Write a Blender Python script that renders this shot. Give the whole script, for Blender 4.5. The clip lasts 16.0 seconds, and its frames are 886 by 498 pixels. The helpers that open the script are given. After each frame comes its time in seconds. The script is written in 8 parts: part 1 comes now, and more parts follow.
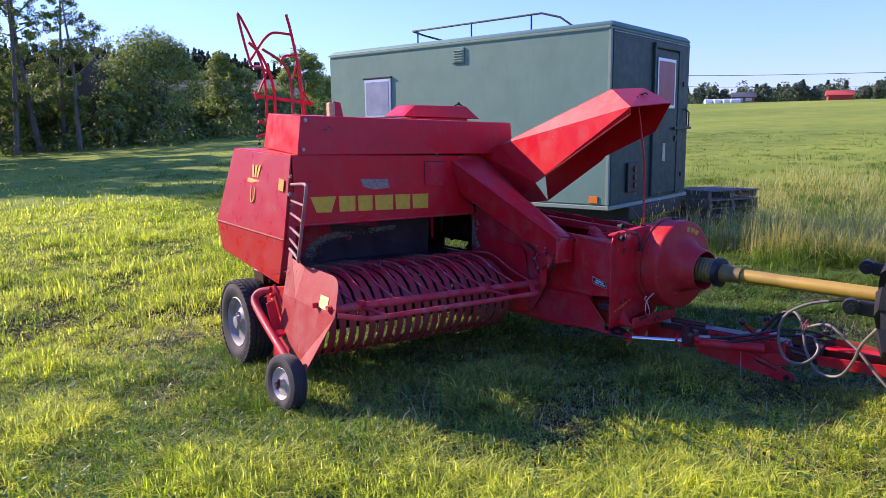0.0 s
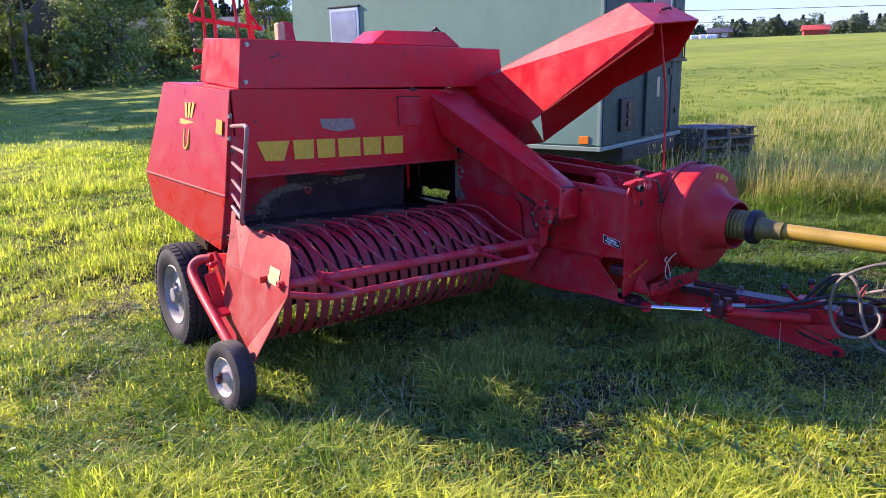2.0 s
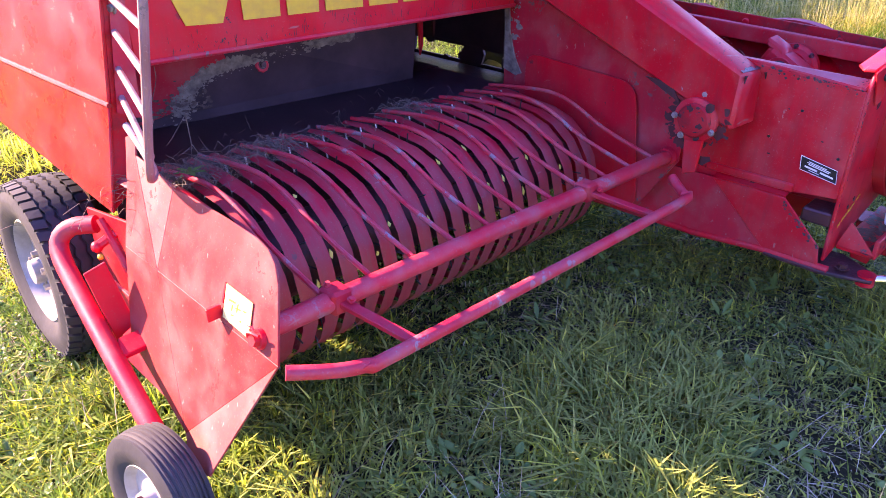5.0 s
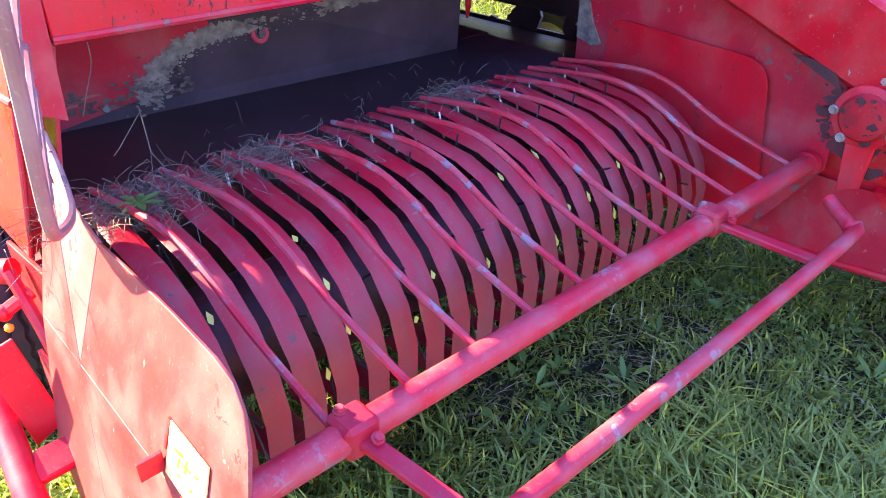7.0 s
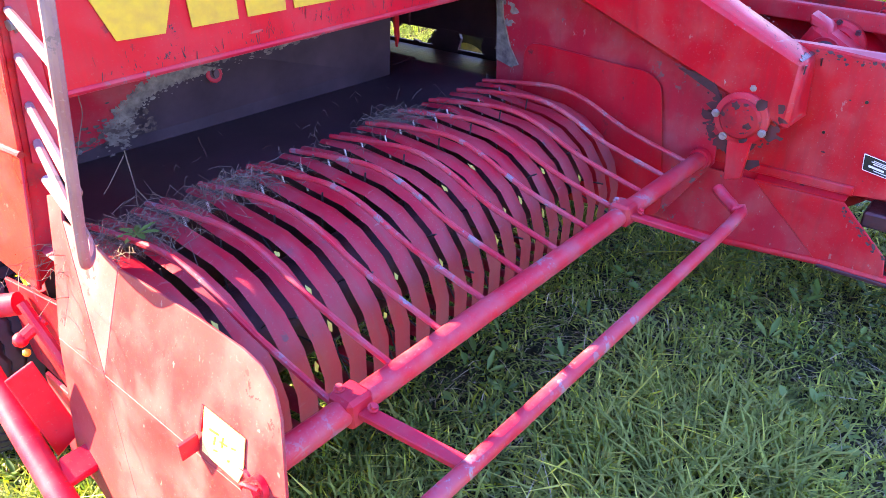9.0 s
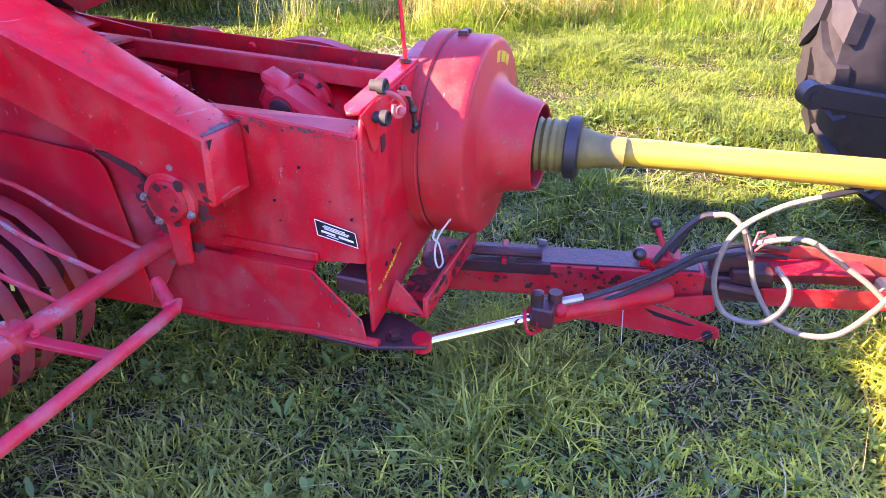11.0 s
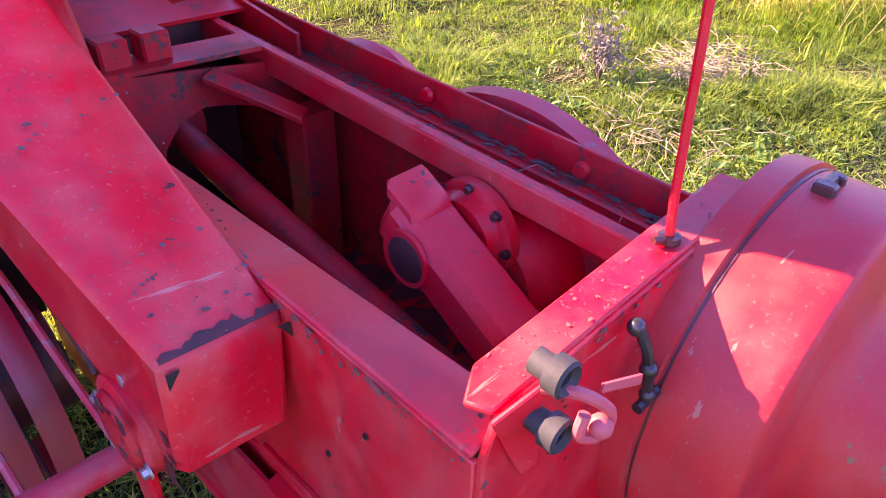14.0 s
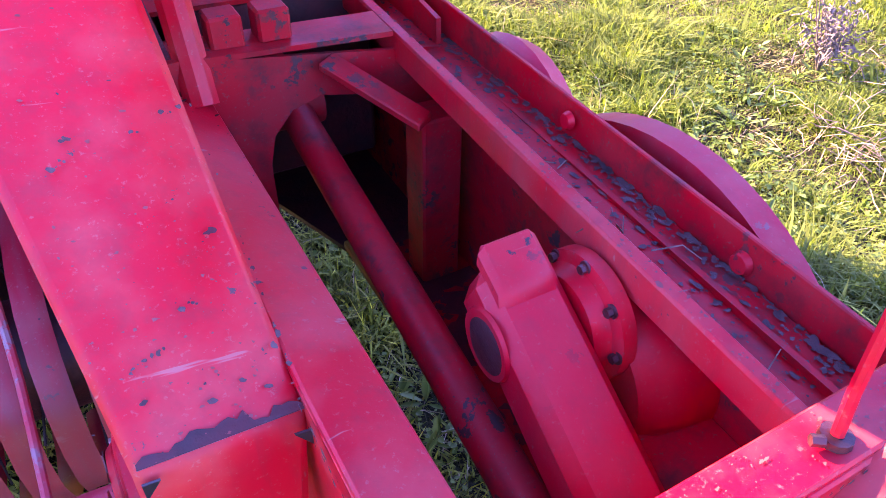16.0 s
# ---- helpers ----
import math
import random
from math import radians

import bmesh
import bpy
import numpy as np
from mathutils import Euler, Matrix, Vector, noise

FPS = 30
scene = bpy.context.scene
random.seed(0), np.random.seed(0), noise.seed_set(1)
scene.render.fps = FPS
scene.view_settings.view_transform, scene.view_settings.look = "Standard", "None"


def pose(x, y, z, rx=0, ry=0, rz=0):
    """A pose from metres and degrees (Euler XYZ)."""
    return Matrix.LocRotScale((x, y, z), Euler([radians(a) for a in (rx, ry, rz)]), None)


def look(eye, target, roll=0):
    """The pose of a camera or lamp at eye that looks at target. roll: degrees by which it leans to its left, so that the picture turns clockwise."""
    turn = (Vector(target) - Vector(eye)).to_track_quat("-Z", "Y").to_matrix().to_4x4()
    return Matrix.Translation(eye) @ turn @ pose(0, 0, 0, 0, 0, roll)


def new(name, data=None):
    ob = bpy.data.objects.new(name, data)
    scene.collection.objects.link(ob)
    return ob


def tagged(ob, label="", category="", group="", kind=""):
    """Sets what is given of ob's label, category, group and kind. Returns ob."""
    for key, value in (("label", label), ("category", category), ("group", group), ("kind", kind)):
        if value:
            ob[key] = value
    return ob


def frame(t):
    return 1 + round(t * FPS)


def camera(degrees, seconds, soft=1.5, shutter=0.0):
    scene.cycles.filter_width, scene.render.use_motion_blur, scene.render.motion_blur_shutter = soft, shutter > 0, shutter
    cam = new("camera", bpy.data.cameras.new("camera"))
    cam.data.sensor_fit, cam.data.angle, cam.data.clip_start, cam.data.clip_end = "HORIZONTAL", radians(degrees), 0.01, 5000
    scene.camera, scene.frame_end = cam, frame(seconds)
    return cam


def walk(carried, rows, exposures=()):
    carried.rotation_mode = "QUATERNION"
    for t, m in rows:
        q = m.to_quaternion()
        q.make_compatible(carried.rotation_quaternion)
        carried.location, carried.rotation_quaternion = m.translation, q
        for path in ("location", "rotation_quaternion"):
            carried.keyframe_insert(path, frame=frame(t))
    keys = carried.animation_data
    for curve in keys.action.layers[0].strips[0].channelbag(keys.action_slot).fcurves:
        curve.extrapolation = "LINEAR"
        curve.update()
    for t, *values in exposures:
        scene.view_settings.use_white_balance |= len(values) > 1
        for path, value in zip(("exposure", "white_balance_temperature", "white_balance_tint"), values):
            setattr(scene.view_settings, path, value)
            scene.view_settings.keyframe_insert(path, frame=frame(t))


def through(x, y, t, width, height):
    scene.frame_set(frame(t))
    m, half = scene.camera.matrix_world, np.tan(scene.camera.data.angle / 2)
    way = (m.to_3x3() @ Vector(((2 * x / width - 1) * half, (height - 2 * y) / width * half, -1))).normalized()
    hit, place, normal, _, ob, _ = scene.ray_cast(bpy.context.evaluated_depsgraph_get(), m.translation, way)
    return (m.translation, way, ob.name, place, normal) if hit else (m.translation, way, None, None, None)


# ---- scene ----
cam = camera(63.0, 16.0, soft=0.8)
SKY, SUN = 0.16, 3.1
EXPOSURES = [(0, 1.46, 7400, 30), (1.5, 1.60, 7500, 28), (2.5, 2.02, 8100, 30), (3.5, 2.48, 8600, 35), (4.5, 2.92, 8900, 43), (5.2, 3.28, 9000, 55), (7.3, 3.90, 10400, 26), (8.5, 3.88, 10400, 28), (9.2, 3.90, 10000, 34), (10.2, 4.02, 8900, 42), (12.3, 3.36, 14600, 48), (13.5, 3.54, 12000, 51), (14.5, 3.57, 11200, 57), (16, 4.0, 9600, 68)]
PATH = [
    (0, (-1.951, -4.043, 1.681), (-0.784, -2.451, 1.36), -0.8),
    (0.5, (-1.885, -3.941, 1.667), (-0.717, -2.353, 1.331), -0.6),
    (1, (-1.712, -3.77, 1.653), (-0.539, -2.192, 1.289), -0.7),
    (1.5, (-1.556, -3.567, 1.633), (-0.373, -2.007, 1.227), -1.0),
    (2, (-1.431, -3.292, 1.609), (-0.231, -1.765, 1.129), -1.3),
    (2.5, (-1.297, -3.048, 1.599), (-0.059, -1.583, 1.033), -1.5),
    (3, (-1.101, -2.744, 1.578), (0.175, -1.349, 0.926), -1.2),
    (3.5, (-0.962, -2.442, 1.606), (0.327, -1.099, 0.875), -1.0),
    (4, (-0.946, -2.081, 1.611), (0.337, -0.774, 0.806), -0.8),
    (4.5, (-0.811, -1.751, 1.555), (0.449, -0.473, 0.672), -0.4),
    (5, (-0.616, -1.406, 1.531), (0.624, -0.152, 0.587), -0.2),
    (5.2, (-0.559, -1.284, 1.518), (0.672, -0.035, 0.558), -0.2),
    (7.3, (-0.175, -0.829, 1.392), (0.973, 0.433, 0.348), -0.6),
    (7.5, (-0.189, -0.823, 1.397), (0.961, 0.439, 0.355), -0.6),
    (8, (-0.244, -0.844, 1.423), (0.919, 0.406, 0.382), -0.7),
    (8.5, (-0.335, -0.896, 1.45), (0.87, 0.326, 0.422), -1.3),
    (9, (-0.392, -0.958, 1.513), (0.906, 0.172, 0.495), -1.7),
    (9.5, (-0.23, -1.128, 1.52), (1.23, -0.162, 0.555), -2.1),
    (10, (-0.001, -1.379, 1.588), (1.581, -0.633, 0.618), -2.1),
    (10.2, (0.042, -1.42, 1.587), (1.675, -0.778, 0.626), -1.8),
    (12.3, (0.961, -1.733, 1.517), (2.566, -1.11, 0.499), 0.2),
    (12.5, (1.022, -1.686, 1.517), (2.594, -0.985, 0.498), 0.3),
    (13, (1.176, -1.442, 1.526), (2.633, -0.552, 0.484), 0.8),
    (13.5, (1.32, -1.248, 1.535), (2.647, -0.203, 0.464), 1.4),
    (14, (1.502, -1.088, 1.509), (2.668, 0.077, 0.375), 1.1),
    (14.5, (1.641, -0.914, 1.519), (2.72, 0.284, 0.336), 2.5),
    (15, (1.659, -0.859, 1.518), (2.615, 0.403, 0.296), 2.3),
    (15.5, (1.733, -0.888, 1.516), (2.569, 0.415, 0.25), 1.9),
    (16, (1.764, -0.918, 1.532), (2.501, 0.434, 0.255), 0.9),
]
walk(cam, [(t, look(eye, target, roll)) for t, eye, target, roll in PATH], EXPOSURES)

# ---- world and sun ----
SUN_AZ = radians(-29)
SUN_EL = radians(28.8)
world = bpy.data.worlds.new("world")
scene.world = world
world.use_nodes = True
wt = world.node_tree
sky = wt.nodes.new("ShaderNodeTexSky")
sky.sky_type = "NISHITA"
sky.sun_disc = False
sky.sun_elevation = SUN_EL
sky.sun_rotation = SUN_AZ % (2 * math.pi)
sky.altitude = 1500
sky.air_density, sky.dust_density, sky.ozone_density = 2.0, 0.0, 6.0
wt.nodes["Background"].inputs["Strength"].default_value = SKY
deep = wt.nodes.new("ShaderNodeMix")
deep.data_type, deep.blend_type = "RGBA", "MULTIPLY"
deep.inputs[0].default_value = 1.0
deep.inputs[7].default_value = (0.27, 0.40, 0.90, 1)
wt.links.new(sky.outputs["Color"], deep.inputs[6])
wt.links.new(deep.outputs[2], wt.nodes["Background"].inputs["Color"])
sun = new("sun", bpy.data.lights.new("sun", "SUN"))
sun.data.energy, sun.data.angle, sun.data.color = SUN, radians(0.53), (1.0, 0.94, 0.84)
sun_dir = Vector((math.sin(SUN_AZ) * math.cos(SUN_EL), math.cos(SUN_AZ) * math.cos(SUN_EL), math.sin(SUN_EL)))
sun.matrix_world = look(sun_dir * 60, (0, 0, 0))


# ---- materials ----
def material(name, rough=0.5, metal=0.0, spec=0.5):
    m = bpy.data.materials.new(name)
    m.use_nodes = True
    b = m.node_tree.nodes["Principled BSDF"]
    b.inputs["Roughness"].default_value = rough
    b.inputs["Metallic"].default_value = metal
    b.inputs["Specular IOR Level"].default_value = spec
    return m, m.node_tree, b


def node(tree, kind, **values):
    n = tree.nodes.new(kind)
    for key, value in values.items():
        n.inputs[key].default_value = value
    return n


def noise_of(tree, scale, detail=4.0, rough=0.55, stretch=None, island=False):
    """A noise in object space, stretched if asked."""
    tc = tree.nodes.new("ShaderNodeTexCoord")
    n = node(tree, "ShaderNodeTexNoise", Scale=scale, Detail=detail, Roughness=rough)
    mp = tree.nodes.new("ShaderNodeMapping")
    if stretch:
        mp.inputs["Scale"].default_value = stretch
    tree.links.new(tc.outputs["Object"], mp.inputs["Vector"])
    tree.links.new(mp.outputs["Vector"], n.inputs["Vector"])
    return n.outputs["Fac"]


def ramp(tree, fac, stops):
    r = tree.nodes.new("ShaderNodeValToRGB")
    el = r.color_ramp.elements
    while len(el) < len(stops):
        el.new(0.5)
    for e, (p, c) in zip(el, stops):
        e.position, e.color = p, (*c, 1) if len(c) == 3 else c
    tree.links.new(fac, r.inputs["Fac"])
    return r.outputs["Color"]


def mix(tree, fac, a, b, kind="MIX"):
    m = tree.nodes.new("ShaderNodeMix")
    m.data_type, m.blend_type = "RGBA", kind
    for sock, v in ((m.inputs[0], fac), (m.inputs[6], a), (m.inputs[7], b)):
        if isinstance(v, bpy.types.NodeSocket):
            tree.links.new(v, sock)
        elif sock.type == "RGBA":
            sock.default_value = (*v, 1)
        else:
            sock.default_value = v
    return m.outputs[2]


def bump(tree, b, fac, strength, distance):
    n = node(tree, "ShaderNodeBump", Strength=strength, Distance=distance)
    tree.links.new(fac, n.inputs["Height"])
    tree.links.new(n.outputs["Normal"], b.inputs["Normal"])


def paint(name, base, worn, bare, chip=0.63, dust=0.16, rough=0.38, dust_col=(0.34, 0.20, 0.16), grime=0.22, grime_col=(0.16, 0.035, 0.035), streak=(6, 6, 0.7)):
    """Old paint: two tones, dust in patches, chips down to bare metal."""
    m, t, b = material(name, rough, 0.0, 0.27)
    big = noise_of(t, 2.2, 3)
    mid = noise_of(t, 9.0, 5)
    fine = noise_of(t, 60.0, 6, 0.7)
    col = mix(t, ramp(t, big, [(0.35, (0, 0, 0)), (0.7, (1, 1, 1))]), base, worn)
    d = ramp(t, mid, [(0.45, (0, 0, 0)), (0.85, (dust, dust, dust))])
    col = mix(t, d, col, dust_col)
    speck = ramp(t, noise_of(t, 130.0, 3, 0.7), [(0.60, (0, 0, 0)), (0.72, (grime, grime, grime))])
    col = mix(t, speck, col, dust_col)
    run = ramp(t, noise_of(t, 5.0, 5, 0.65, streak), [(0.48, (0, 0, 0)), (0.74, (grime, grime, grime))])
    col = mix(t, run, col, grime_col)
    scr = ramp(t, noise_of(t, 16.0, 3, 0.6, (0.25, 3.2, 1.6)), [(0.69, (0, 0, 0)), (0.72, (0.5, 0.5, 0.5))])
    col = mix(t, scr, col, dust_col)
    both = node(t, "ShaderNodeMath", )
    both.operation = "MULTIPLY_ADD"
    t.links.new(fine, both.inputs[0])
    both.inputs[1].default_value = 0.35
    sc = node(t, "ShaderNodeMath")
    sc.operation = "MULTIPLY"
    chips = noise_of(t, 22.0, 8, 0.62)
    t.links.new(chips, sc.inputs[0])
    sc.inputs[1].default_value = 0.68
    t.links.new(sc.outputs[0], both.inputs[2])
    mask = ramp(t, both.outputs[0], [(chip, (0, 0, 0)), (chip + 0.012, (1, 1, 1))])
    where = ramp(t, noise_of(t, 4.5, 3, 0.5), [(0.48, (0, 0, 0)), (0.60, (1, 1, 1))])
    mask = mix(t, 1.0, mask, where, "MULTIPLY")
    col = mix(t, mask, col, bare)
    t.links.new(col, b.inputs["Base Color"])
    rr = ramp(t, mid, [(0.3, (rough - 0.08,) * 3), (0.8, (rough + 0.22,) * 3)])
    t.links.new(rr, b.inputs["Roughness"])
    bump(t, b, mix(t, 0.35, fine, mask), 0.12, 0.004)
    return m


def simple(name, col, col2=None, rough=0.5, metal=0.0, scale=12.0, bumpy=0.1, dist=0.004, detail=5, stretch=None):
    m, t, b = material(name, rough, metal)
    f = noise_of(t, scale, detail, 0.6, stretch)
    t.links.new(ramp(t, f, [(0.3, col), (0.72, col2 or col)]), b.inputs["Base Color"])
    if bumpy:
        bump(t, b, noise_of(t, scale * 4, 4, 0.6, stretch), bumpy, dist)
    return m


RED = paint("red_paint", (0.66, 0.006, 0.015), (0.57, 0.010, 0.021), (0.040, 0.030, 0.032), 0.615)
RED_WORN = paint("chipped_red_paint", (0.66, 0.007, 0.015), (0.57, 0.012, 0.022), (0.075, 0.046, 0.046), 0.65, 0.3, 0.38, (0.34, 0.20, 0.16), 0.32)
RED_GRIMY = paint("grimy_red_paint", (0.56, 0.004, 0.010), (0.40, 0.006, 0.012), (0.050, 0.030, 0.030), 0.565, 0.35, 0.5, (0.20, 0.075, 0.06), 0.85, (0.060, 0.018, 0.018), (3, 3, 3))
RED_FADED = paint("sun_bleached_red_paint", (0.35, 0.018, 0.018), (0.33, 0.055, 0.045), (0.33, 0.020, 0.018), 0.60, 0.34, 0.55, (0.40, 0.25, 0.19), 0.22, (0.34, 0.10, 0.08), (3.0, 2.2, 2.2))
# Dusty red paled to show sun on the chute's and end plate's folds.
RED_SUNLIT_FOLD = paint("sunlit_dusty_red_paint", (0.40, 0.062, 0.052), (0.38, 0.12, 0.092), (0.38, 0.035, 0.03), 0.60, 0.40, 0.6, (0.44, 0.30, 0.23), 0.25, (0.36, 0.12, 0.09), (3.0, 2.2, 2.2))
# Faded red copy for the sunlit end, dulled against the sun's brightness.
RED_SIDE = paint("faded_sunlit_side_red_paint", (0.50, 0.009, 0.014), (0.47, 0.026, 0.024), (0.42, 0.16, 0.12), 0.62, 0.2, 0.30, (0.44, 0.16, 0.12), 0.25, (0.36, 0.03, 0.025))
RAIL_WORN = paint("rubbed_rail_paint", (0.28, 0.11, 0.105), (0.33, 0.25, 0.23), (0.16, 0.11, 0.10), 0.58, 0.4, 0.5, (0.40, 0.30, 0.26), 0.5, (0.20, 0.10, 0.09))
RED_DULL = paint("dusty_red_paint", (0.56, 0.010, 0.026), (0.48, 0.026, 0.038), (0.16, 0.10, 0.09), 0.60, 0.4, 0.48)
RED_DRUM = paint("drum_red_paint", (0.56, 0.016, 0.020), (0.50, 0.024, 0.026), (0.24, 0.09, 0.05), 0.63, 0.25, 0.45)
RED_BAND = paint("crop_rubbed_red_paint", (0.48, 0.006, 0.020), (0.40, 0.016, 0.028), (0.10, 0.06, 0.055), 0.63, 0.30, 0.40, (0.34, 0.18, 0.16), 0.40, (0.16, 0.075, 0.068), (9, 0.8, 0.8))


def tint_front(m, col):
    """Mixes a duller red into the front of the bands, ragged at its upper edge."""
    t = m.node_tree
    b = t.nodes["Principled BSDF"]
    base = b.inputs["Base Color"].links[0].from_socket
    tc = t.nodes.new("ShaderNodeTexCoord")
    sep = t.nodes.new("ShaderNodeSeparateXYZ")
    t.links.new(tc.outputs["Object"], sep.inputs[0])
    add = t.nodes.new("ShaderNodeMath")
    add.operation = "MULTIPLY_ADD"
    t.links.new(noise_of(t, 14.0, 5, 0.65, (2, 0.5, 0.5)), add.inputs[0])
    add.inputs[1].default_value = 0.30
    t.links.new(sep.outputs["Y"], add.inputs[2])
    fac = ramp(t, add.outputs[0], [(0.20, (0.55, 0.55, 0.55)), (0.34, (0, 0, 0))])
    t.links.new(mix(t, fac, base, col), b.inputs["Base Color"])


tint_front(RED_BAND, (0.20, 0.058, 0.054))
BAR_RUBBED = paint("rubbed_tube_paint", (0.60, 0.014, 0.028), (0.52, 0.050, 0.058), (0.26, 0.17, 0.17), 0.56, 0.5, 0.42, (0.36, 0.18, 0.17), 0.38, (0.30, 0.14, 0.14), (3, 3, 3))
SCRAPED = simple("scraped_beige_steel", (0.085, 0.060, 0.050), (0.30, 0.25, 0.19), 0.7, 0.0, 34, 0.3, 0.002, 8)
SMEAR = simple("brown_rusty_scrape", (0.055, 0.030, 0.026), (0.16, 0.11, 0.085), 0.8, 0.0, 40, 0.3, 0.002, 7)
CRUST = simple("dried_dust_crust", (0.30, 0.055, 0.050), (0.17, 0.06, 0.052), 0.9, 0.0, 60, 0.0)
SOCKET = simple("dusty_black_socket", (0.010, 0.011, 0.013), (0.030, 0.029, 0.030), 0.75, 0.0, 26, 0.15)
DIRT = simple("dry_black_dirt", (0.035, 0.022, 0.022), (0.12, 0.075, 0.07), 0.95, 0.0, 40, 0.4, 0.004)
# Greasy steel, also the dark fill where inner parts lie in shade.
GREASE_SHADE = simple("grease_shade_dark_steel", (0.028, 0.020, 0.020), (0.12, 0.02, 0.022), 0.45, 0.2, 14, 0.4, 0.006)
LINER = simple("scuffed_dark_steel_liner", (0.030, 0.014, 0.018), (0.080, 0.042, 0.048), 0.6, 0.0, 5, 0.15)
LINER_EDGE = simple("scratched_bare_steel_edge", (0.15, 0.115, 0.095), (0.33, 0.27, 0.215), 0.65, 0.0, 45, 0.3)
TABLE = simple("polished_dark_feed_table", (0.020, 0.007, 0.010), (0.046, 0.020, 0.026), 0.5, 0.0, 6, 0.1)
STEEL = simple("weathered_steel", (0.28, 0.26, 0.24), (0.45, 0.42, 0.38), 0.45, 0.8, 20, 0.1)
CHROME = simple("chromed_rod", (0.75, 0.76, 0.78), (0.62, 0.63, 0.66), 0.12, 1.0, 30, 0.02)
RUBBER = simple("dusty_tyre_rubber", (0.014, 0.014, 0.015), (0.040, 0.038, 0.036), 0.75, 0.0, 9, 0.3)
RUBBER_DARK = simple("black_rubber", (0.009, 0.009, 0.011), (0.024, 0.024, 0.027), 0.55, 0.0, 15, 0.2)
RIM = simple("dirty_cream_rim", (0.50, 0.47, 0.42), (0.33, 0.29, 0.25), 0.5, 0.3, 14, 0.15)
RIM_STEEL = simple("grey_steel_rim", (0.34, 0.33, 0.31), (0.17, 0.16, 0.145), 0.58, 0.15, 12, 0.15)
YELLOW = simple("yellow_shaft_guard", (0.40, 0.255, 0.024), (0.30, 0.20, 0.035), 0.45, 0.0, 5, 0.08)
OLIVE = simple("dirty_olive_rubber", (0.20, 0.15, 0.035), (0.12, 0.09, 0.03), 0.6, 0.0, 18, 0.2)
DECAL = simple("worn_yellow_decal", (0.66, 0.41, 0.018), (0.52, 0.30, 0.03), 0.5, 0.0, 30, 0.1)
STICKER = simple("pale_yellow_sticker", (0.76, 0.62, 0.22), (0.68, 0.54, 0.17), 0.5, 0.0, 20, 0.0)
BLACK = simple("black_plastic", (0.012, 0.012, 0.013), (0.02, 0.02, 0.022), 0.3, 0.0, 20, 0.05)
WHITE = simple("white_print", (0.75, 0.75, 0.73), (0.65, 0.65, 0.62), 0.5, 0.0, 20, 0.0)
HOSE = simple("grimy_white_hose", (0.20, 0.175, 0.135), (0.12, 0.10, 0.08), 0.5, 0.0, 14, 0.05)
ROPE = simple("frayed_white_cord", (0.62, 0.58, 0.52), (0.45, 0.42, 0.38), 0.85, 0.0, 80, 0.3)
RIBBON = simple("faded_pink_ribbon", (0.50, 0.045, 0.055), (0.50, 0.085, 0.09), 0.7, 0.0, 20, 0.1)
HAY = simple("dry_hay", (0.20, 0.145, 0.10), (0.075, 0.053, 0.038), 0.85, 0.0, 40, 0.0)
OLD_STRAW = simple("grey_brown_old_straw", (0.30, 0.25, 0.15), (0.16, 0.12, 0.075), 0.9, 0.0, 30, 0.0)
WOOD = simple("pale_wood", (0.50, 0.36, 0.20), (0.38, 0.26, 0.14), 0.65, 0.0, 9, 0.15, 0.003, 5, (1, 1, 8))
GREY_WOOD = simple("grey_weathered_wood", (0.20, 0.17, 0.13), (0.085, 0.072, 0.056), 0.85, 0.0, 9, 0.3, 0.006, 5, (1, 6, 6))
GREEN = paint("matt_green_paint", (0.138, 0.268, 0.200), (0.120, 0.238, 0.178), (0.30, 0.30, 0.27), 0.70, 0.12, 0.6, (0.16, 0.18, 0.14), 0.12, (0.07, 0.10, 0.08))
# Darker copy of the green paint for the trailer's shaded end.
GREEN_SHADED = paint("shaded_green_paint", (0.032, 0.066, 0.051), (0.026, 0.057, 0.044), (0.3, 0.3, 0.27), 0.70, 0.1, 0.5, (0.1, 0.12, 0.1), 0.12, (0.045, 0.07, 0.055))
GREEN_PALE = simple("pale_green_sill", (0.22, 0.30, 0.22), (0.18, 0.25, 0.19), 0.6, 0.0, 8, 0.1)
ALU = simple("aluminium_frame", (0.62, 0.63, 0.64), (0.5, 0.5, 0.52), 0.35, 0.8, 20, 0.05)
ORANGE = simple("orange_reflector", (0.85, 0.22, 0.02), (0.8, 0.18, 0.02), 0.3, 0.0, 30, 0.0)
BARK = simple("grey_bark", (0.20, 0.17, 0.14), (0.10, 0.085, 0.07), 0.9, 0.0, 6, 0.5, 0.03, 5, (3, 3, 0.6))
ROOF = simple("grey_sheet_roof", (0.052, 0.062, 0.082), (0.036, 0.042, 0.055), 0.9, 0.0, 2, 0.1)
BARN = simple("weathered_barn_boards", (0.20, 0.12, 0.09), (0.12, 0.08, 0.06), 0.85, 0.0, 2, 0.2)
BARN_RED = simple("falu_red_boards", (0.42, 0.045, 0.03), (0.33, 0.04, 0.028), 0.8, 0.0, 2, 0.1)
OFFWHITE = simple("white_bale_wrap", (0.80, 0.80, 0.78), (0.7, 0.7, 0.68), 0.4, 0.0, 3, 0.0)
IRON = simple("black_painted_iron", (0.018, 0.02, 0.02), (0.03, 0.03, 0.03), 0.5, 0.3, 20, 0.05)

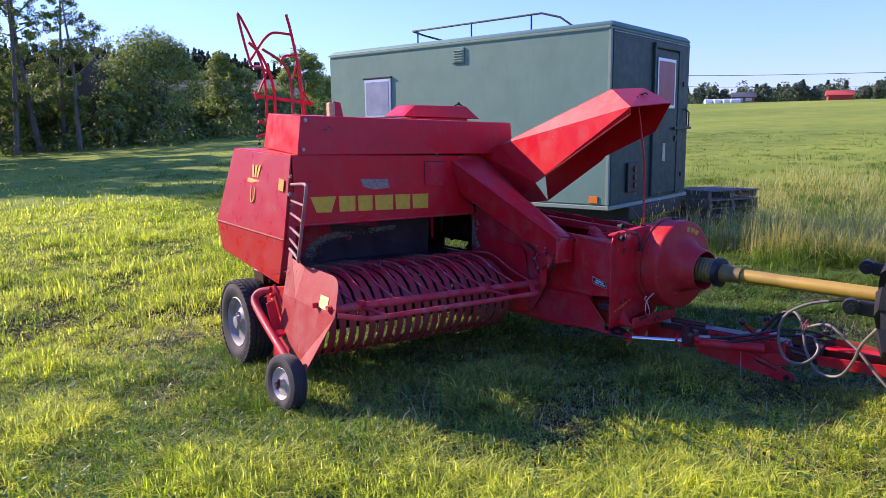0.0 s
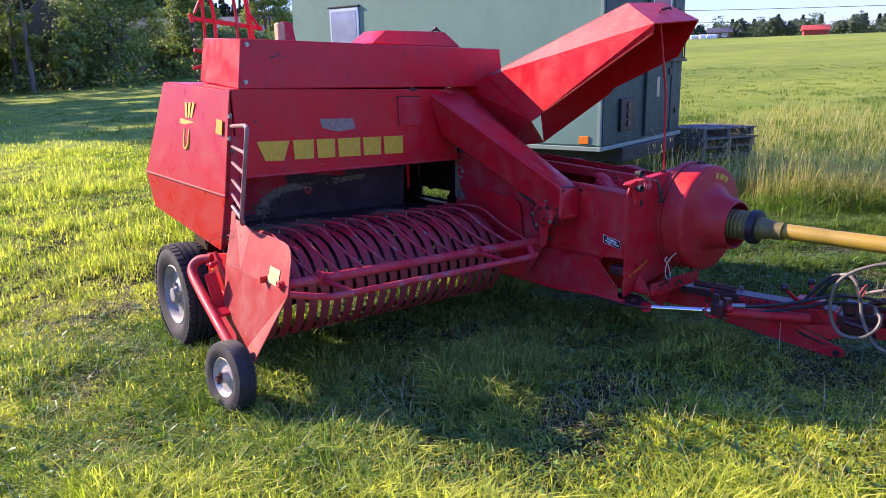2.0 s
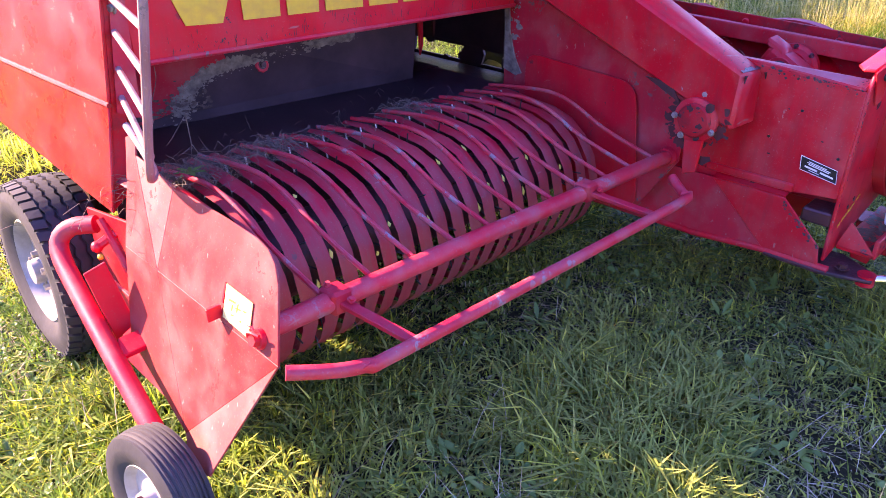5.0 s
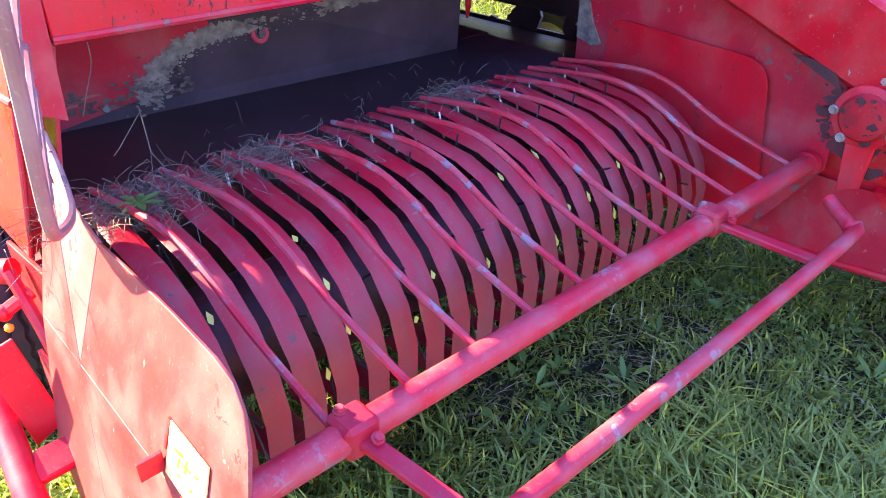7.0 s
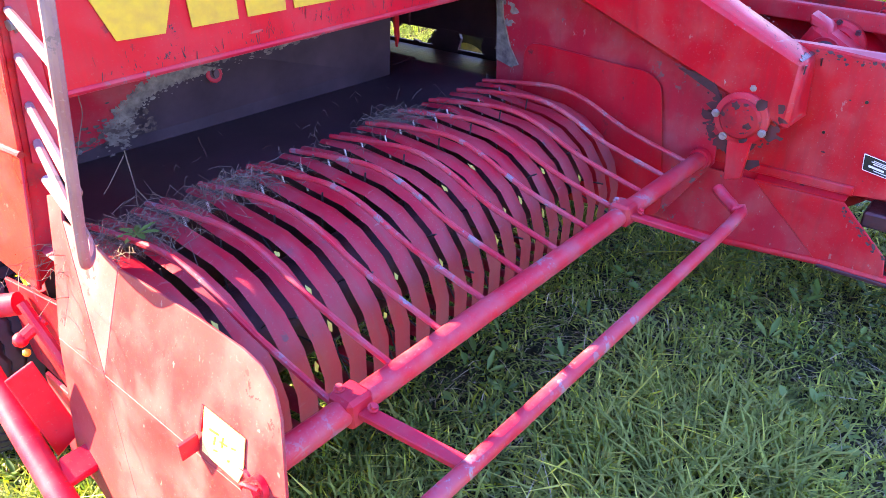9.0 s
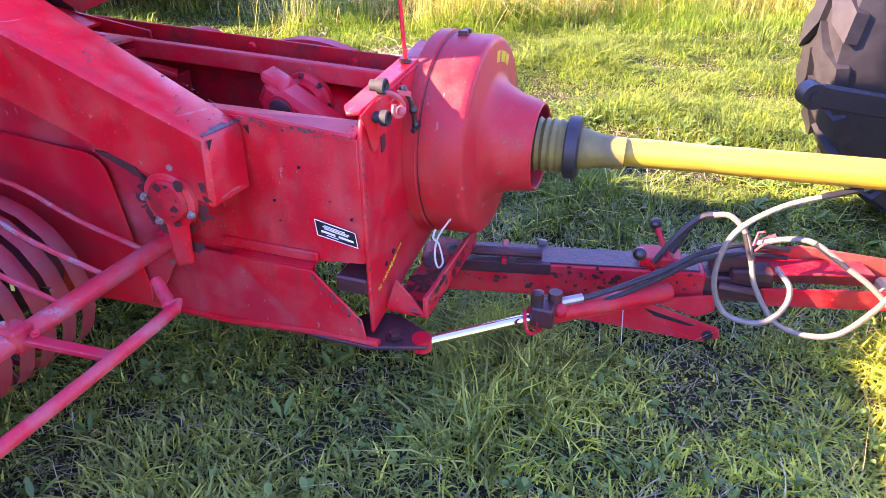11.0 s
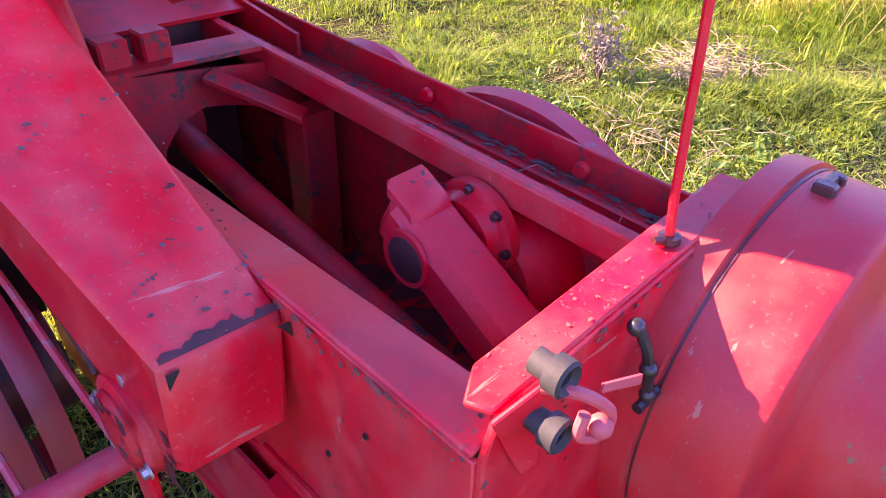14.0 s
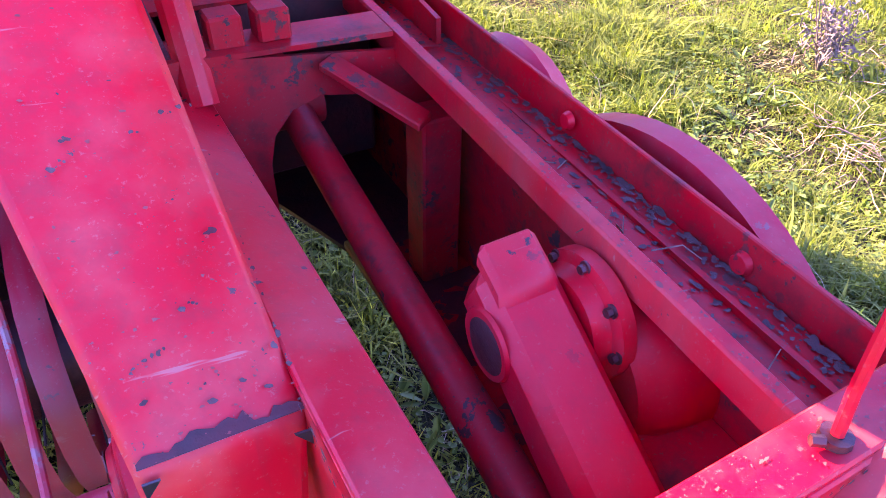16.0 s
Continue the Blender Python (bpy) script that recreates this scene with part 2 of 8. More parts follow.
glass, gt, gb = material("dusty_window_glass", 0.06, 0.0, 0.8)
gt.links.new(ramp(gt, noise_of(gt, 4, 3), [(0.3, (0.24, 0.27, 0.36)), (0.7, (0.34, 0.37, 0.45))]), gb.inputs["Base Color"])
GLASS = glass
pane, pt, pb = material("red_curtain_behind_glass", 0.30, 0.0, 0.2)
pt.links.new(ramp(pt, noise_of(pt, 6, 3), [(0.3, (0.30, 0.035, 0.055)), (0.7, (0.36, 0.05, 0.075))]), pb.inputs["Base Color"])
CURTAIN = pane


def leafy(name, a, b_, c, rough=0.55, through=0.35, far=None, patch=None, sheen=0.3):
    """Leaf or blade: colour by piece, some light passing through."""
    m, t, b = material(name, rough, 0.0, sheen)
    g = t.nodes.new("ShaderNodeNewGeometry")
    col = ramp(t, g.outputs["Random Per Island"], [(0.0, a), (0.5, b_), (1.0, c)])
    if far:
        col = mix(t, ramp(t, noise_of(t, far, 3), [(0.35, (0, 0, 0)), (0.65, (0.55, 0.55, 0.55))]), col, c)
    if patch:
        col = mix(t, 1.0, col, ramp(t, noise_of(t, patch, 4, 0.65), [(0.30, (0.34, 0.38, 0.36)), (0.48, (1.0, 1.0, 1.0)), (0.70, (1.30, 1.20, 0.95))]), "MULTIPLY")
    t.links.new(col, b.inputs["Base Color"])
    tr = t.nodes.new("ShaderNodeBsdfTranslucent")
    t.links.new(mix(t, 1.0, col, (1.25, 1.4, 0.75), "MULTIPLY"), tr.inputs["Color"])
    ms = t.nodes.new("ShaderNodeMixShader")
    ms.inputs[0].default_value = through
    t.links.new(b.outputs[0], ms.inputs[1])
    t.links.new(tr.outputs[0], ms.inputs[2])
    t.links.new(ms.outputs[0], t.nodes["Material Output"].inputs["Surface"])
    return m


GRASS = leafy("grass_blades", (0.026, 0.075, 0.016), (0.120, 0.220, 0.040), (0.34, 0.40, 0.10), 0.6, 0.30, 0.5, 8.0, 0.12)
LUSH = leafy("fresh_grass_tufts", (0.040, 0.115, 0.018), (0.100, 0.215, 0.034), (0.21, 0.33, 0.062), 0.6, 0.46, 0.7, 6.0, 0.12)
# Yellow-green copy of the grass for the sunlit meadow.
SUNLIT_GRASS = leafy("sunlit_yellow_green_grass", (0.050, 0.120, 0.010), (0.38, 0.50, 0.040), (0.82, 0.78, 0.21), 0.6, 0.56, 0.6, 8.0, 0.10)
# Darker grass copy that tones down the sunlit ground beyond the machine.
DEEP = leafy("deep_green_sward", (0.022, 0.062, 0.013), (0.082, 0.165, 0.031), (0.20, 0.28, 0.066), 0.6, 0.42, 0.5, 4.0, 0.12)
# Low layer darkened to stand in for the shade between the blades.
SHADE_MAT = leafy("shade_dark_understorey", (0.018, 0.028, 0.010), (0.060, 0.080, 0.026), (0.30, 0.27, 0.14), 0.6, 0.12, None, 5.0, 0.2)
STRAW = leafy("dead_grass", (0.40, 0.34, 0.19), (0.56, 0.50, 0.31), (0.24, 0.19, 0.10), 0.6, 0.15)
TALL = leafy("tall_seeding_grass", (0.17, 0.23, 0.045), (0.50, 0.43, 0.15), (0.72, 0.60, 0.30), 0.6, 0.45, None, None, 0.08)
HERB = leafy("clover_and_dandelion_leaves", (0.045, 0.120, 0.022), (0.085, 0.195, 0.036), (0.16, 0.28, 0.06), 0.45, 0.28, None, None, 0.35)
LEAF = leafy("birch_leaves", (0.07, 0.125, 0.03), (0.125, 0.185, 0.045), (0.22, 0.235, 0.08), 0.55, 0.3)
LEAF_WILLOW = leafy("willow_leaves", (0.11, 0.185, 0.045), (0.19, 0.27, 0.07), (0.31, 0.34, 0.10), 0.55, 0.3)
NEEDLE = leafy("spruce_needles", (0.018, 0.036, 0.016), (0.030, 0.052, 0.022), (0.045, 0.065, 0.03), 0.7, 0.1)
# Distance haze is mixed into these leaf colours.
LEAF_FAR = leafy("hazy_far_leaves", (0.050, 0.085, 0.050), (0.075, 0.115, 0.062), (0.11, 0.15, 0.08), 0.7, 0.15)
# Yellow for leaf scraps and for sunlit grass glimpsed between the bands.
LIT_GRASS_LEAF = simple("lit_grass_leaf_bits", (0.55, 0.50, 0.06), (0.35, 0.36, 0.08), 0.6, 0.0, 30, 0.0)

soil, st, sb = material("meadow_ground", 0.95, 0.0, 0.1)
near_n = noise_of(st, 9.0, 6, 0.65)
mid_n = noise_of(st, 0.55, 5, 0.6)
far_n = noise_of(st, 0.035, 4, 0.6, (1, 2.6, 1))
c1 = ramp(st, near_n, [(0.3, (0.040, 0.060, 0.018)), (0.55, (0.10, 0.125, 0.035)), (0.8, (0.24, 0.21, 0.10))])
c2 = ramp(st, mid_n, [(0.35, (0.17, 0.27, 0.030)), (0.55, (0.27, 0.36, 0.045)), (0.75, (0.40, 0.40, 0.09))])
col = mix(st, 0.55, c1, c2)
col = mix(st, ramp(st, far_n, [(0.4, (0, 0, 0)), (0.65, (0.5, 0.5, 0.5))]), col, (0.33, 0.40, 0.055))
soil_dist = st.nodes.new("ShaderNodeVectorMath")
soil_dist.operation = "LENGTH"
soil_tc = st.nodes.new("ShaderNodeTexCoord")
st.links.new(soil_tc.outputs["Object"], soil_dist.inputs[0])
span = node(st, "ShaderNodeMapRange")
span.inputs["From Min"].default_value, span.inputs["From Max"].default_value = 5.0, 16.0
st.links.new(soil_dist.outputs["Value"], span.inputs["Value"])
# Bare soil by the machine, darkened further for the shade between blades.
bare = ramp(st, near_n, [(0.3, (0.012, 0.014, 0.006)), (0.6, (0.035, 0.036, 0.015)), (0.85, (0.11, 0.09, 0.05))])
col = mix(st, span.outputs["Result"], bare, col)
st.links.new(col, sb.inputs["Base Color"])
bump(st, sb, mix(st, 0.5, near_n, noise_of(st, 40, 4, 0.7)), 0.9, 0.05)
SOIL = soil


# ---- mesh helpers ----
def finish(bm, mat, name, smooth=True):
    bmesh.ops.recalc_face_normals(bm, faces=bm.faces)
    me = bpy.data.meshes.new(name)
    if smooth:
        for f in bm.faces:
            f.smooth = True
        for e in bm.edges:
            if len(e.link_faces) == 2 and e.calc_face_angle(0) > 0.6:
                e.smooth = False
    bm.to_mesh(me)
    bm.free()
    me.materials.append(mat)
    return me


def part(name, bm, mat, parent=None, label="", smooth=True):
    """Links a bmesh as one mesh object, under a thing or a part."""
    ob = new(name, finish(bm, mat, name, smooth))
    if parent:
        ob.parent = parent
    if label:
        ob["label"] = label
    return ob


def thing(name, label, category, group="", at=(0, 0, 0)):
    ob = new(name)
    ob.location = at
    return tagged(ob, label, category, group)


def join(*bms):
    out = bms[0]
    for other in bms[1:]:
        me = bpy.data.meshes.new("tmp")
        other.to_mesh(me)
        out.from_mesh(me)
        other.free()
        bpy.data.meshes.remove(me)
    return out


def bevelled(bm, w=0.004, seg=1):
    edges = [e for e in bm.edges if len(e.link_faces) == 2 and e.calc_face_angle(0) > 0.5]
    bmesh.ops.bevel(bm, geom=edges, offset=w, segments=seg, affect="EDGES", clamp_overlap=True)
    return bm


def box(x0, x1, y0, y1, z0, z1, bev=0.004):
    bm = bmesh.new()
    bmesh.ops.create_cube(bm, size=1.0, matrix=Matrix.Translation(((x0 + x1) / 2, (y0 + y1) / 2, (z0 + z1) / 2)) @ Matrix.Diagonal((x1 - x0, y1 - y0, z1 - z0, 1)))
    return bevelled(bm, bev) if bev else bm


def hull8(front, back, bev=0.004):
    """A six-sided solid from two rings of four corners."""
    bm = bmesh.new()
    a = [bm.verts.new(p) for p in front]
    b = [bm.verts.new(p) for p in back]
    bm.faces.new(a)
    bm.faces.new(b[::-1])
    for i in range(len(a)):
        k = (i + 1) % len(a)
        bm.faces.new((a[k], a[i], b[i], b[k]))
    bmesh.ops.recalc_face_normals(bm, faces=bm.faces)
    return bevelled(bm, bev) if bev else bm


def plate(points, thick=0.006, bev=0.0):
    """A flat sheet with that outline, thickened along its normal, half to either side."""
    pts = [Vector(p) for p in points]
    n = Vector((0, 0, 0))
    for i, p in enumerate(pts):
        q = pts[(i + 1) % len(pts)]
        n += p.cross(q)
    n.normalize()
    h = n * thick / 2
    return hull8([p + h for p in pts], [p - h for p in pts], bev)


def rounded(points, r, seg=4):
    """Outline with its corners rounded."""
    out = []
    n = len(points)
    for i in range(n):
        p, a, b = Vector(points[i]), Vector(points[i - 1]), Vector(points[(i + 1) % n])
        ra = min(r, (a - p).length * 0.45, (b - p).length * 0.45)
        s, e = p + (a - p).normalized() * ra, p + (b - p).normalized() * ra
        for k in range(seg + 1):
            u = k / seg
            out.append(s * (1 - u) ** 2 + p * 2 * u * (1 - u) + e * u * u)
    return out


def smooth_path(points, per=6):
    """Catmull-Rom through the points."""
    P = [Vector(p) for p in points]
    P = [P[0] * 2 - P[1], *P, P[-1] * 2 - P[-2]]
    out = []
    for i in range(1, len(P) - 2):
        for k in range(per):
            u = k / per
            a, b, c, d = P[i - 1:i + 3]
            out.append(0.5 * ((2 * b) + (c - a) * u + (2 * a - 5 * b + 4 * c - d) * u * u + (3 * b - a - 3 * c + d) * u ** 3))
    out.append(P[-2])
    return out


def tube(points, r, seg=10, curve=0, taper=1.0, closed=False):
    """A round bar along the points."""
    P = smooth_path(points, curve) if curve else [Vector(p) for p in points]
    bm = bmesh.new()
    rings = []
    ref = None
    for i, p in enumerate(P):
        d = (P[min(i + 1, len(P) - 1)] - P[max(i - 1, 0)])
        if 0 < i < len(P) - 1:
            d = (P[i + 1] - p).normalized() + (p - P[i - 1]).normalized()
        d.normalize()
        if ref is None:
            ref = d.orthogonal()
        ref = (ref - d * ref.dot(d)).normalized()
        s = d.cross(ref)
        rr = r * (1 + (taper - 1) * i / max(1, len(P) - 1))
        rings.append([bm.verts.new(p + (ref * math.cos(2 * math.pi * k / seg) + s * math.sin(2 * math.pi * k / seg)) * rr) for k in range(seg)])
    for a, b in zip(rings, rings[1:]):
        for k in range(seg):
            bm.faces.new((a[k], a[(k + 1) % seg], b[(k + 1) % seg], b[k]))
    bm.faces.new(rings[0][::-1])
    bm.faces.new(rings[-1])
    return bm


def lathe(profile, at, axis, seg=32, cap=True):
    """Turned shape: profile of (along, radius) about the axis from at."""
    d = Vector(axis).normalized()
    u = d.orthogonal().normalized()
    v = d.cross(u)
    o = Vector(at)
    bm = bmesh.new()
    rings = []
    for a, r in profile:
        rings.append([bm.verts.new(o + d * a + (u * math.cos(2 * math.pi * k / seg) + v * math.sin(2 * math.pi * k / seg)) * max(r, 1e-4)) for k in range(seg)])
    for a, b in zip(rings, rings[1:]):
        for k in range(seg):
            bm.faces.new((a[k], a[(k + 1) % seg], b[(k + 1) % seg], b[k]))
    if cap:
        bm.faces.new(rings[0][::-1])
        bm.faces.new(rings[-1])
    return bm


def ball(at, r, seg=14):
    bm = bmesh.new()
    bmesh.ops.create_uvsphere(bm, u_segments=seg, v_segments=seg // 2 + 2, radius=r, matrix=Matrix.Translation(at))
    return bm


def bolt(at, axis, r=0.011, h=0.008):
    return join(lathe([(0, r * 1.5), (0.003, r * 1.5)], at, axis, 12), lathe([(0.003, r), (h + 0.003, r)], at, axis, 6))


def tread_blocks(hub, axis, r, width, lugs, deep):
    """The slanted tread blocks of a tyre, one bmesh each."""
    w = width / 2
    d = Vector(axis).normalized()
    u = d.orthogonal().normalized()
    v = d.cross(u)
    o = Vector(hub)
    blocks = []
    for side in (-1, 1):
        for i in range(lugs):
            bm = bmesh.new()
            a0 = 2 * math.pi * (i + (0.5 if side > 0 else 0)) / lugs
            half = math.pi / lugs * 0.55
            ring_a, ring_b = [], []
            for along_, shift in ((0.04, 0.55), (0.5, 0.15), (0.98, -0.1)):
                for hh, ring in ((r - deep * 1.6 - (0.03 * r if along_ > 0.9 else 0), ring_a), (r - (0.035 * r if along_ > 0.9 else 0), ring_b)):
                    for s in (-1, 1):
                        an = a0 + half * s + shift * 2 * math.pi / lugs
                        ring.append(o + d * side * along_ * w + (u * math.cos(an) + v * math.sin(an)) * hh)
            va = [bm.verts.new(p) for p in ring_a]
            vb = [bm.verts.new(p) for p in ring_b]
            for k in range(2):
                i0, i1, j0, j1 = 2 * k, 2 * k + 1, 2 * k + 2, 2 * k + 3
                bm.faces.new((vb[i0], vb[i1], vb[j1], vb[j0]))
                bm.faces.new((va[i0], vb[i0], vb[j0], va[j0]))
                bm.faces.new((va[i1], va[j1], vb[j1], vb[i1]))
            bm.faces.new((va[0], va[1], vb[1], vb[0]))
            bm.faces.new((va[4], vb[4], vb[5], va[5]))
            blocks.append(bm)
    return blocks


def tyre(hub, axis, r, width, rim_r, lugs, deep, kind):
    """Tyre meshes: carcass with its tread blocks or ribs, in world place."""
    w = width / 2
    prof = [(-w * 0.72, rim_r), (-w * 0.98, rim_r + (r - rim_r) * 0.35), (-w, rim_r + (r - rim_r) * 0.6), (-w * 0.86, r * 0.955)]
    if kind == "rib":
        n = 7
        for i in range(n):
            a = -w * 0.8 + 1.6 * w * i / n
            b = a + 1.6 * w / n
            crown = r - 0.05 * r * (((a + b) / 2) / w) ** 2
            prof += [(a + 0.002, crown - deep), (a + 0.004, crown), (b - 0.004, crown), (b - 0.002, crown - deep)]
    else:
        prof += [(-w * 0.5, r - deep), (0, r - deep * 0.8), (w * 0.5, r - deep)]
    prof += [(w * 0.86, r * 0.955), (w, rim_r + (r - rim_r) * 0.6), (w * 0.98, rim_r + (r - rim_r) * 0.35), (w * 0.72, rim_r)]
    bm = lathe(prof, hub, axis, 56, cap=False)
    if kind == "lug":
        for one in tread_blocks(hub, axis, r, width, lugs, deep):
            bm = join(bm, one)
    return bm


def unit(a):
    return a / np.linalg.norm(a, axis=1, keepdims=True)


def leaf_mesh(name, base, way, across, up, length, wide):
    n = len(base)
    v = np.empty((n, 6, 3))
    L, W = length[:, None], wide[:, None]
    v[:, 0] = base
    v[:, 1] = base + way * L * 0.45 + across * W * 0.5 + up * W * 0.16
    v[:, 2] = base + way * L * 0.82 + across * W * 0.34 + up * W * 0.05
    v[:, 3] = base + way * L - up * W * 0.12
    v[:, 4] = base + way * L * 0.82 - across * W * 0.34 + up * W * 0.05
    v[:, 5] = base + way * L * 0.45 - across * W * 0.5 + up * W * 0.16
    me = bpy.data.meshes.new(name)
    me.vertices.add(n * 6)
    me.vertices.foreach_set("co", v.reshape(-1).astype(np.float32))
    idx = np.arange(n, dtype=np.int32)[:, None] * 6
    me.loops.add(n * 8)
    me.loops.foreach_set("vertex_index", np.concatenate([idx + np.array([[0, 1, 2, 3]], np.int32), idx + np.array([[0, 3, 4, 5]], np.int32)], 1).reshape(-1))
    me.polygons.add(n * 2)
    me.polygons.foreach_set("loop_start", np.arange(0, n * 8, 4, dtype=np.int32))
    me.polygons.foreach_set("loop_total", np.full(n * 2, 4, dtype=np.int32))
    me.update(calc_edges=True)
    me.materials.append(HERB)
    return me


# ---- ground ----
def smoothstep(a, b, x):
    u = np.clip((x - a) / (b - a), 0, 1)
    return u * u * (3 - 2 * u)


def lumps(x, y, size, shift=0):
    """Smooth random field between 0 and 1, its lumps about size wide."""
    px, py = x / size + 61.3, y / size + 47.9
    ix, iy = np.floor(px).astype(np.int64), np.floor(py).astype(np.int64)
    fx, fy = px - ix, py - iy
    fx, fy = fx * fx * (3 - 2 * fx), fy * fy * (3 - 2 * fy)

    def corner(a, b):
        k = np.sin(a * 127.1 + b * 311.7 + shift * 74.7) * 43758.5453
        return k - np.floor(k)
    low = corner(ix, iy) * (1 - fx) + corner(ix + 1, iy) * fx
    high = corner(ix, iy + 1) * (1 - fx) + corner(ix + 1, iy + 1) * fx
    return low * (1 - fy) + high * fy


def height(x, y):
    """Level round the machine, rising gently to the wood and more to the far field's crest."""
    x, y = np.asarray(x, float), np.asarray(y, float)
    r = np.hypot(x, y) + 1e-6
    w = smoothstep(0.45, 0.95, (x * 0.876 + y * 0.48) / r)
    rise = np.clip(r - 9, 0, 150) * (0.010 + 0.035 * w) - np.clip(r - 200, 0, 400) * 0.03 * w
    bumps = 0.012 * np.sin(1.9 * x + 0.7 * np.sin(1.3 * y)) * np.cos(1.6 * y + 0.5 * x) * smoothstep(300, 20, r)
    wl = smoothstep(0.0, 0.35, (-x * 0.81 + y * 0.586) / r)
    ridge = 27 * smoothstep(150, 390, r) * wl
    mounds = 0.075 * (0.55 * lumps(x, y, 0.62) + 0.30 * lumps(x, y, 0.27, 1) + 0.15 * lumps(x, y, 1.5, 3) - 0.5) * smoothstep(13, 6, r)
    return rise * smoothstep(9, 22, r) + ridge + bumps + mounds - 0.012


def build_ground():
    rad = np.concatenate([[0.0], np.arange(0.08, 7, 0.085), np.arange(7.1, 14, 0.27), np.geomspace(14.3, 2500, 60)])
    ang = np.linspace(0, 2 * math.pi, 401)[:-1]
    verts, faces = [(0, 0, float(height(0, 0)))], []
    for r in rad[1:]:
        xs, ys = r * np.cos(ang), r * np.sin(ang)
        verts += list(zip(xs, ys, height(xs, ys)))
    n = len(ang)
    for k in range(n):
        faces.append((0, 1 + k, 1 + (k + 1) % n))
    for i in range(len(rad) - 2):
        for k in range(n):
            a, b = 1 + i * n + k, 1 + i * n + (k + 1) % n
            faces.append((a, a + n, b + n, b))
    me = bpy.data.meshes.new("ground")
    me.from_pydata([tuple(map(float, v)) for v in verts], [], faces)
    for p in me.polygons:
        p.use_smooth = True
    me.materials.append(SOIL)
    return tagged(new("ground", me), "mown green and yellowed meadow rising to a crest", "ground", kind="structure")


build_ground()


# ---- the baler ----
baler = thing("hay_baler", "old red square hay baler, chipped paint, standing on mown grass", "hay baler")


def P(name, bm, mat=RED, parent=None, label="", smooth=True):
    return part(name, bm, mat, parent or baler, label, smooth)


# housing over the feed table
front_panel = P("front_panel", plate([(0.17, 0.59, 1.527), (1.62, 0.59, 1.48), (1.775, 0.59, 1.012), (0.178, 0.59, 1.046)], 0.012, 0.003), RED, None, "crimson sheet-steel front panel with worn yellow lettering blocks")
P("front_flange", plate([(0.163, 0.594, 1.5), (0.172, 0.594, 1.10), (0.150, 0.594, 1.02), (0.130, 0.594, 0.94), (0.100, 0.594, 0.70), (0.035, 0.594, 0.652), (0.092, 0.594, 0.957)], 0.010, 0.002), RED_GRIMY)
P("panel_lip", tube([(0.178, 0.588, 1.046), (1.775, 0.588, 1.012)], 0.009, 8), RED_DULL)
end_panel = P("end_panel", plate([(0.165, 0.583, 1.527), (0.085, 0.58, 0.957), (-0.05, 1.518, 1.025), (0.10, 1.47, 1.57)], 0.010, 0.003), RED_SIDE, None, "glossy red end panel with a yellow emblem")
P("lower_end_panel", plate([(0.085, 0.58, 0.950), (0.030, 0.578, 0.652), (-0.035, 1.47, 0.80), (-0.05, 1.518, 1.018)], 0.010, 0.003), RED_SIDE)
P("fold_ridge", tube([(0.082, 0.576, 0.955), (-0.055, 1.518, 1.023)], 0.008, 8), RED_FADED)
P("housing_top", plate([(0.165, 0.585, 1.530), (1.62, 0.59, 1.484), (2.10, 1.0, 1.47), (2.10, 1.47, 1.50), (0.10, 1.47, 1.573)], 0.008), RED)
P("back_panel", plate([(0.10, 1.475, 1.57), (-0.05, 1.52, 1.02), (-0.035, 1.47, 0.80), (1.60, 1.47, 0.66), (1.60, 1.47, 1.50)], 0.008), RED_DULL)
for p_ in [(0.152, 0.578, 1.39), (0.136, 0.577, 1.27), (0.148, 0.583, 1.20)]:
    P("bolt", bolt(p_, (-1, -0.2, 0)), STEEL)
# hatch
hatch = P("hatch", plate(rounded([(1.272, 0.580, 1.449), (1.452, 0.580, 1.443), (1.454, 0.580, 1.262), (1.278, 0.580, 1.268)], 0.01, 2), 0.006), RED_DULL)
P("hatch_edge", join(tube([(1.268, 0.579, 1.453), (1.456, 0.579, 1.447)], 0.004, 6), tube([(1.270, 0.579, 1.453), (1.275, 0.579, 1.264)], 0.003, 6)), GREASE_SHADE, hatch)
P("hatch_pin", tube([(1.40, 0.60, 1.475), (1.40, 0.60, 1.56)], 0.010, 8), RED)
P("hatch_pin_base", box(1.37, 1.43, 0.585, 0.625, 1.475, 1.50, 0.003), GREASE_SHADE)
# lettering blocks: six plain yellow shapes on the panel
LET_W = [0.205, 0.135, 0.125, 0.16, 0.135, 0.15]
lx = 0.292
for i, w_ in enumerate(LET_W):
    z1 = 1.240 - 0.036 * (lx - 0.29)
    z2 = 1.240 - 0.036 * (lx + w_ - 0.29)
    hgt = 0.112
    sl = 0.045 if i == 0 else 0.004
    P("yellow_letter_block", plate([(lx, 0.5805, z1), (lx + w_, 0.5805, z2), (lx + w_ - sl, 0.5805, z2 - hgt), (lx + sl, 0.5805, z1 - hgt)], 0.003), DECAL, front_panel, "worn yellow block in place of a letter")
    lx += w_ + 0.020
P("bare_patch", plate([(0.70, 0.581, 1.345), (0.93, 0.581, 1.335), (0.95, 0.581, 1.27), (0.82, 0.581, 1.262), (0.72, 0.581, 1.29)], 0.002), LINER_EDGE, front_panel, "scuffed bare grey patch")


def on_end(y, z):
    """Point on the sloping end panel."""
    f = (z - 0.957) / (1.527 - 0.957)
    g = (y - 0.58) / 0.92
    x = (0.085 + 0.080 * f) * (1 - g) + (-0.05 + 0.15 * f) * g
    return Vector((x - 0.013, y, z))


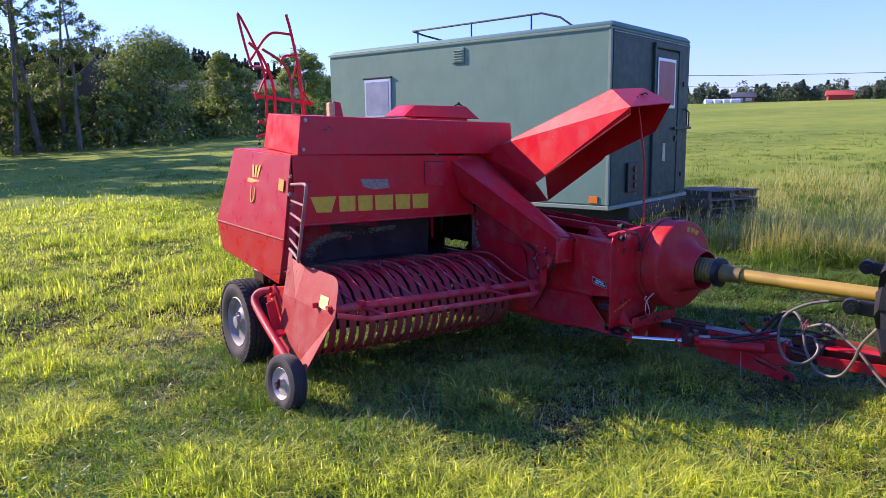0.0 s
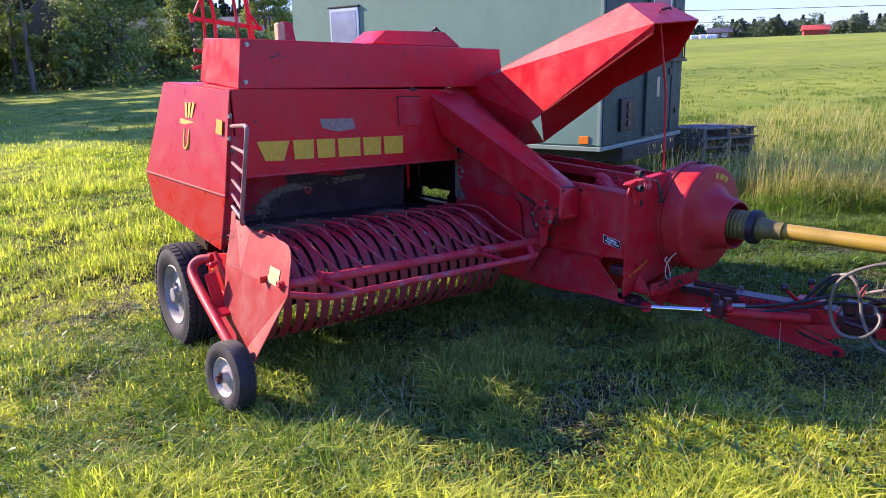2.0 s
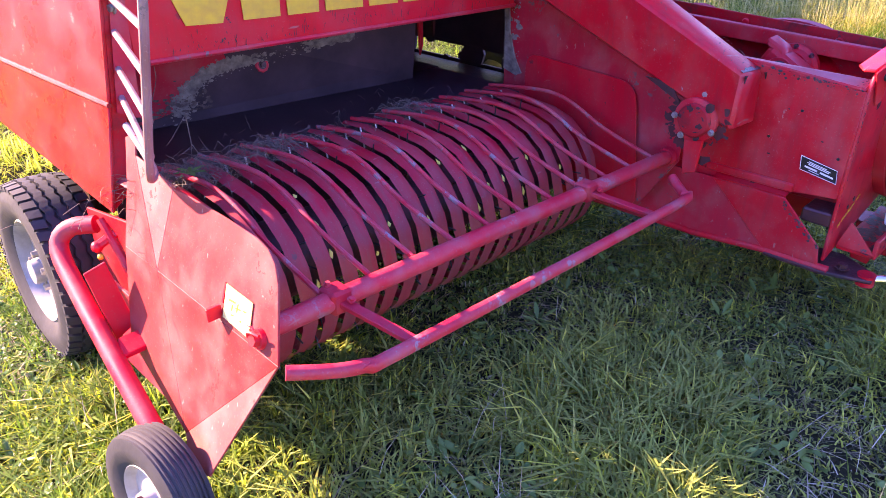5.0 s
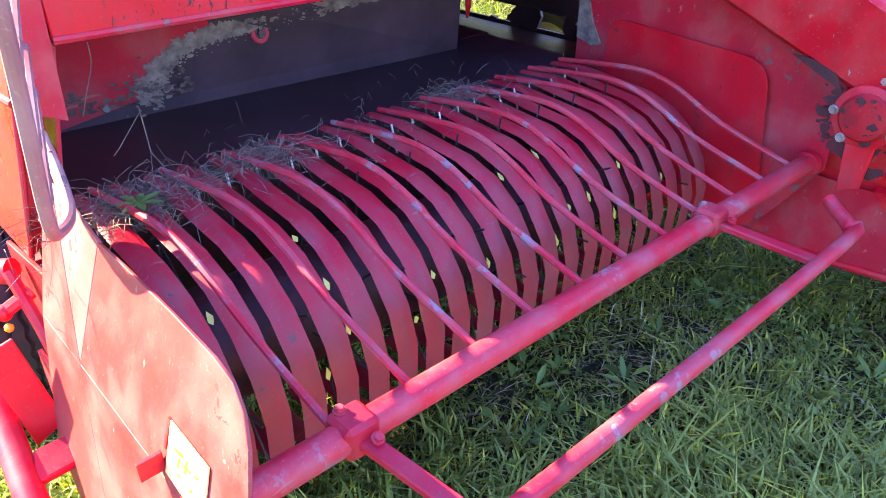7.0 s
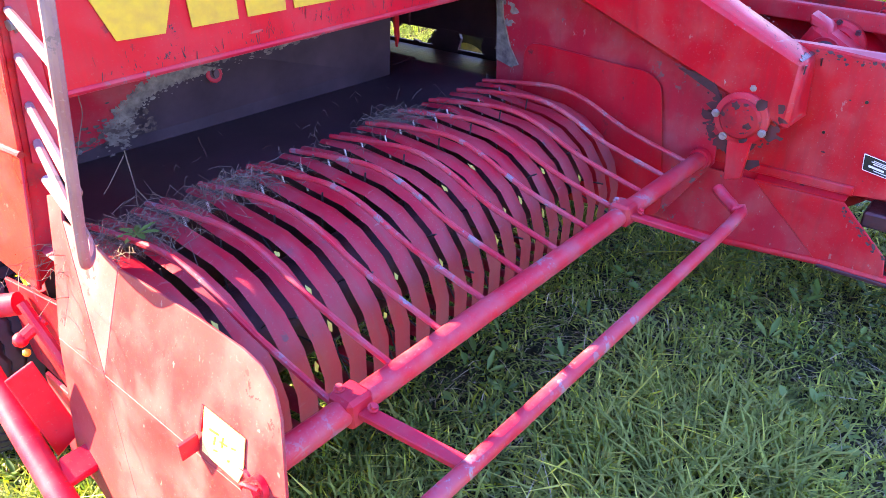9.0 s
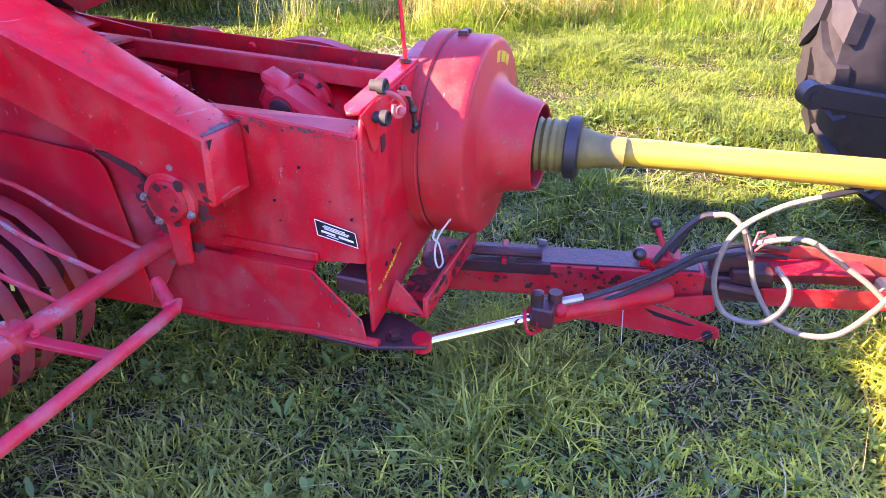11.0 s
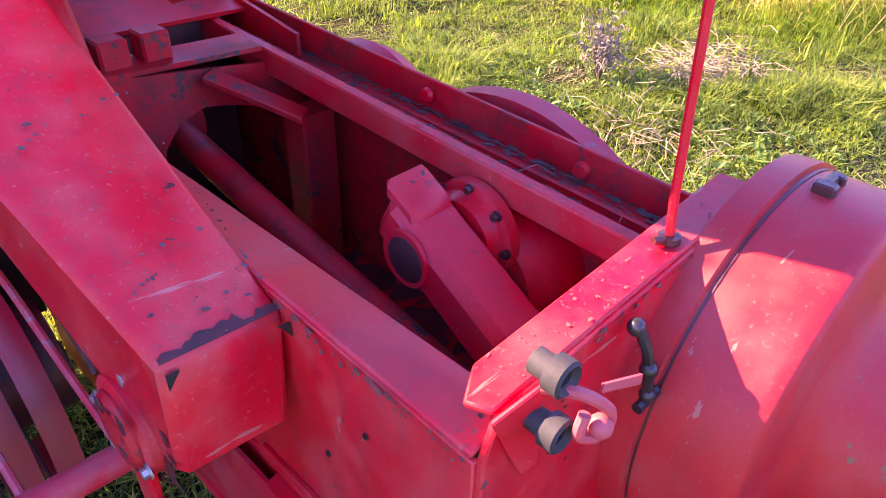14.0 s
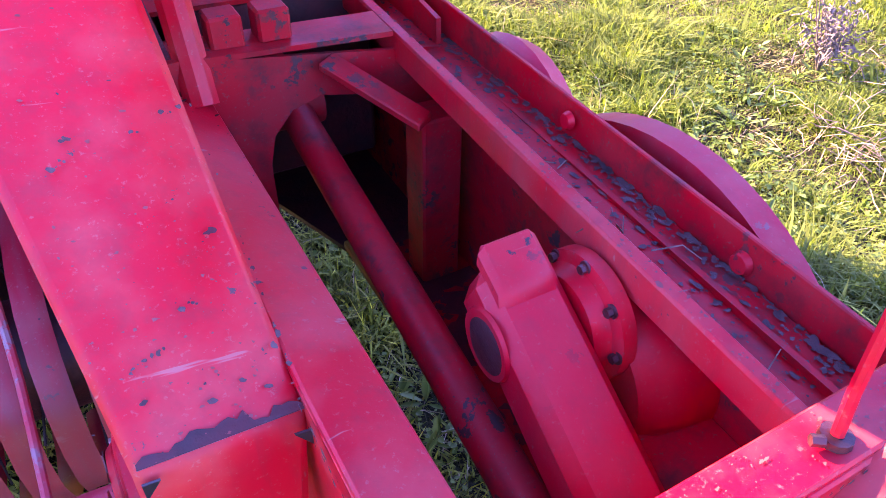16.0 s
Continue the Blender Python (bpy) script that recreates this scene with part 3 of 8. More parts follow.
for k in range(3):
    y0 = 1.12 - k * 0.052
    P("emblem_bar", plate([on_end(y0, 1.46), on_end(y0 - 0.030, 1.455), on_end(y0 - 0.050 + 0.02 * k, 1.37), on_end(y0 - 0.026 + 0.02 * k, 1.37)], 0.002), DECAL, end_panel)
P("emblem_band", plate([on_end(1.16, 1.365), on_end(0.95, 1.345), on_end(0.95, 1.315), on_end(1.16, 1.335)], 0.002), DECAL, end_panel)
P("emblem_loop", tube([on_end(1.08, 1.31), on_end(1.07, 1.22), on_end(1.045, 1.19), on_end(1.02, 1.22), on_end(1.02, 1.30)], 0.009, 6, 4), DECAL, end_panel)
P("yellow_label", plate([on_end(0.70, 1.375), on_end(0.63, 1.365), on_end(0.63, 1.285), on_end(0.70, 1.295)], 0.002), DECAL, end_panel)
# ladder of bent rod
P("guard_rail", tube([(0.155, 0.59, 1.335), (0.06, 0.20, 1.362), (0.025, 0.085, 1.360), (0.013, 0.062, 1.325), (0.008, 0.130, 1.10), (0.006, 0.196, 0.90), (0.022, 0.232, 0.862), (0.060, 0.31, 0.850), (0.085, 0.42, 0.872), (0.105, 0.55, 0.90)], 0.0105, 10, 4), RAIL_WORN, None, "bent guard rail beside the feed opening")
for za, zb, yb in [(1.226, 1.235, 0.086), (1.140, 1.130, 0.118), (1.045, 1.025, 0.150), (0.968, 0.935, 0.182)]:
    P("guard_rung", tube([(0.125 + 0.10 * (za - 1.0), 0.585, za), (0.010, yb, zb)], 0.0088, 8), RAIL_WORN)
P("ladder_bracket", plate([(0.15, 0.583, 1.28), (0.185, 0.583, 1.28), (0.165, 0.583, 0.90), (0.10, 0.583, 0.93)], 0.004), RED_DULL)
# feed opening
def on_liner(x, z, off=0.008):
    """Point on the sloping liner, a little proud of it."""
    base = 1.10 - 0.054 * (x - 0.3)
    return (x, base + (0.985 - base) * (z - 0.68) / 0.42 - off, z)


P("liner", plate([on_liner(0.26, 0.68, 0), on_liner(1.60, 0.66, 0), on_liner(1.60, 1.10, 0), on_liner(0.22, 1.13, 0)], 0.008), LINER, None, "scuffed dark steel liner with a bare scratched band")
P("liner_red", plate([on_liner(0.24, 0.70), on_liner(0.47, 0.74), on_liner(0.53, 0.83), on_liner(0.64, 0.89), on_liner(0.78, 0.915), on_liner(1.1, 0.93), on_liner(1.1, 1.10), on_liner(0.22, 1.13)], 0.004), RED_DULL)
rng = random.Random(77)
flakes = bmesh.new()
line_ = [(0.49, 0.735), (0.52, 0.80), (0.58, 0.855), (0.66, 0.880), (0.78, 0.888), (0.95, 0.893), (1.12, 0.900), (1.26, 0.905)]
for n_ in range(420):
    u_ = rng.random() ** 1.5 * (len(line_) - 1)
    a_, b_ = line_[int(u_)], line_[min(int(u_) + 1, len(line_) - 1)]
    f_ = u_ - int(u_)
    wide = 0.024 * (1.25 - u_ / 8)
    cx_, cz_ = a_[0] + (b_[0] - a_[0]) * f_ + rng.gauss(0, wide), a_[1] + (b_[1] - a_[1]) * f_ + rng.gauss(-0.004, wide * 0.75)
    rad_ = 0.0015 + 0.007 * rng.random() ** 3
    ring_ = []
    for q in range(8):
        r_ = rad_ * rng.uniform(0.5, 1.4)
        ring_.append(flakes.verts.new(on_liner(cx_ + 1.6 * r_ * math.cos(q * math.pi / 4), cz_ + r_ * math.sin(q * math.pi / 4), 0.0135 + 0.0006 * (n_ % 7))))
    flakes.faces.new(ring_)
for n_ in range(140):
    f_, top_ = n_ / 139, []
    for q in (0, 1):
        u_ = (f_ + q / 139) * 0.999 * (len(line_) - 1)
        a_, b_ = line_[min(int(u_), len(line_) - 1)], line_[min(int(u_) + 1, len(line_) - 1)]
        fu, rq = u_ - int(u_), random.Random(900 + n_ + q)
        wd = (0.036 - 0.020 * (f_ + q / 139)) * rq.uniform(0.7, 1.25)
        px_, pz_ = a_[0] + (b_[0] - a_[0]) * fu, a_[1] + (b_[1] - a_[1]) * fu
        lean_ = max(0.0, 1 - 3.2 * f_)
        top_.append(((px_ - wd * lean_, pz_ + wd), (px_ + wd * lean_, pz_ - wd * 0.9)))
    (a0, b0), (a1, b1) = top_
    flakes.faces.new([flakes.verts.new(on_liner(*p_, 0.0128)) for p_ in (a0, b0, b1, a1)])
P("scuffed_paint", flakes, SCRAPED, None, "speckled beige scraped band on the liner")["kind"] = "stuff"
marks = bmesh.new()
for n_ in range(150):
    x_ = rng.uniform(0.25, 1.75)
    z_ = 1.05 - 0.022 * (x_ - 0.215) + abs(rng.gauss(0, 0.028))
    l_, w_, s_ = 0.004 + 0.026 * rng.random() ** 2, rng.uniform(0.0008, 0.0028), rng.uniform(-0.5, 0.5)
    marks.faces.new([marks.verts.new((x_ + dx + s_ * dz * l_, 0.5828, z_ + dz * l_)) for dx, dz in ((0, 0), (w_, 0.1), (w_ * 0.6, 1), (-w_ * 0.3, 0.9))])
P("scratch_mark", marks, GREASE_SHADE, front_panel)["kind"] = "stuff"
P("bolt_ring", lathe([(0, 0.030), (0.003, 0.026)], on_liner(0.825, 0.858, 0.014), (0, -1, 0.2), 9), RED_DULL)
P("liner_bolt", bolt(on_liner(0.825, 0.858, 0.016), (0, -1, 0.2), 0.011), GREASE_SHADE)
flecks_low = bmesh.new()
for n_ in range(260):
    cx_, cz_, rad_ = rng.uniform(0.26, 0.62), 0.735 + abs(rng.gauss(0, 0.035)), 0.001 + 0.006 * rng.random() ** 3
    flecks_low.faces.new([flecks_low.verts.new(on_liner(cx_ + 2 * rad_ * rng.uniform(0.5, 1.3) * math.cos(q * math.pi / 3), cz_ + rad_ * math.sin(q * math.pi / 3), 0.0150 + 0.0004 * (n_ % 5))) for q in range(6)])
P("scrape_mark", flecks_low, SMEAR, None, "brown speckled wear low on the red inner wall")["kind"] = "stuff"
# Black disc painted for the dark of a hole.
P("liner_hole", lathe([(0, 0.011), (0.002, 0.010)], on_liner(0.381, 0.738, 0.014), (0, -1, 0.2), 12), BLACK)
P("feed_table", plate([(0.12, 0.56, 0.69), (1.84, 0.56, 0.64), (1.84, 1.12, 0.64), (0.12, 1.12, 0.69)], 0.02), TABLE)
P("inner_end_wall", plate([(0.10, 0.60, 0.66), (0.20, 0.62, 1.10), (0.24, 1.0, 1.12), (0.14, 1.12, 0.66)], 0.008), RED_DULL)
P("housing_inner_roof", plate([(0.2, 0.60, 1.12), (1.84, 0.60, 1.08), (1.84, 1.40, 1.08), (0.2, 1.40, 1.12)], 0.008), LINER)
P("chamber_floor", plate([(1.58, 0.68, 0.53), (2.40, 0.68, 0.50), (2.40, 3.0, 0.50), (1.58, 3.0, 0.53)], 0.02), GREASE_SHADE)
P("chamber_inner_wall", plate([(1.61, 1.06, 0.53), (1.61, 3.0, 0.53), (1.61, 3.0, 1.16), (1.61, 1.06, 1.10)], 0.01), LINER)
for z0, z1 in ((0.47, 0.525), (0.605, 1.14)):
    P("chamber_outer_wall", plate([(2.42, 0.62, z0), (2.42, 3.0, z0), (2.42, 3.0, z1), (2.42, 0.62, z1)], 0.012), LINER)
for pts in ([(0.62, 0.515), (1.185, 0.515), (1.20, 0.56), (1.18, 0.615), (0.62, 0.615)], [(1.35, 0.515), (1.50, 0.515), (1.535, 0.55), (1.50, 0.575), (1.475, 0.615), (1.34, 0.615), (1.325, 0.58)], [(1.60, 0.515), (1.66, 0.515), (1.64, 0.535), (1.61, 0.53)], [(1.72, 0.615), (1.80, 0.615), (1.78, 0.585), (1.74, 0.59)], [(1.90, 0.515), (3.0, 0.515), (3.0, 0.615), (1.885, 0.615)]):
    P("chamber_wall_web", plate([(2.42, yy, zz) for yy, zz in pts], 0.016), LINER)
P("chamber_roof", plate([(1.58, 1.48, 1.16), (2.44, 0.62, 1.14), (2.44, 3.0, 1.14), (1.58, 3.0, 1.16)], 0.01), RED_DULL)
P("packer_tine", plate([(1.62, 1.02, 1.12), (1.66, 1.02, 1.12), (1.655, 1.02, 0.80), (1.64, 1.02, 0.76)], 0.012), RED)
P("packer_tine", plate([(1.78, 1.10, 1.12), (1.82, 1.10, 1.12), (1.81, 1.10, 0.84), (1.80, 1.10, 0.80)], 0.012), GREASE_SHADE)
P("bale_chamber", box(1.60, 2.44, 2.98, 3.6, 0.55, 1.15, 0.01), RED_DULL)
# top box and knotter cover
P("top_box", hull8([(0.216, 0.59, 1.532), (2.20, 0.59, 1.488), (2.20, 1.40, 1.50), (0.31, 1.40, 1.575)], [(0.262, 0.615, 1.803), (2.18, 0.60, 1.745), (2.18, 1.345, 1.76), (0.335, 1.345, 1.838)], 0.006), RED, None, "long red cover box on the housing")
for p_ in [(0.292, 0.605, 1.77), (0.258, 0.583, 1.57)]:
    P("bolt", bolt(p_, (0, -1, 0), 0.009), STEEL)
P("knotter_cover", hull8([(1.83, 1.70, 1.827), (2.74, 1.70, 1.800), (2.74, 2.06, 1.805), (1.83, 2.06, 1.832)], [(1.97, 1.72, 1.931), (2.58, 1.72, 1.926), (2.58, 2.04, 1.930), (1.97, 2.04, 1.935)], 0.006), RED, None, "trapezoid red knotter cover")
P("knotter_frame", box(1.92, 2.62, 1.74, 2.02, 1.13, 1.815, 0.006), RED_DULL)
P("cover_catch", join(tube([(2.46, 1.75, 1.925), (2.51, 1.75, 1.955), (2.56, 1.75, 1.925)], 0.009, 6), ball((2.51, 1.75, 1.950), 0.018)), GREASE_SHADE)
wb = P("lamp_bracket", plate([(0.58, 0.78, 1.79), (0.68, 0.78, 1.79), (0.67, 0.80, 1.90), (0.61, 0.80, 1.91)], 0.03, 0.003), RED)
P("lamp_block", box(0.555, 0.60, 0.74, 0.80, 1.79, 1.90, 0.008), WOOD, wb, "pale wooden block")
# chute
def out(x, y, z, f=1.02):
    """Chute or trailer point pushed out from the first camera's eye to fit its view."""
    return (-1.951 + (x + 1.951) * f, -4.043 + (y + 4.043) * f, 1.681 + (z - 1.681) * f)


A, A2, F, H = out(1.89, 0.41, 1.566), out(1.70, 0.46, 1.510, 1.07), out(1.876, -0.02, 1.288), out(1.772, 0.02, 1.208, 1.08)
B, C, D, E2, E = out(2.05, -0.60, 1.954), out(2.40, -0.595, 1.970), out(2.40, -0.833, 1.856), out(1.863, -0.921, 1.821), out(1.880, -0.905, 1.775)
Q = out(2.40, 0.45, 1.58)
chute = P("chute_side", plate([A, E2, E, F], 0.006), RED, None, "raised red sheet-metal chute side")
# Shoulder painted paler, as the sun strikes it.
P("chute_shoulder", plate([A, B, E2], 0.006), RED_SUNLIT_FOLD, None, "folded shoulder of the chute, paled as sunlit")
P("chute_top", plate([A, Q, C, B], 0.006), RED)
P("chute_end", plate([B, C, D, E2], 0.006), RED_DULL)
P("chute_far_side", plate([Q, C, D, out(2.40, -0.71, 1.66), out(2.40, -0.250, 1.475), out(2.40, -0.215, 1.440), out(2.40, 0.37, 1.09)], 0.006), RED)
P("chute_lip", tube([F, E], 0.006, 6), RED_FADED)
P("chute_ridge", tube([A, B], 0.005, 6), RED_FADED)
P("chute_catch", tube([out(2.20, -0.72, 1.915), out(2.22, -0.76, 1.925), out(2.26, -0.74, 1.92)], 0.008, 6), GREASE_SHADE)
P("chamber_hood", plate([A2, A, F, H], 0.006), RED)
P("chamber_hood_side", plate([A2, H, (1.86, 0.60, 1.10), (1.70, 0.62, 1.10), (1.68, 0.62, 1.49)], 0.006), RED_DULL)
P("hood_end", plate([F, H, out(1.83, -0.02, 1.14, 1.08), out(2.40, 0.37, 1.09)], 0.005), RED_DULL)
# packer arm cover
arm = P("arm_cover", hull8([(1.520, 0.62, 1.486), (1.695, -0.447, 0.927), (1.687, -0.440, 0.731), (1.692, -0.107, 0.864), (1.60, 0.56, 1.18)],
                           [(1.850, 0.62, 1.452), (1.872, -0.433, 0.908), (1.848, -0.450, 0.729), (1.868, -0.107, 0.845), (1.85, 0.56, 1.16)], 0.012), RED_WORN, None, "long folded red arm cover with chipped edges")
rng = random.Random(21)
edge = [(0.01 + 0.98 * k / 22, 0.004 + 0.009 * rng.random() + (0.008 if 6 < k < 15 else 0)) for k in range(23)]


def arm_top(u, d):
    """Point on the arm cover's top, a fraction across and a length behind its front edge."""
    return Vector((1.697 + 0.174 * u, -0.440 + 0.012 * u + d, 0.9305 - 0.0185 * u + 0.524 * d))


for k, ((u0, d0), (u1, d1)) in enumerate(zip(edge, edge[1:])):
    P("paint_wear", plate([arm_top(u0, 0), arm_top(u1, 0), arm_top(u1, d1), arm_top(u0, d0)], 0.0015), GREASE_SHADE, arm)
# Black triangles stand in for the shade in the open corners.
for xa, xb in ((1.699, 1.716), (1.866, 1.848)):
    P("corner_gap", plate([(xa, -0.4505, 0.921 - 0.1 * (xa - 1.7)), (xb, -0.450, 0.921 - 0.1 * (xb - 1.7)), (xa, -0.4505, 0.897 - 0.1 * (xa - 1.7))], 0.003), BLACK, arm)
disc = P("bearing_disc", lathe([(0, 0.078), (0.018, 0.078), (0.022, 0.072)], (1.690, -0.317, 0.751), (-1, 0, 0), 28), RED_WORN, None, "chipped round bearing cover")
P("bearing_hub", lathe([(0.018, 0.060), (0.026, 0.060), (0.034, 0.053), (0.0365, 0.03)], (1.690, -0.317, 0.751), (-1, 0, 0), 24), RED_GRIMY, disc, "greasy bearing hub, paint rubbed dark")
for a in (0.05, 3.54, 5.3):
    P("disc_bolt", bolt((1.668, -0.317 + 0.073 * math.cos(a), 0.751 + 0.073 * math.sin(a)), (-1, 0, 0), 0.008), STEEL, disc)
for k, (r_, a_, s_) in enumerate(((0.045, 1.2, 0.016), (0.030, 3.6, 0.014), (0.064, 4.4, 0.013))):
    P("paint_chip", plate([(1.6535 + (0.010 if r_ > 0.056 else 0), -0.317 + r_ * math.cos(a_) + s_ * math.cos(q) * (0.6 + 0.4 * math.sin(2.3 * q + k)), 0.751 + r_ * math.sin(a_) + s_ * math.sin(q) * (0.7 + 0.3 * math.cos(3 * q + k))) for q in np.linspace(0, 2 * math.pi, 11)[:-1]], 0.0016), GREASE_SHADE, disc)
P("bearing_tail", plate([(1.672, -0.215, 0.86), (1.672, -0.25, 0.80), (1.672, -0.11, 0.865)], 0.006), GREASE_SHADE)
P("bearing_foot", plate([(1.676, -0.29, 0.68), (1.676, -0.36, 0.69), (1.676, -0.35, 0.57), (1.676, -0.30, 0.55)], 0.014, 0.003), RED_WORN)
P("bolt", bolt((1.683, -0.247, 0.846), (-1, 0, 0), 0.010), STEEL)
P("bolt", bolt((1.690, -0.333, 0.842), (-1, 0, 0), 0.010), STEEL)


def flecks(name, n, spot, size, mat, parent, seed, label=""):
    """Many small flat flakes of dirt or missing paint, each at a spot with two directions."""
    rg = random.Random(seed)
    bm = bmesh.new()
    for i in range(n):
        p, u, v = spot(rg)
        r = size * (0.15 + 0.85 * rg.random() ** 3)
        a0, st = rg.uniform(0, 6.28), rg.uniform(0.5, 1.8)
        lift = u.cross(v).normalized()
        lift = lift * (1 if lift.z >= 0 else -1) * (0.0006 + 0.0002 * (i % 5))
        bm.faces.new([bm.verts.new(p + lift + u * (r * st * k_ * math.cos(a0 + q * 0.785)) + v * (r * k_ * math.sin(a0 + q * 0.785))) for q, k_ in ((q, rg.uniform(0.45, 1.3)) for q in range(8))])
    ob = P(name, bm, mat, parent, label)
    ob["kind"] = "stuff"
    return ob


def quad_spot(a, b, c, d, pu=1.0, pv=1.0):
    """Random spots on the four-cornered face, drawn towards its first side by the powers."""
    a, b, c, d = (Vector(p) for p in (a, b, c, d))

    def spot(rg):
        u, v = rg.random() ** pu, rg.random() ** pv
        return a.lerp(b, u).lerp(d.lerp(c, u), v), (b - a).normalized(), (d - a).normalized()
    return spot


ARM_FACE = ((1.697, -0.440, 0.9315), (1.870, -0.428, 0.913), (1.850, 0.60, 1.443), (1.524, 0.60, 1.477))
flecks("dust_fleck", 380, quad_spot(*ARM_FACE, 1.0, 1.6), 0.0026, CRUST, arm, 51)
flecks("paint_fleck", 26, quad_spot(*ARM_FACE, 1.0, 1.6), 0.0040, DIRT, arm, 52)


def arm_spot(u, d, du, dd, turn=0.0):
    """Spots gathered about one place of the arm cover's top, along a slanting line."""
    def spot(rg):
        f, e = rg.uniform(-1, 1), rg.gauss(0, 0.25)
        p = arm_top(min(0.985, u + (f * du + e * turn * dd) / 0.174), d + f * turn * du + e * dd)
        return p + Vector((0, 0, 0.0012)), Vector((1, 0.07, -0.1)).normalized(), Vector((0, 0.885, 0.464))
    return spot


for k, (u_, d_, du, dd, turn, n_, size) in enumerate(((0.10, 0.31, 0.020, 0.012, 0.7, 16, 0.008), (0.17, 0.335, 0.008, 0.006, 0.2, 7, 0.007), (0.80, 0.20, 0.007, 0.010, 0.5, 9, 0.008), (0.72, 0.34, 0.004, 0.020, 3.0, 9, 0.006), (0.52, 0.13, 0.012, 0.008, 0.4, 9, 0.006), (0.22, 0.09, 0.020, 0.004, 0.3, 14, 0.006), (0.96, 0.055, 0.003, 0.045, 9.0, 26, 0.009), (0.97, 0.15, 0.003, 0.05, 14.0, 22, 0.007), (0.97, 0.30, 0.003, 0.06, 20.0, 14, 0.005), (0.60, 0.24, 0.03, 0.03, 0.8, 22, 0.003))):
    flecks("paint_chip", n_, arm_spot(u_, d_, du, dd, turn), 0.6 * size, GREASE_SHADE if k in (2, 7) else DIRT, arm, 500 + k, "paint chipped to dark steel")


def ring_spot(rg):
    """Spots in a ring round the bearing cover, more of them below."""
    a, r = rg.gauss(-1.2, 1.2), 0.086 + abs(rg.gauss(0, 0.016))
    return Vector((1.6858, -0.317 + r * math.cos(a), 0.751 + r * math.sin(a))), Vector((0, 1, 0)), Vector((0, 0, 1))


flecks("grease_clot", 90, ring_spot, 0.022, GREASE_SHADE, None, 64, "black grease round the bearing")
flecks("paint_fleck", 34, lambda rg: (Vector((1.6535, -0.317 + rg.gauss(0, 0.022), 0.751 + rg.gauss(0, 0.022))), Vector((0, 1, 0)), Vector((0, 0, 1))), 0.020, GREASE_SHADE, disc, 65)
# walls between pickup and frame
P("pickup_side_wall", plate([(1.80, 0.64, 1.06), (1.80, 0.10, 1.0), (1.80, -0.22, 0.84), (1.80, -0.22, 0.54), (1.80, -0.085, 0.335), (1.80, 0.05, 0.285), (1.80, 0.30, 0.25), (1.80, 0.66, 0.35)], 0.008), RED_DULL)
P("frame_lower_wall", plate([(1.874, 0.45, 0.52), (1.874, -0.60, 0.52), (1.874, -0.60, 0.302), (1.874, -0.30, 0.275), (1.874, 0.10, 0.235), (1.874, 0.45, 0.24)], 0.008), RED)
P("guard_plate", plate(rounded([(1.785, 0.52, 0.83), (1.770, -0.02, 0.80), (1.780, -0.08, 0.30), (1.785, 0.52, 0.26)], 0.07), 0.006, 0.001), RED, None, "smooth red guard plate with rounded corners")
P("wall_edge_strip", plate([(1.792, 0.655, 1.05), (1.792, 0.630, 1.04), (1.790, 0.618, 0.90), (1.786, 0.585, 0.80), (1.786, 0.545, 0.735), (1.786, 0.575, 0.722), (1.790, 0.645, 0.74), (1.790, 0.645, 0.90)], 0.008), SCRAPED)
flecks("paint_fleck", 80, lambda rg: (Vector((1.7945, rg.gauss(0.60, 0.02), rg.uniform(0.72, 1.04))), Vector((0, 1, 0)), Vector((0, 0, 1))), 0.012, LINER_EDGE, None, 66)
# frame box ahead of the chamber
side = P("frame_side", plate([(1.884, -0.762, 0.893), (1.872, -0.43, 0.927), (1.868, 0.55, 0.96), (1.876, 0.55, 0.52), (1.878, -0.62, 0.515), (1.880, -0.762, 0.53)], 0.010, 0.002), RED_WORN, None, "red frame side plate with a small black data plate")
P("side_flange", plate([(1.880, -0.757, 0.898), (1.960, -0.757, 0.912), (1.950, 0.30, 0.905), (1.868, 0.30, 0.950), (1.868, -0.43, 0.932)], 0.010, 0.003), RED_WORN)
P("side_rib", box(1.862, 1.876, -0.62, -0.30, 0.515, 0.545, 0.004), RED_WORN)
dp = P("data_plate", plate([(1.869, -0.622, 0.652), (1.869, -0.742, 0.628), (1.869, -0.748, 0.585), (1.869, -0.628, 0.606)], 0.003), BLACK, side, "black data plate with white print")
P("plate_border", tube([(1.866, -0.622, 0.653), (1.866, -0.743, 0.629), (1.866, -0.749, 0.584), (1.866, -0.627, 0.605), (1.866, -0.622, 0.653)], 0.0012, 5), WHITE, dp)
for dz, y0, y1, hh in ((0.006, -0.650, -0.712, 0.0022), (0.0105, -0.645, -0.725, 0.0022), (0.015, -0.650, -0.720, 0.003), (0.024, -0.640, -0.682, 0.006), (0.024, -0.692, -0.736, 0.006), (0.034, -0.655, -0.69, 0.002)):
    P("print_bar", plate([(1.8665, y0, 0.650 - dz + (y0 + 0.622) * 0.2), (1.8665, y1, 0.650 - dz + (y1 + 0.622) * 0.2), (1.8665, y1, 0.650 - hh - dz + (y1 + 0.622) * 0.2), (1.8665, y0, 0.650 - hh - dz + (y0 + 0.622) * 0.2)], 0.001), WHITE, dp)
# Black discs stand for the dark of the bolt holes.
for p_ in [(1.870, -0.50, 0.69), (1.870, -0.59, 0.80), (1.870, -0.735, 0.668)]:
    P("bolt_hole", lathe([(0, 0.005), (0.002, 0.005)], p_, (-1, 0, 0), 10), BLACK, side)
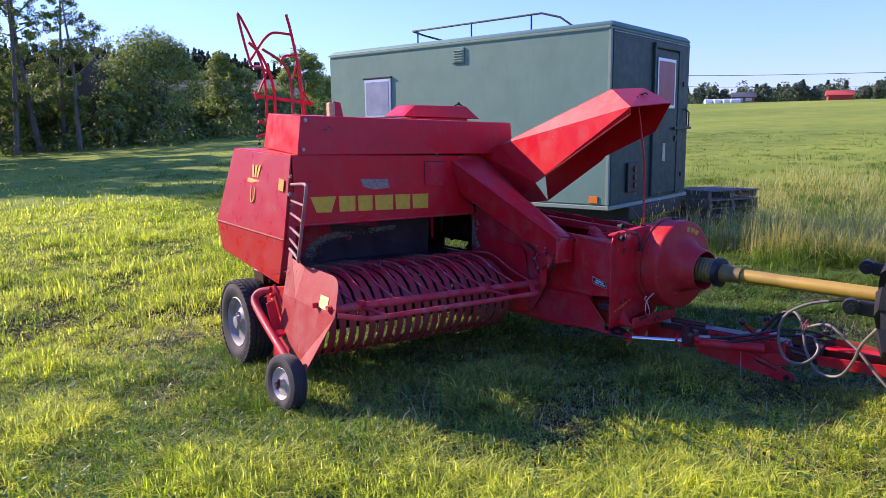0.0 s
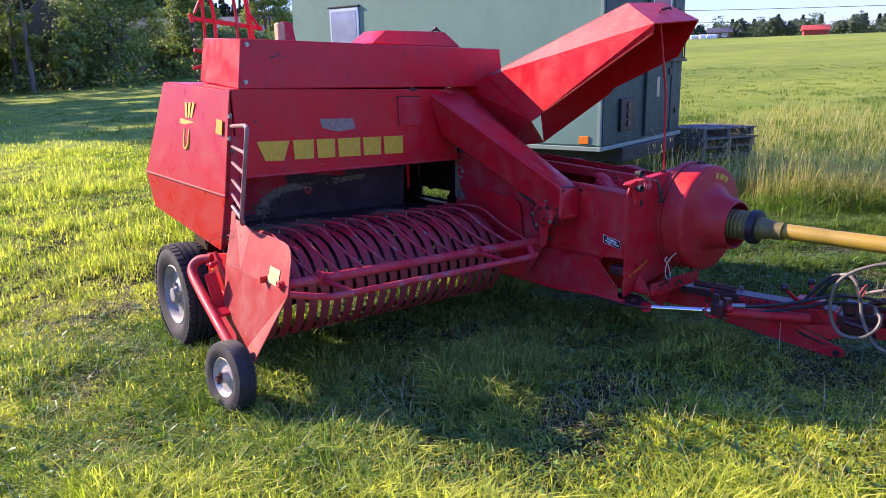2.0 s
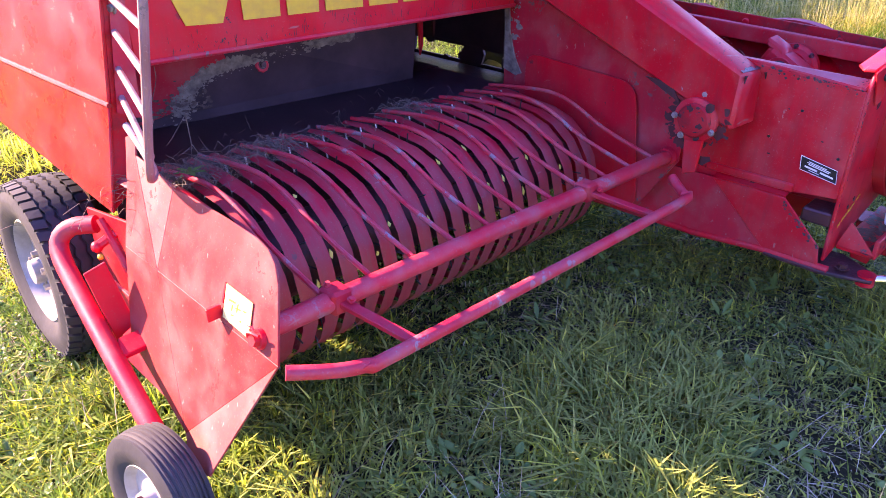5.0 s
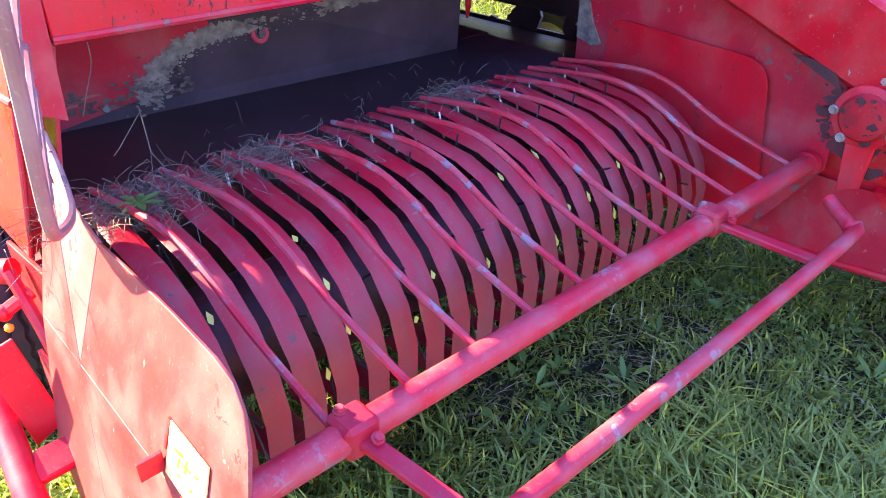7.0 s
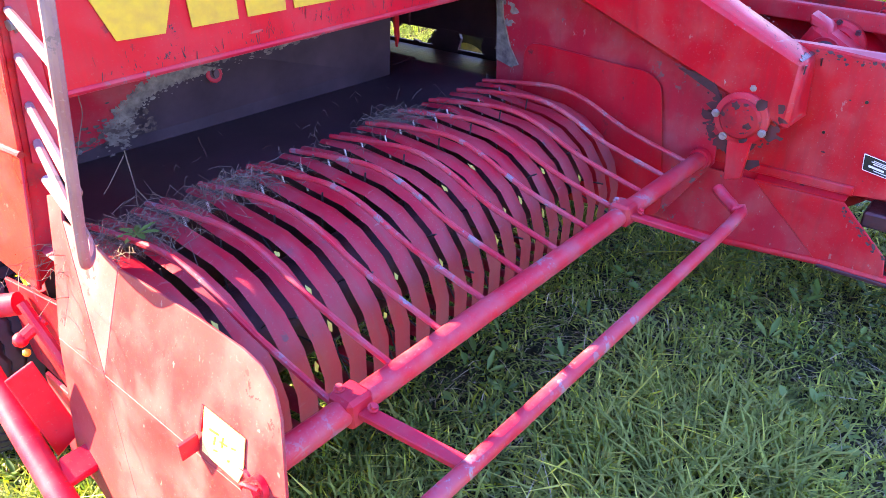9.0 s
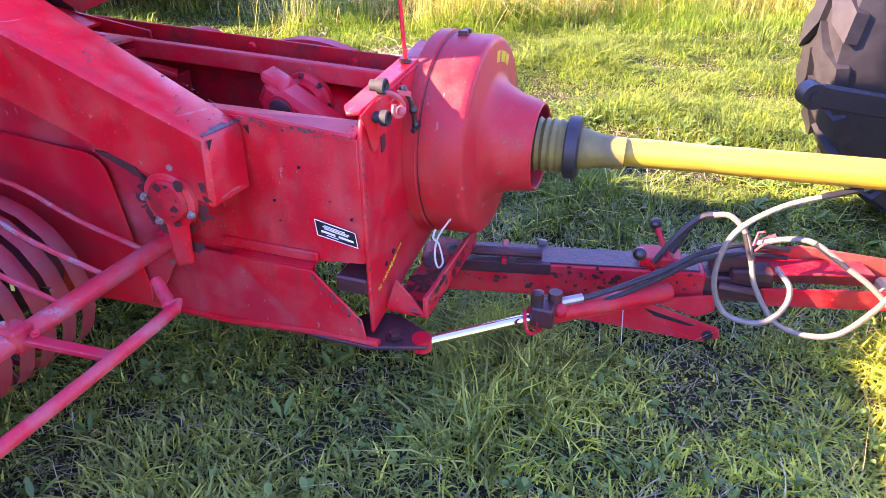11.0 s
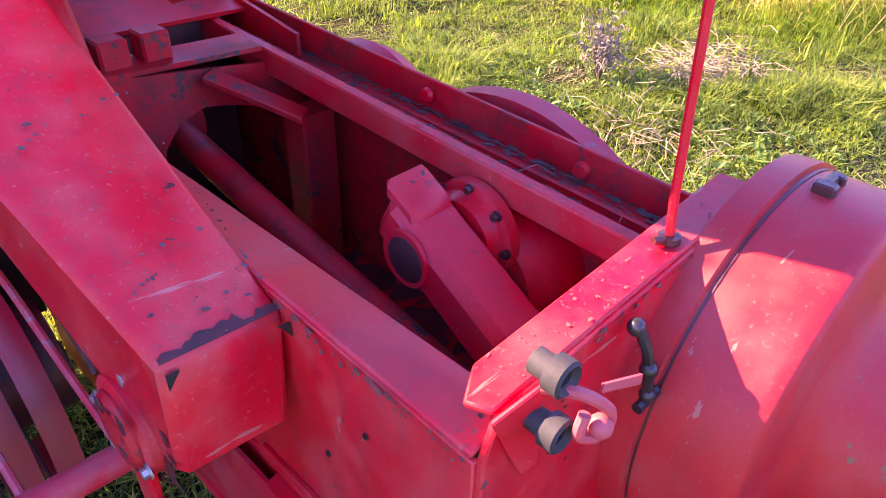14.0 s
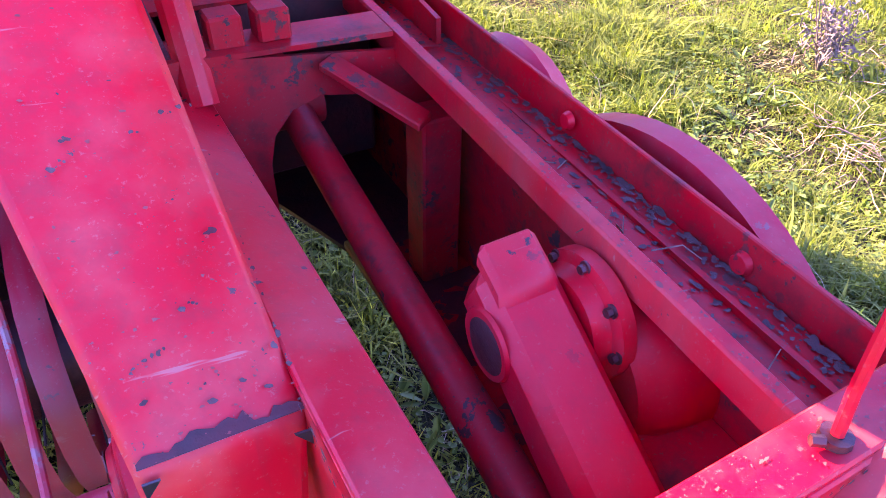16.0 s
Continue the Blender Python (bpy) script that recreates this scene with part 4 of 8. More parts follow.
P("gusset", plate([(1.842, -0.345, 0.498), (1.842, -0.61, 0.500), (1.842, -0.755, 0.36), (1.842, -0.766, 0.296), (1.842, -0.575, 0.287)], 0.008, 0.002), RED_WORN)
P("gusset_top", plate([(1.842, -0.345, 0.502), (1.842, -0.61, 0.504), (1.885, -0.61, 0.510), (1.885, -0.345, 0.512)], 0.006), RED)
P("lower_skirt", plate([(1.846, 0.10, 0.50), (1.846, -0.40, 0.50), (1.846, -0.58, 0.292), (1.846, -0.30, 0.255), (1.846, 0.10, 0.25)], 0.008), RED_DULL)
P("bottom_rail", tube([(1.845, 0.6, 0.25), (1.845, -0.30, 0.258), (1.845, -0.58, 0.285), (1.85, -0.80, 0.285)], 0.014, 8), RED_WORN)
P("lug_plate", plate([(1.83, -0.58, 0.275), (1.99, -0.72, 0.285), (2.0, -0.80, 0.285), (1.95, -0.93, 0.27), (1.895, -0.93, 0.265), (1.83, -0.78, 0.275)], 0.014, 0.003), GREASE_SHADE)
P("lug_eye", lathe([(-0.02, 0.030), (0.02, 0.030)], (1.922, -0.905, 0.262), (0, 0, 1), 18), RED_WORN)
P("lug_bolt", bolt((1.90, -0.83, 0.285), (0, 0, 1), 0.016, 0.014), GREASE_SHADE)
front = P("front_plate", plate([(1.885, -0.765, 0.890), (1.908, -0.765, 0.955), (2.46, -0.765, 0.998), (2.46, -0.765, 0.40), (2.20, -0.765, 0.36), (1.88, -0.766, 0.295)], 0.012, 0.003), RED_WORN, None, "red front plate of the frame with yellow stencilled words")
P("front_flange_top", plate([(1.900, -0.767, 0.957), (2.46, -0.767, 1.002), (2.46, -0.705, 1.000), (1.935, -0.705, 0.958), (1.888, -0.735, 0.955)], 0.010, 0.003), RED_WORN)
P("bracket_wing", plate([(1.890, -0.772, 0.955), (1.945, -0.790, 0.985), (1.955, -0.790, 0.86), (1.940, -0.778, 0.84)], 0.007, 0.002), RED_WORN)
for zz, xx in ((1.022, 1.936), (0.938, 1.942)):
    k = P("coupling", lathe([(0, 0.015), (0.020, 0.015), (0.022, 0.021), (0.040, 0.021), (0.043, 0.017), (0.036, 0.011), (0.02, 0.010)], (xx, -0.785, zz), (0, -1, 0), 20), SOCKET, None, "grey steel hose coupling socket")
P("ribbon", join(tube([(1.930, -0.80, 1.000), (1.945, -0.828, 1.003), (1.968, -0.845, 0.985), (1.985, -0.850, 0.958), (1.972, -0.848, 0.938), (1.950, -0.838, 0.945), (1.955, -0.838, 0.972)], 0.007, 8, 4), ball((1.972, -0.848, 0.950), 0.014, 10), plate([(1.975, -0.84, 1.002), (2.035, -0.85, 0.982), (2.035, -0.85, 0.968), (1.975, -0.84, 0.990)], 0.003)), RIBBON, None, "tied scrap of faded pink ribbon")
P("black_lever", join(ball((2.125, -0.79, 0.955), 0.012), tube([(2.125, -0.795, 0.955), (2.130, -0.808, 0.925), (2.140, -0.812, 0.885), (2.142, -0.815, 0.845)], 0.0075, 8), ball((2.136, -0.812, 0.895), 0.0125), ball((2.142, -0.815, 0.850), 0.011), tube([(2.122, -0.815, 0.838), (2.165, -0.815, 0.842)], 0.008, 8)), BLACK)
# Two more holes shown as black discs, no opening cut.
P("front_hole", lathe([(0, 0.008), (0.002, 0.008)], (1.99, -0.772, 0.47), (0, -1, 0), 10), BLACK)
P("front_hole", lathe([(0, 0.009), (0.002, 0.009)], (2.04, -0.772, 0.485), (0, -1, 0), 10), BLACK)
P("paint_smear", plate(rounded([(2.0, -0.7725, 0.86), (2.03, -0.7725, 0.865), (2.03, -0.7725, 0.82), (2.0, -0.7725, 0.81)], 0.012), 0.001), GREASE_SHADE)


def words(text, size, m, mat, parent, name):
    cu = bpy.data.curves.new(name, "FONT")
    cu.body, cu.size, cu.extrude = text, size, 0.0006
    tmp = new("tmp_text", cu)
    me = bpy.data.meshes.new_from_object(tmp.evaluated_get(bpy.context.evaluated_depsgraph_get()))
    bpy.data.objects.remove(tmp)
    me.transform(m)
    me.materials.clear()
    me.materials.append(mat)
    ob = new(name, me)
    ob.parent = parent
    return tagged(ob, "small yellow stencilled words")


words("90  Kolvslag per min.", 0.0225, Matrix.Translation((1.928, -0.7735, 0.408)) @ pose(0, 0, 0, 90, 0, 0) @ pose(0, 0, 0, 0, 0, 22), DECAL, front, "stencilled_words")
P("thin_rod", tube([(2.262, -0.742, 1.0), (2.266, -0.735, 1.05), (2.30, -0.70, 1.45), (2.20, -0.70, 1.91)], 0.0065, 8), RED, None, "thin red rod up to the chute")
P("rod_seat", join(lathe([(0, 0.016), (0.008, 0.015)], (2.262, -0.742, 0.992), (0, 0, 1), 12), tube([(2.245, -0.742, 1.0), (2.235, -0.735, 1.0)], 0.006, 6)), GREASE_SHADE)
# far rail and inner walls
P("far_inner_wall", plate([(2.400, -0.755, 0.90), (2.410, 0.50, 0.93), (2.410, 0.50, 0.42), (2.400, -0.755, 0.42)], 0.010), RED_GRIMY)
P("far_rail_lip", hull8([(2.296, -0.757, 0.880), (2.312, -0.757, 0.880), (2.320, -0.757, 0.940), (2.296, -0.757, 0.936)], [(2.306, 0.56, 0.925), (2.322, 0.56, 0.925), (2.330, 0.56, 0.988), (2.306, 0.56, 0.984)], 0.004), RED_WORN)
P("far_rail_floor", plate([(2.300, -0.757, 0.884), (2.460, -0.757, 0.880), (2.430, 0.56, 0.935), (2.310, 0.56, 0.932)], 0.008), RED_GRIMY)
P("far_rail_outer", plate([(2.470, -0.757, 0.78), (2.476, -0.757, 0.938), (2.430, 0.56, 1.012), (2.430, 0.56, 0.80)], 0.010, 0.002), RED_GRIMY)
P("rail_rivet", lathe([(0, 0.018), (0.010, 0.014)], (2.458, -0.47, 0.915), (-1, 0, 0), 14), RED)
P("rail_rivet", lathe([(0, 0.016), (0.010, 0.012)], (2.440, -0.10, 0.945), (-1, 0, 0), 14), RED)
P("far_pulley", lathe([(0, 0.43), (0.05, 0.43), (0.055, 0.42), (0.045, 0.385), (0.012, 0.375), (0.012, 0.10), (0.06, 0.09), (0.07, 0.03)], (2.505, -0.27, 0.535), (1, 0, 0), 56), RED_DULL, None, "large spoked red pulley beyond the rail")
for a in range(6):
    an = a * math.pi / 3 + 0.3
    P("pulley_web", plate([(2.548, -0.27 + rq * math.cos(an + da), 0.535 + rq * math.sin(an + da)) for rq, da in ((0.10, -0.3), (0.385, -0.09), (0.385, 0.09), (0.10, 0.3))], 0.010), RED_WORN)
P("far_bulge", lathe([(0, 0.20), (0.03, 0.21), (0.07, 0.19)], (2.45, 0.12, 0.78), (1, 0, 0), 30), RED_DULL)
# bulkhead and plunger works
P("bulkhead", plate([(1.89, 0.28, 0.45), (1.89, 0.28, 1.0), (2.40, 0.28, 0.93), (2.40, 0.28, 0.80), (2.30, 0.28, 0.84), (2.22, 0.28, 0.868), (2.15, 0.28, 0.883), (2.09, 0.28, 0.865), (2.05, 0.28, 0.82), (2.035, 0.28, 0.76), (2.035, 0.28, 0.45)], 0.010), RED_GRIMY)
P("bulkhead_ledge", plate([(1.89, 0.275, 0.995), (2.30, 0.275, 0.975), (2.30, 0.37, 0.980), (1.89, 0.37, 0.995)], 0.010), RED_GRIMY)
for xx in (2.0, 2.085):
    P("stop_block", box(xx - 0.03, xx + 0.03, 0.30, 0.36, 0.99, 1.05, 0.005), RED_GRIMY)
P("diagonal_brace", plate([(2.16, 0.265, 0.945), (2.28, 0.10, 0.872), (2.28, 0.10, 0.888), (2.16, 0.262, 0.962)], 0.05, 0.003), RED_GRIMY)
P("inner_post", box(2.285, 2.37, 0.12, 0.20, 0.47, 0.865, 0.005), RED_GRIMY)
# Dark walls added behind the bulkhead so its opening looks shaded.
P("shade_box_wall", plate([(2.405, 0.29, 0.42), (2.405, 0.72, 0.42), (2.405, 0.72, 1.04), (2.405, 0.29, 0.98)], 0.010), RED_GRIMY)
P("shade_box_side", plate([(1.895, 0.29, 0.42), (1.895, 0.72, 0.42), (1.895, 0.72, 1.05), (1.895, 0.29, 1.0)], 0.010), GREASE_SHADE)
P("shade_box_back", plate([(1.895, 0.72, 0.42), (2.405, 0.72, 0.42), (2.405, 0.72, 1.04), (1.895, 0.72, 1.04)], 0.010), GREASE_SHADE)
P("shade_box_top", plate([(1.895, 0.50, 1.0), (2.405, 0.50, 0.99), (2.405, 0.72, 1.04), (1.895, 0.72, 1.04)], 0.010), RED_GRIMY)
P("plunger_head", box(1.93, 2.37, 0.55, 0.68, 0.55, 0.98, 0.01), GREASE_SHADE, None, "dark plunger head")
P("shade_box_floor", plate([(2.20, 0.29, 0.45), (2.405, 0.29, 0.45), (2.405, 0.72, 0.45), (2.05, 0.72, 0.45)], 0.012), GREASE_SHADE)
P("arm_strut", tube([(1.93, 0.26, 0.92), (1.93, 0.40, 1.20)], 0.030, 10), RED_WORN)
rod = P("connecting_rod", tube([(2.135, 0.62, 0.845), (2.12, 0.314, 0.797), (2.115, -0.62, 0.645)], 0.034, 16), RED_GRIMY, None, "long red connecting rod of the plunger")
P("rod_knuckle", join(lathe([(-0.05, 0.05), (0.05, 0.05)], (2.13, 0.40, 0.812), (1, 0, 0), 20), box(2.09, 2.17, 0.38, 0.50, 0.77, 0.86, 0.01)), RED_GRIMY)
crank = P("crank_arm", hull8([(2.120, -0.300, 0.860), (2.120, -0.345, 0.940), (2.120, -0.725, 0.725), (2.120, -0.700, 0.620)], [(2.235, -0.290, 0.860), (2.235, -0.335, 0.940), (2.235, -0.715, 0.725), (2.235, -0.690, 0.620)], 0.018), RED, None, "heavy red crank arm pointing forward")
P("crank_boss", lathe([(0, 0.052), (0.006, 0.050)], (2.120, -0.390, 0.850), (-1, 0, 0), 26), RED, crank)
P("crank_cap", lathe([(0.006, 0.040), (0.008, 0.036)], (2.120, -0.392, 0.850), (-1, 0, 0), 22), GREASE_SHADE, crank)
P("crank_clamp", hull8([(2.13, -0.325, 0.93), (2.225, -0.320, 0.93), (2.225, -0.40, 0.89), (2.13, -0.405, 0.89)], [(2.135, -0.322, 0.962), (2.22, -0.318, 0.962), (2.22, -0.385, 0.928), (2.135, -0.39, 0.928)], 0.008), RED, crank)
P("hub_flange", lathe([(0, 0.095), (0.022, 0.095), (0.028, 0.080), (0.05, 0.07)], (2.290, -0.385, 0.830), (-1, 0, 0), 36), RED_WORN, None, "greasy round hub flange on the gearbox")
for a in range(8):
    an = a * math.pi / 4
    P("hub_bolt", bolt((2.267, -0.385 + 0.086 * math.cos(an), 0.830 + 0.086 * math.sin(an)), (-1, 0, 0), 0.007), GREASE_SHADE)
P("gearbox_bulge", lathe([(0, 0.115), (0.03, 0.135), (0.08, 0.145), (0.115, 0.15)], (2.285, -0.40, 0.730), (1, 0, 0), 40), RED, None, "rounded red gearbox housing")
P("gearbox_foot", hull8([(2.26, -0.50, 0.700), (2.40, -0.50, 0.715), (2.40, -0.755, 0.715), (2.26, -0.755, 0.70)], [(2.20, -0.53, 0.52), (2.40, -0.50, 0.52), (2.40, -0.755, 0.52), (2.20, -0.755, 0.52)], 0.006), RED_GRIMY)
P("frame_floor", plate([(2.22, -0.75, 0.50), (2.40, -0.75, 0.50), (2.41, 0.28, 0.46), (2.24, 0.28, 0.46)], 0.012), RED_GRIMY)
P("frame_cross_member", box(1.88, 2.27, -0.76, -0.66, 0.42, 0.47, 0.006), GREASE_SHADE)
P("slide_rail", box(2.165, 2.20, -0.30, 0.28, 0.50, 0.52, 0.003), YELLOW)
P("guide_rail", hull8([(1.99, -0.76, 0.46), (2.02, -0.76, 0.46), (2.02, -0.76, 0.52), (1.99, -0.76, 0.52)], [(1.96, 0.28, 0.46), (1.99, 0.28, 0.46), (1.99, 0.28, 0.52), (1.96, 0.28, 0.52)], 0.003), RED_GRIMY)
flecks("rail_dirt_clot", 1500, quad_spot((2.456, -0.74, 0.888), (2.428, 0.55, 0.941), (2.335, 0.55, 0.939), (2.345, -0.74, 0.889), 1.0, 2.6), 0.0075, DIRT, None, 53, "clotted dirt along the rail")
flecks("dust_fleck", 160, quad_spot((2.298, -0.74, 0.9375), (2.308, 0.55, 0.9855), (2.328, 0.55, 0.9890), (2.318, -0.74, 0.9410)), 0.0036, CRUST, None, 54)
flecks("dust_fleck", 260, quad_spot((1.884, -0.75, 0.9045), (1.956, -0.75, 0.918), (1.946, 0.28, 0.912), (1.872, 0.28, 0.955), 1.0, 1.6), 0.0034, CRUST, None, 55)
flecks("paint_fleck", 70, quad_spot((1.884, -0.75, 0.9045), (1.956, -0.75, 0.918), (1.946, 0.28, 0.912), (1.872, 0.28, 0.955)), 0.006, GREASE_SHADE, None, 56)
flecks("dust_fleck", 260, quad_spot((1.92, -0.765, 0.9645), (2.45, -0.765, 1.008), (2.45, -0.708, 1.006), (1.94, -0.708, 0.9645), 0.8), 0.0028, CRUST, None, 57, "pale crust of dust on the flange")
flecks("floor_grime", 150, quad_spot((2.23, -0.74, 0.508), (2.39, -0.74, 0.508), (2.40, 0.25, 0.468), (2.25, 0.25, 0.468)), 0.045, GREASE_SHADE, None, 58, "black greasy grime on the frame floor")
flecks("paint_fleck", 40, quad_spot((1.89, -0.7725, 0.42), (2.18, -0.7725, 0.40), (2.18, -0.7725, 0.93), (1.91, -0.7725, 0.93)), 0.0045, GREASE_SHADE, front, 59)
flecks("paint_fleck", 40, quad_spot((1.866, -0.74, 0.55), (1.863, 0.10, 0.55), (1.863, 0.10, 0.90), (1.866, -0.74, 0.86)), 0.004, GREASE_SHADE, side, 60)


def edge_spot(a, b, u, v, spread):
    """Spots along an edge from a to b, thinning away from it."""
    a, b, u, v = Vector(a), Vector(b), Vector(u).normalized(), Vector(v).normalized()
    return lambda rg: (a.lerp(b, rg.random()) + v * abs(rg.gauss(0, spread)), u, v)


# worn edges of the frame's sheets
flecks("edge_wear", 90, edge_spot((1.8735, -0.757, 0.8990), (1.8625, -0.43, 0.929), (0, 1, 0.1), (0, 0, -1), 0.010), 0.006, DIRT, side, 70, "paint worn off along the edge")
flecks("edge_wear", 80, edge_spot((1.90, -0.7745, 0.952), (2.45, -0.7745, 0.996), (1, 0, 0.08), (0, 0, -1), 0.006), 0.005, DIRT, front, 71, "paint worn off along the edge")
flecks("edge_wear", 60, edge_spot((1.886, -0.7725, 0.88), (1.884, -0.7725, 0.32), (0, 0, 1), (1, 0, 0), 0.006), 0.006, DIRT, front, 72, "paint worn off along the edge")
flecks("edge_wear", 70, edge_spot((1.8365, -0.61, 0.490), (1.8365, -0.755, 0.36), (0, 0.75, 0.65), (0, 0.65, -0.75), 0.008), 0.007, DIRT, None, 73, "paint worn off along the gusset's edge")
# drum guard, neck and shaft
def drum_shape():
    """Drum, face and neck in one skin, the neck's mouth a little lower than the drum's axis."""
    bm = lathe([(0.0, 0.325), (0.044, 0.327), (0.046, 0.319), (0.160, 0.317), (0.176, 0.314), (0.184, 0.306), (0.187, 0.296), (0.190, 0.215), (0.196, 0.195), (0.215, 0.178), (0.26, 0.158), (0.335, 0.141), (0.338, 0.136), (0.334, 0.131), (0.24, 0.132)], (2.462, -0.765, 0.712), (0, -1, 0), 64, cap=False)
    for v in bm.verts:
        f = min(1, max(0, (-0.765 - v.co.y - 0.187) / 0.15))
        v.co.x += 0.030 * f
        v.co.z -= 0.026 * f
    return bm


drum = P("drum_guard", drum_shape(), RED_DRUM, None, "round red flywheel guard drum with a flared neck")
P("drum_back", lathe([(0.0, 0.32), (0.002, 0.0)], (2.462, -0.768, 0.712), (0, -1, 0), 40, cap=False), GREASE_SHADE, drum)
# Black disc stands in for the shade inside the neck's mouth.
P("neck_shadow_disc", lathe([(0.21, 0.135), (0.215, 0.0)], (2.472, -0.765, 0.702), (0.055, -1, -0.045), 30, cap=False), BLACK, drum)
P("drum_seam", lathe([(0.050, 0.3205), (0.054, 0.3205)], (2.462, -0.765, 0.712), (0, -1, 0), 56, cap=False), GREASE_SHADE, drum)
P("drum_hinge", join(tube([(2.455, -0.845, 1.034), (2.515, -0.845, 1.032)], 0.009, 8), box(2.45, 2.470, -0.865, -0.835, 1.02, 1.045, 0.003), box(2.50, 2.515, -0.860, -0.838, 1.02, 1.040, 0.003)), GREASE_SHADE, drum)
for k, (a0, a1) in enumerate(((0.98, 1.12), (1.16, 1.34), (1.40, 1.52))):
    pts = []
    for rr, seq in ((0.272, (a0, a1)), (0.238, (a1, a0))):
        pts += [(2.462 + rr * math.cos(q), -0.9545, 0.712 + rr * math.sin(q)) for q in seq]
    P("print_bar", plate(pts, 0.002), DECAL, drum, "worn yellow print on the drum face")
P("cord_loop", tube([(2.245, -0.895, 0.535), (2.215, -0.905, 0.545), (2.17, -0.87, 0.49), (2.155, -0.86, 0.43), (2.165, -0.865, 0.375), (2.185, -0.875, 0.385), (2.165, -0.87, 0.46), (2.145, -0.86, 0.49), (2.165, -0.86, 0.51)], 0.0032, 6, 5), ROPE, None, "hanging loop of white cord")
boot = P("shaft_boot", lathe([(0.0, 0.078)] + [(0.012 * k + 0.006, 0.088 if k % 2 else 0.080) for k in range(1, 13)] + [(0.17, 0.075)], (2.502, -1.025, 0.692), (0.064, -1, -0.02), 32), OLIVE, None, "ribbed olive rubber boot")
P("boot_collar", lathe([(0.155, 0.088), (0.16, 0.100), (0.195, 0.100), (0.20, 0.088)], (2.502, -1.025, 0.692), (0.064, -1, -0.02), 32), RUBBER_DARK, boot, "blue-black rubber collar")
P("shaft_cone", lathe([(0.19, 0.066), (0.23, 0.062), (0.27, 0.052), (0.34, 0.050)], (2.502, -1.025, 0.692), (0.064, -1, -0.02), 28), OLIVE, boot)
P("shaft_guard", lathe([(0.30, 0.043), (0.5, 0.045), (0.6, 0.043), (0.62, 0.041), (0.64, 0.043), (0.9, 0.045), (2.2, 0.045)], (2.515, -1.0, 0.683), (0.064, -1, 0.006), 28), YELLOW, boot, "yellow plastic drive shaft guard")
# drawbar
U = Vector((0.225, -0.974, -0.005)).normalized()
N = Vector((U.y, -U.x, 0)) * -1
O = Vector((2.455, -0.86, 0.215))


def along(d, n, z):
    p = O + U * d - N * n
    return (p.x, p.y, p.z + z)


def bar(d0, d1, n0, n1, z0, z1, bev=0.004):
    return hull8([along(d0, n0, z0), along(d0, n1, z0), along(d0, n1, z1), along(d0, n0, z1)], [along(d1, n0, z0), along(d1, n1, z0), along(d1, n1, z1), along(d1, n0, z1)], bev)
drawbar = P("drawbar", bar(-0.15, 0.82, -0.065, 0.065, -0.065, 0.060, 0.006), RED_WORN, None, "greasy chipped red drawbar")
P("drawbar_top", bar(0.18, 0.80, -0.055, 0.055, 0.060, 0.066, 0.002), GREASE_SHADE, drawbar)
P("drawbar_grease", bar(-0.05, 0.30, -0.068, 0.068, 0.02, 0.064, 0.002), GREASE_SHADE, drawbar)
P("strap_plate", bar(0.255, 0.285, -0.075, -0.068, -0.05, 0.085, 0.003), STEEL, drawbar)
P("strap_plate", bar(0.13, 0.15, -0.075, 0.075, 0.058, 0.078, 0.003), RED_WORN, drawbar)
P("drawbar_roller", tube([along(0.02, 0.03, 0.085), along(0.27, 0.03, 0.085)], 0.018, 10), GREASE_SHADE, drawbar)
P("under_bracket", join(box(1.97, 2.44, -0.90, -0.775, 0.315, 0.330, 0.003), box(1.97, 2.44, -0.905, -0.890, 0.315, 0.385, 0.003), plate([(1.97, -0.775, 0.33), (1.97, -0.90, 0.33), (1.99, -0.80, 0.42)], 0.01)), RED_WORN, None, "greasy red angle bracket")
flecks("grease_clot", 120, quad_spot((1.98, -0.89, 0.331), (2.43, -0.89, 0.331), (2.43, -0.78, 0.331), (1.98, -0.78, 0.331)), 0.030, GREASE_SHADE, None, 61, "black grease in the bracket")
flecks("grease_clot", 60, quad_spot((1.98, -0.9055, 0.318), (2.43, -0.9055, 0.318), (2.43, -0.9055, 0.382), (1.98, -0.9055, 0.382)), 0.016, GREASE_SHADE, None, 62)
P("under_fin", plate([(2.08, -0.80, 0.315), (2.2, -0.88, 0.315), (2.17, -0.84, 0.20), (2.10, -0.80, 0.24)], 0.008), RED_WORN)
fork = P("hitch_fork", bar(0.80, 1.04, -0.055, 0.055, -0.05, 0.045, 0.006), GREASE_SHADE, None, "bright red hitch tongue, bare at its end")
P("tongue_lower_plate", plate([along(1.00, 0.070, 0.02), along(1.40, 0.062, 0.03), along(1.52, 0.05, 0.0), along(1.50, 0.05, -0.05), along(1.02, 0.070, -0.045)], 0.012, 0.003), RED_WORN, fork)
P("tongue_top_plate", plate([along(0.98, -0.055, 0.062), along(0.99, 0.045, 0.060), along(1.36, 0.040, 0.072), along(1.34, -0.045, 0.075)], 0.010, 0.003), RED_WORN, fork)
P("tongue_far_plate", plate([along(1.00, -0.062, 0.09), along(1.14, -0.062, 0.12), along(1.50, -0.050, 0.08), along(1.50, -0.050, -0.02), along(1.02, -0.062, -0.03)], 0.010, 0.003), RED_FADED, fork, "bleached rusty plate")
P("tongue_tip", bar(1.40, 1.54, -0.045, 0.055, -0.04, 0.03, 0.012), WOOD, fork, "worn bare tongue end")
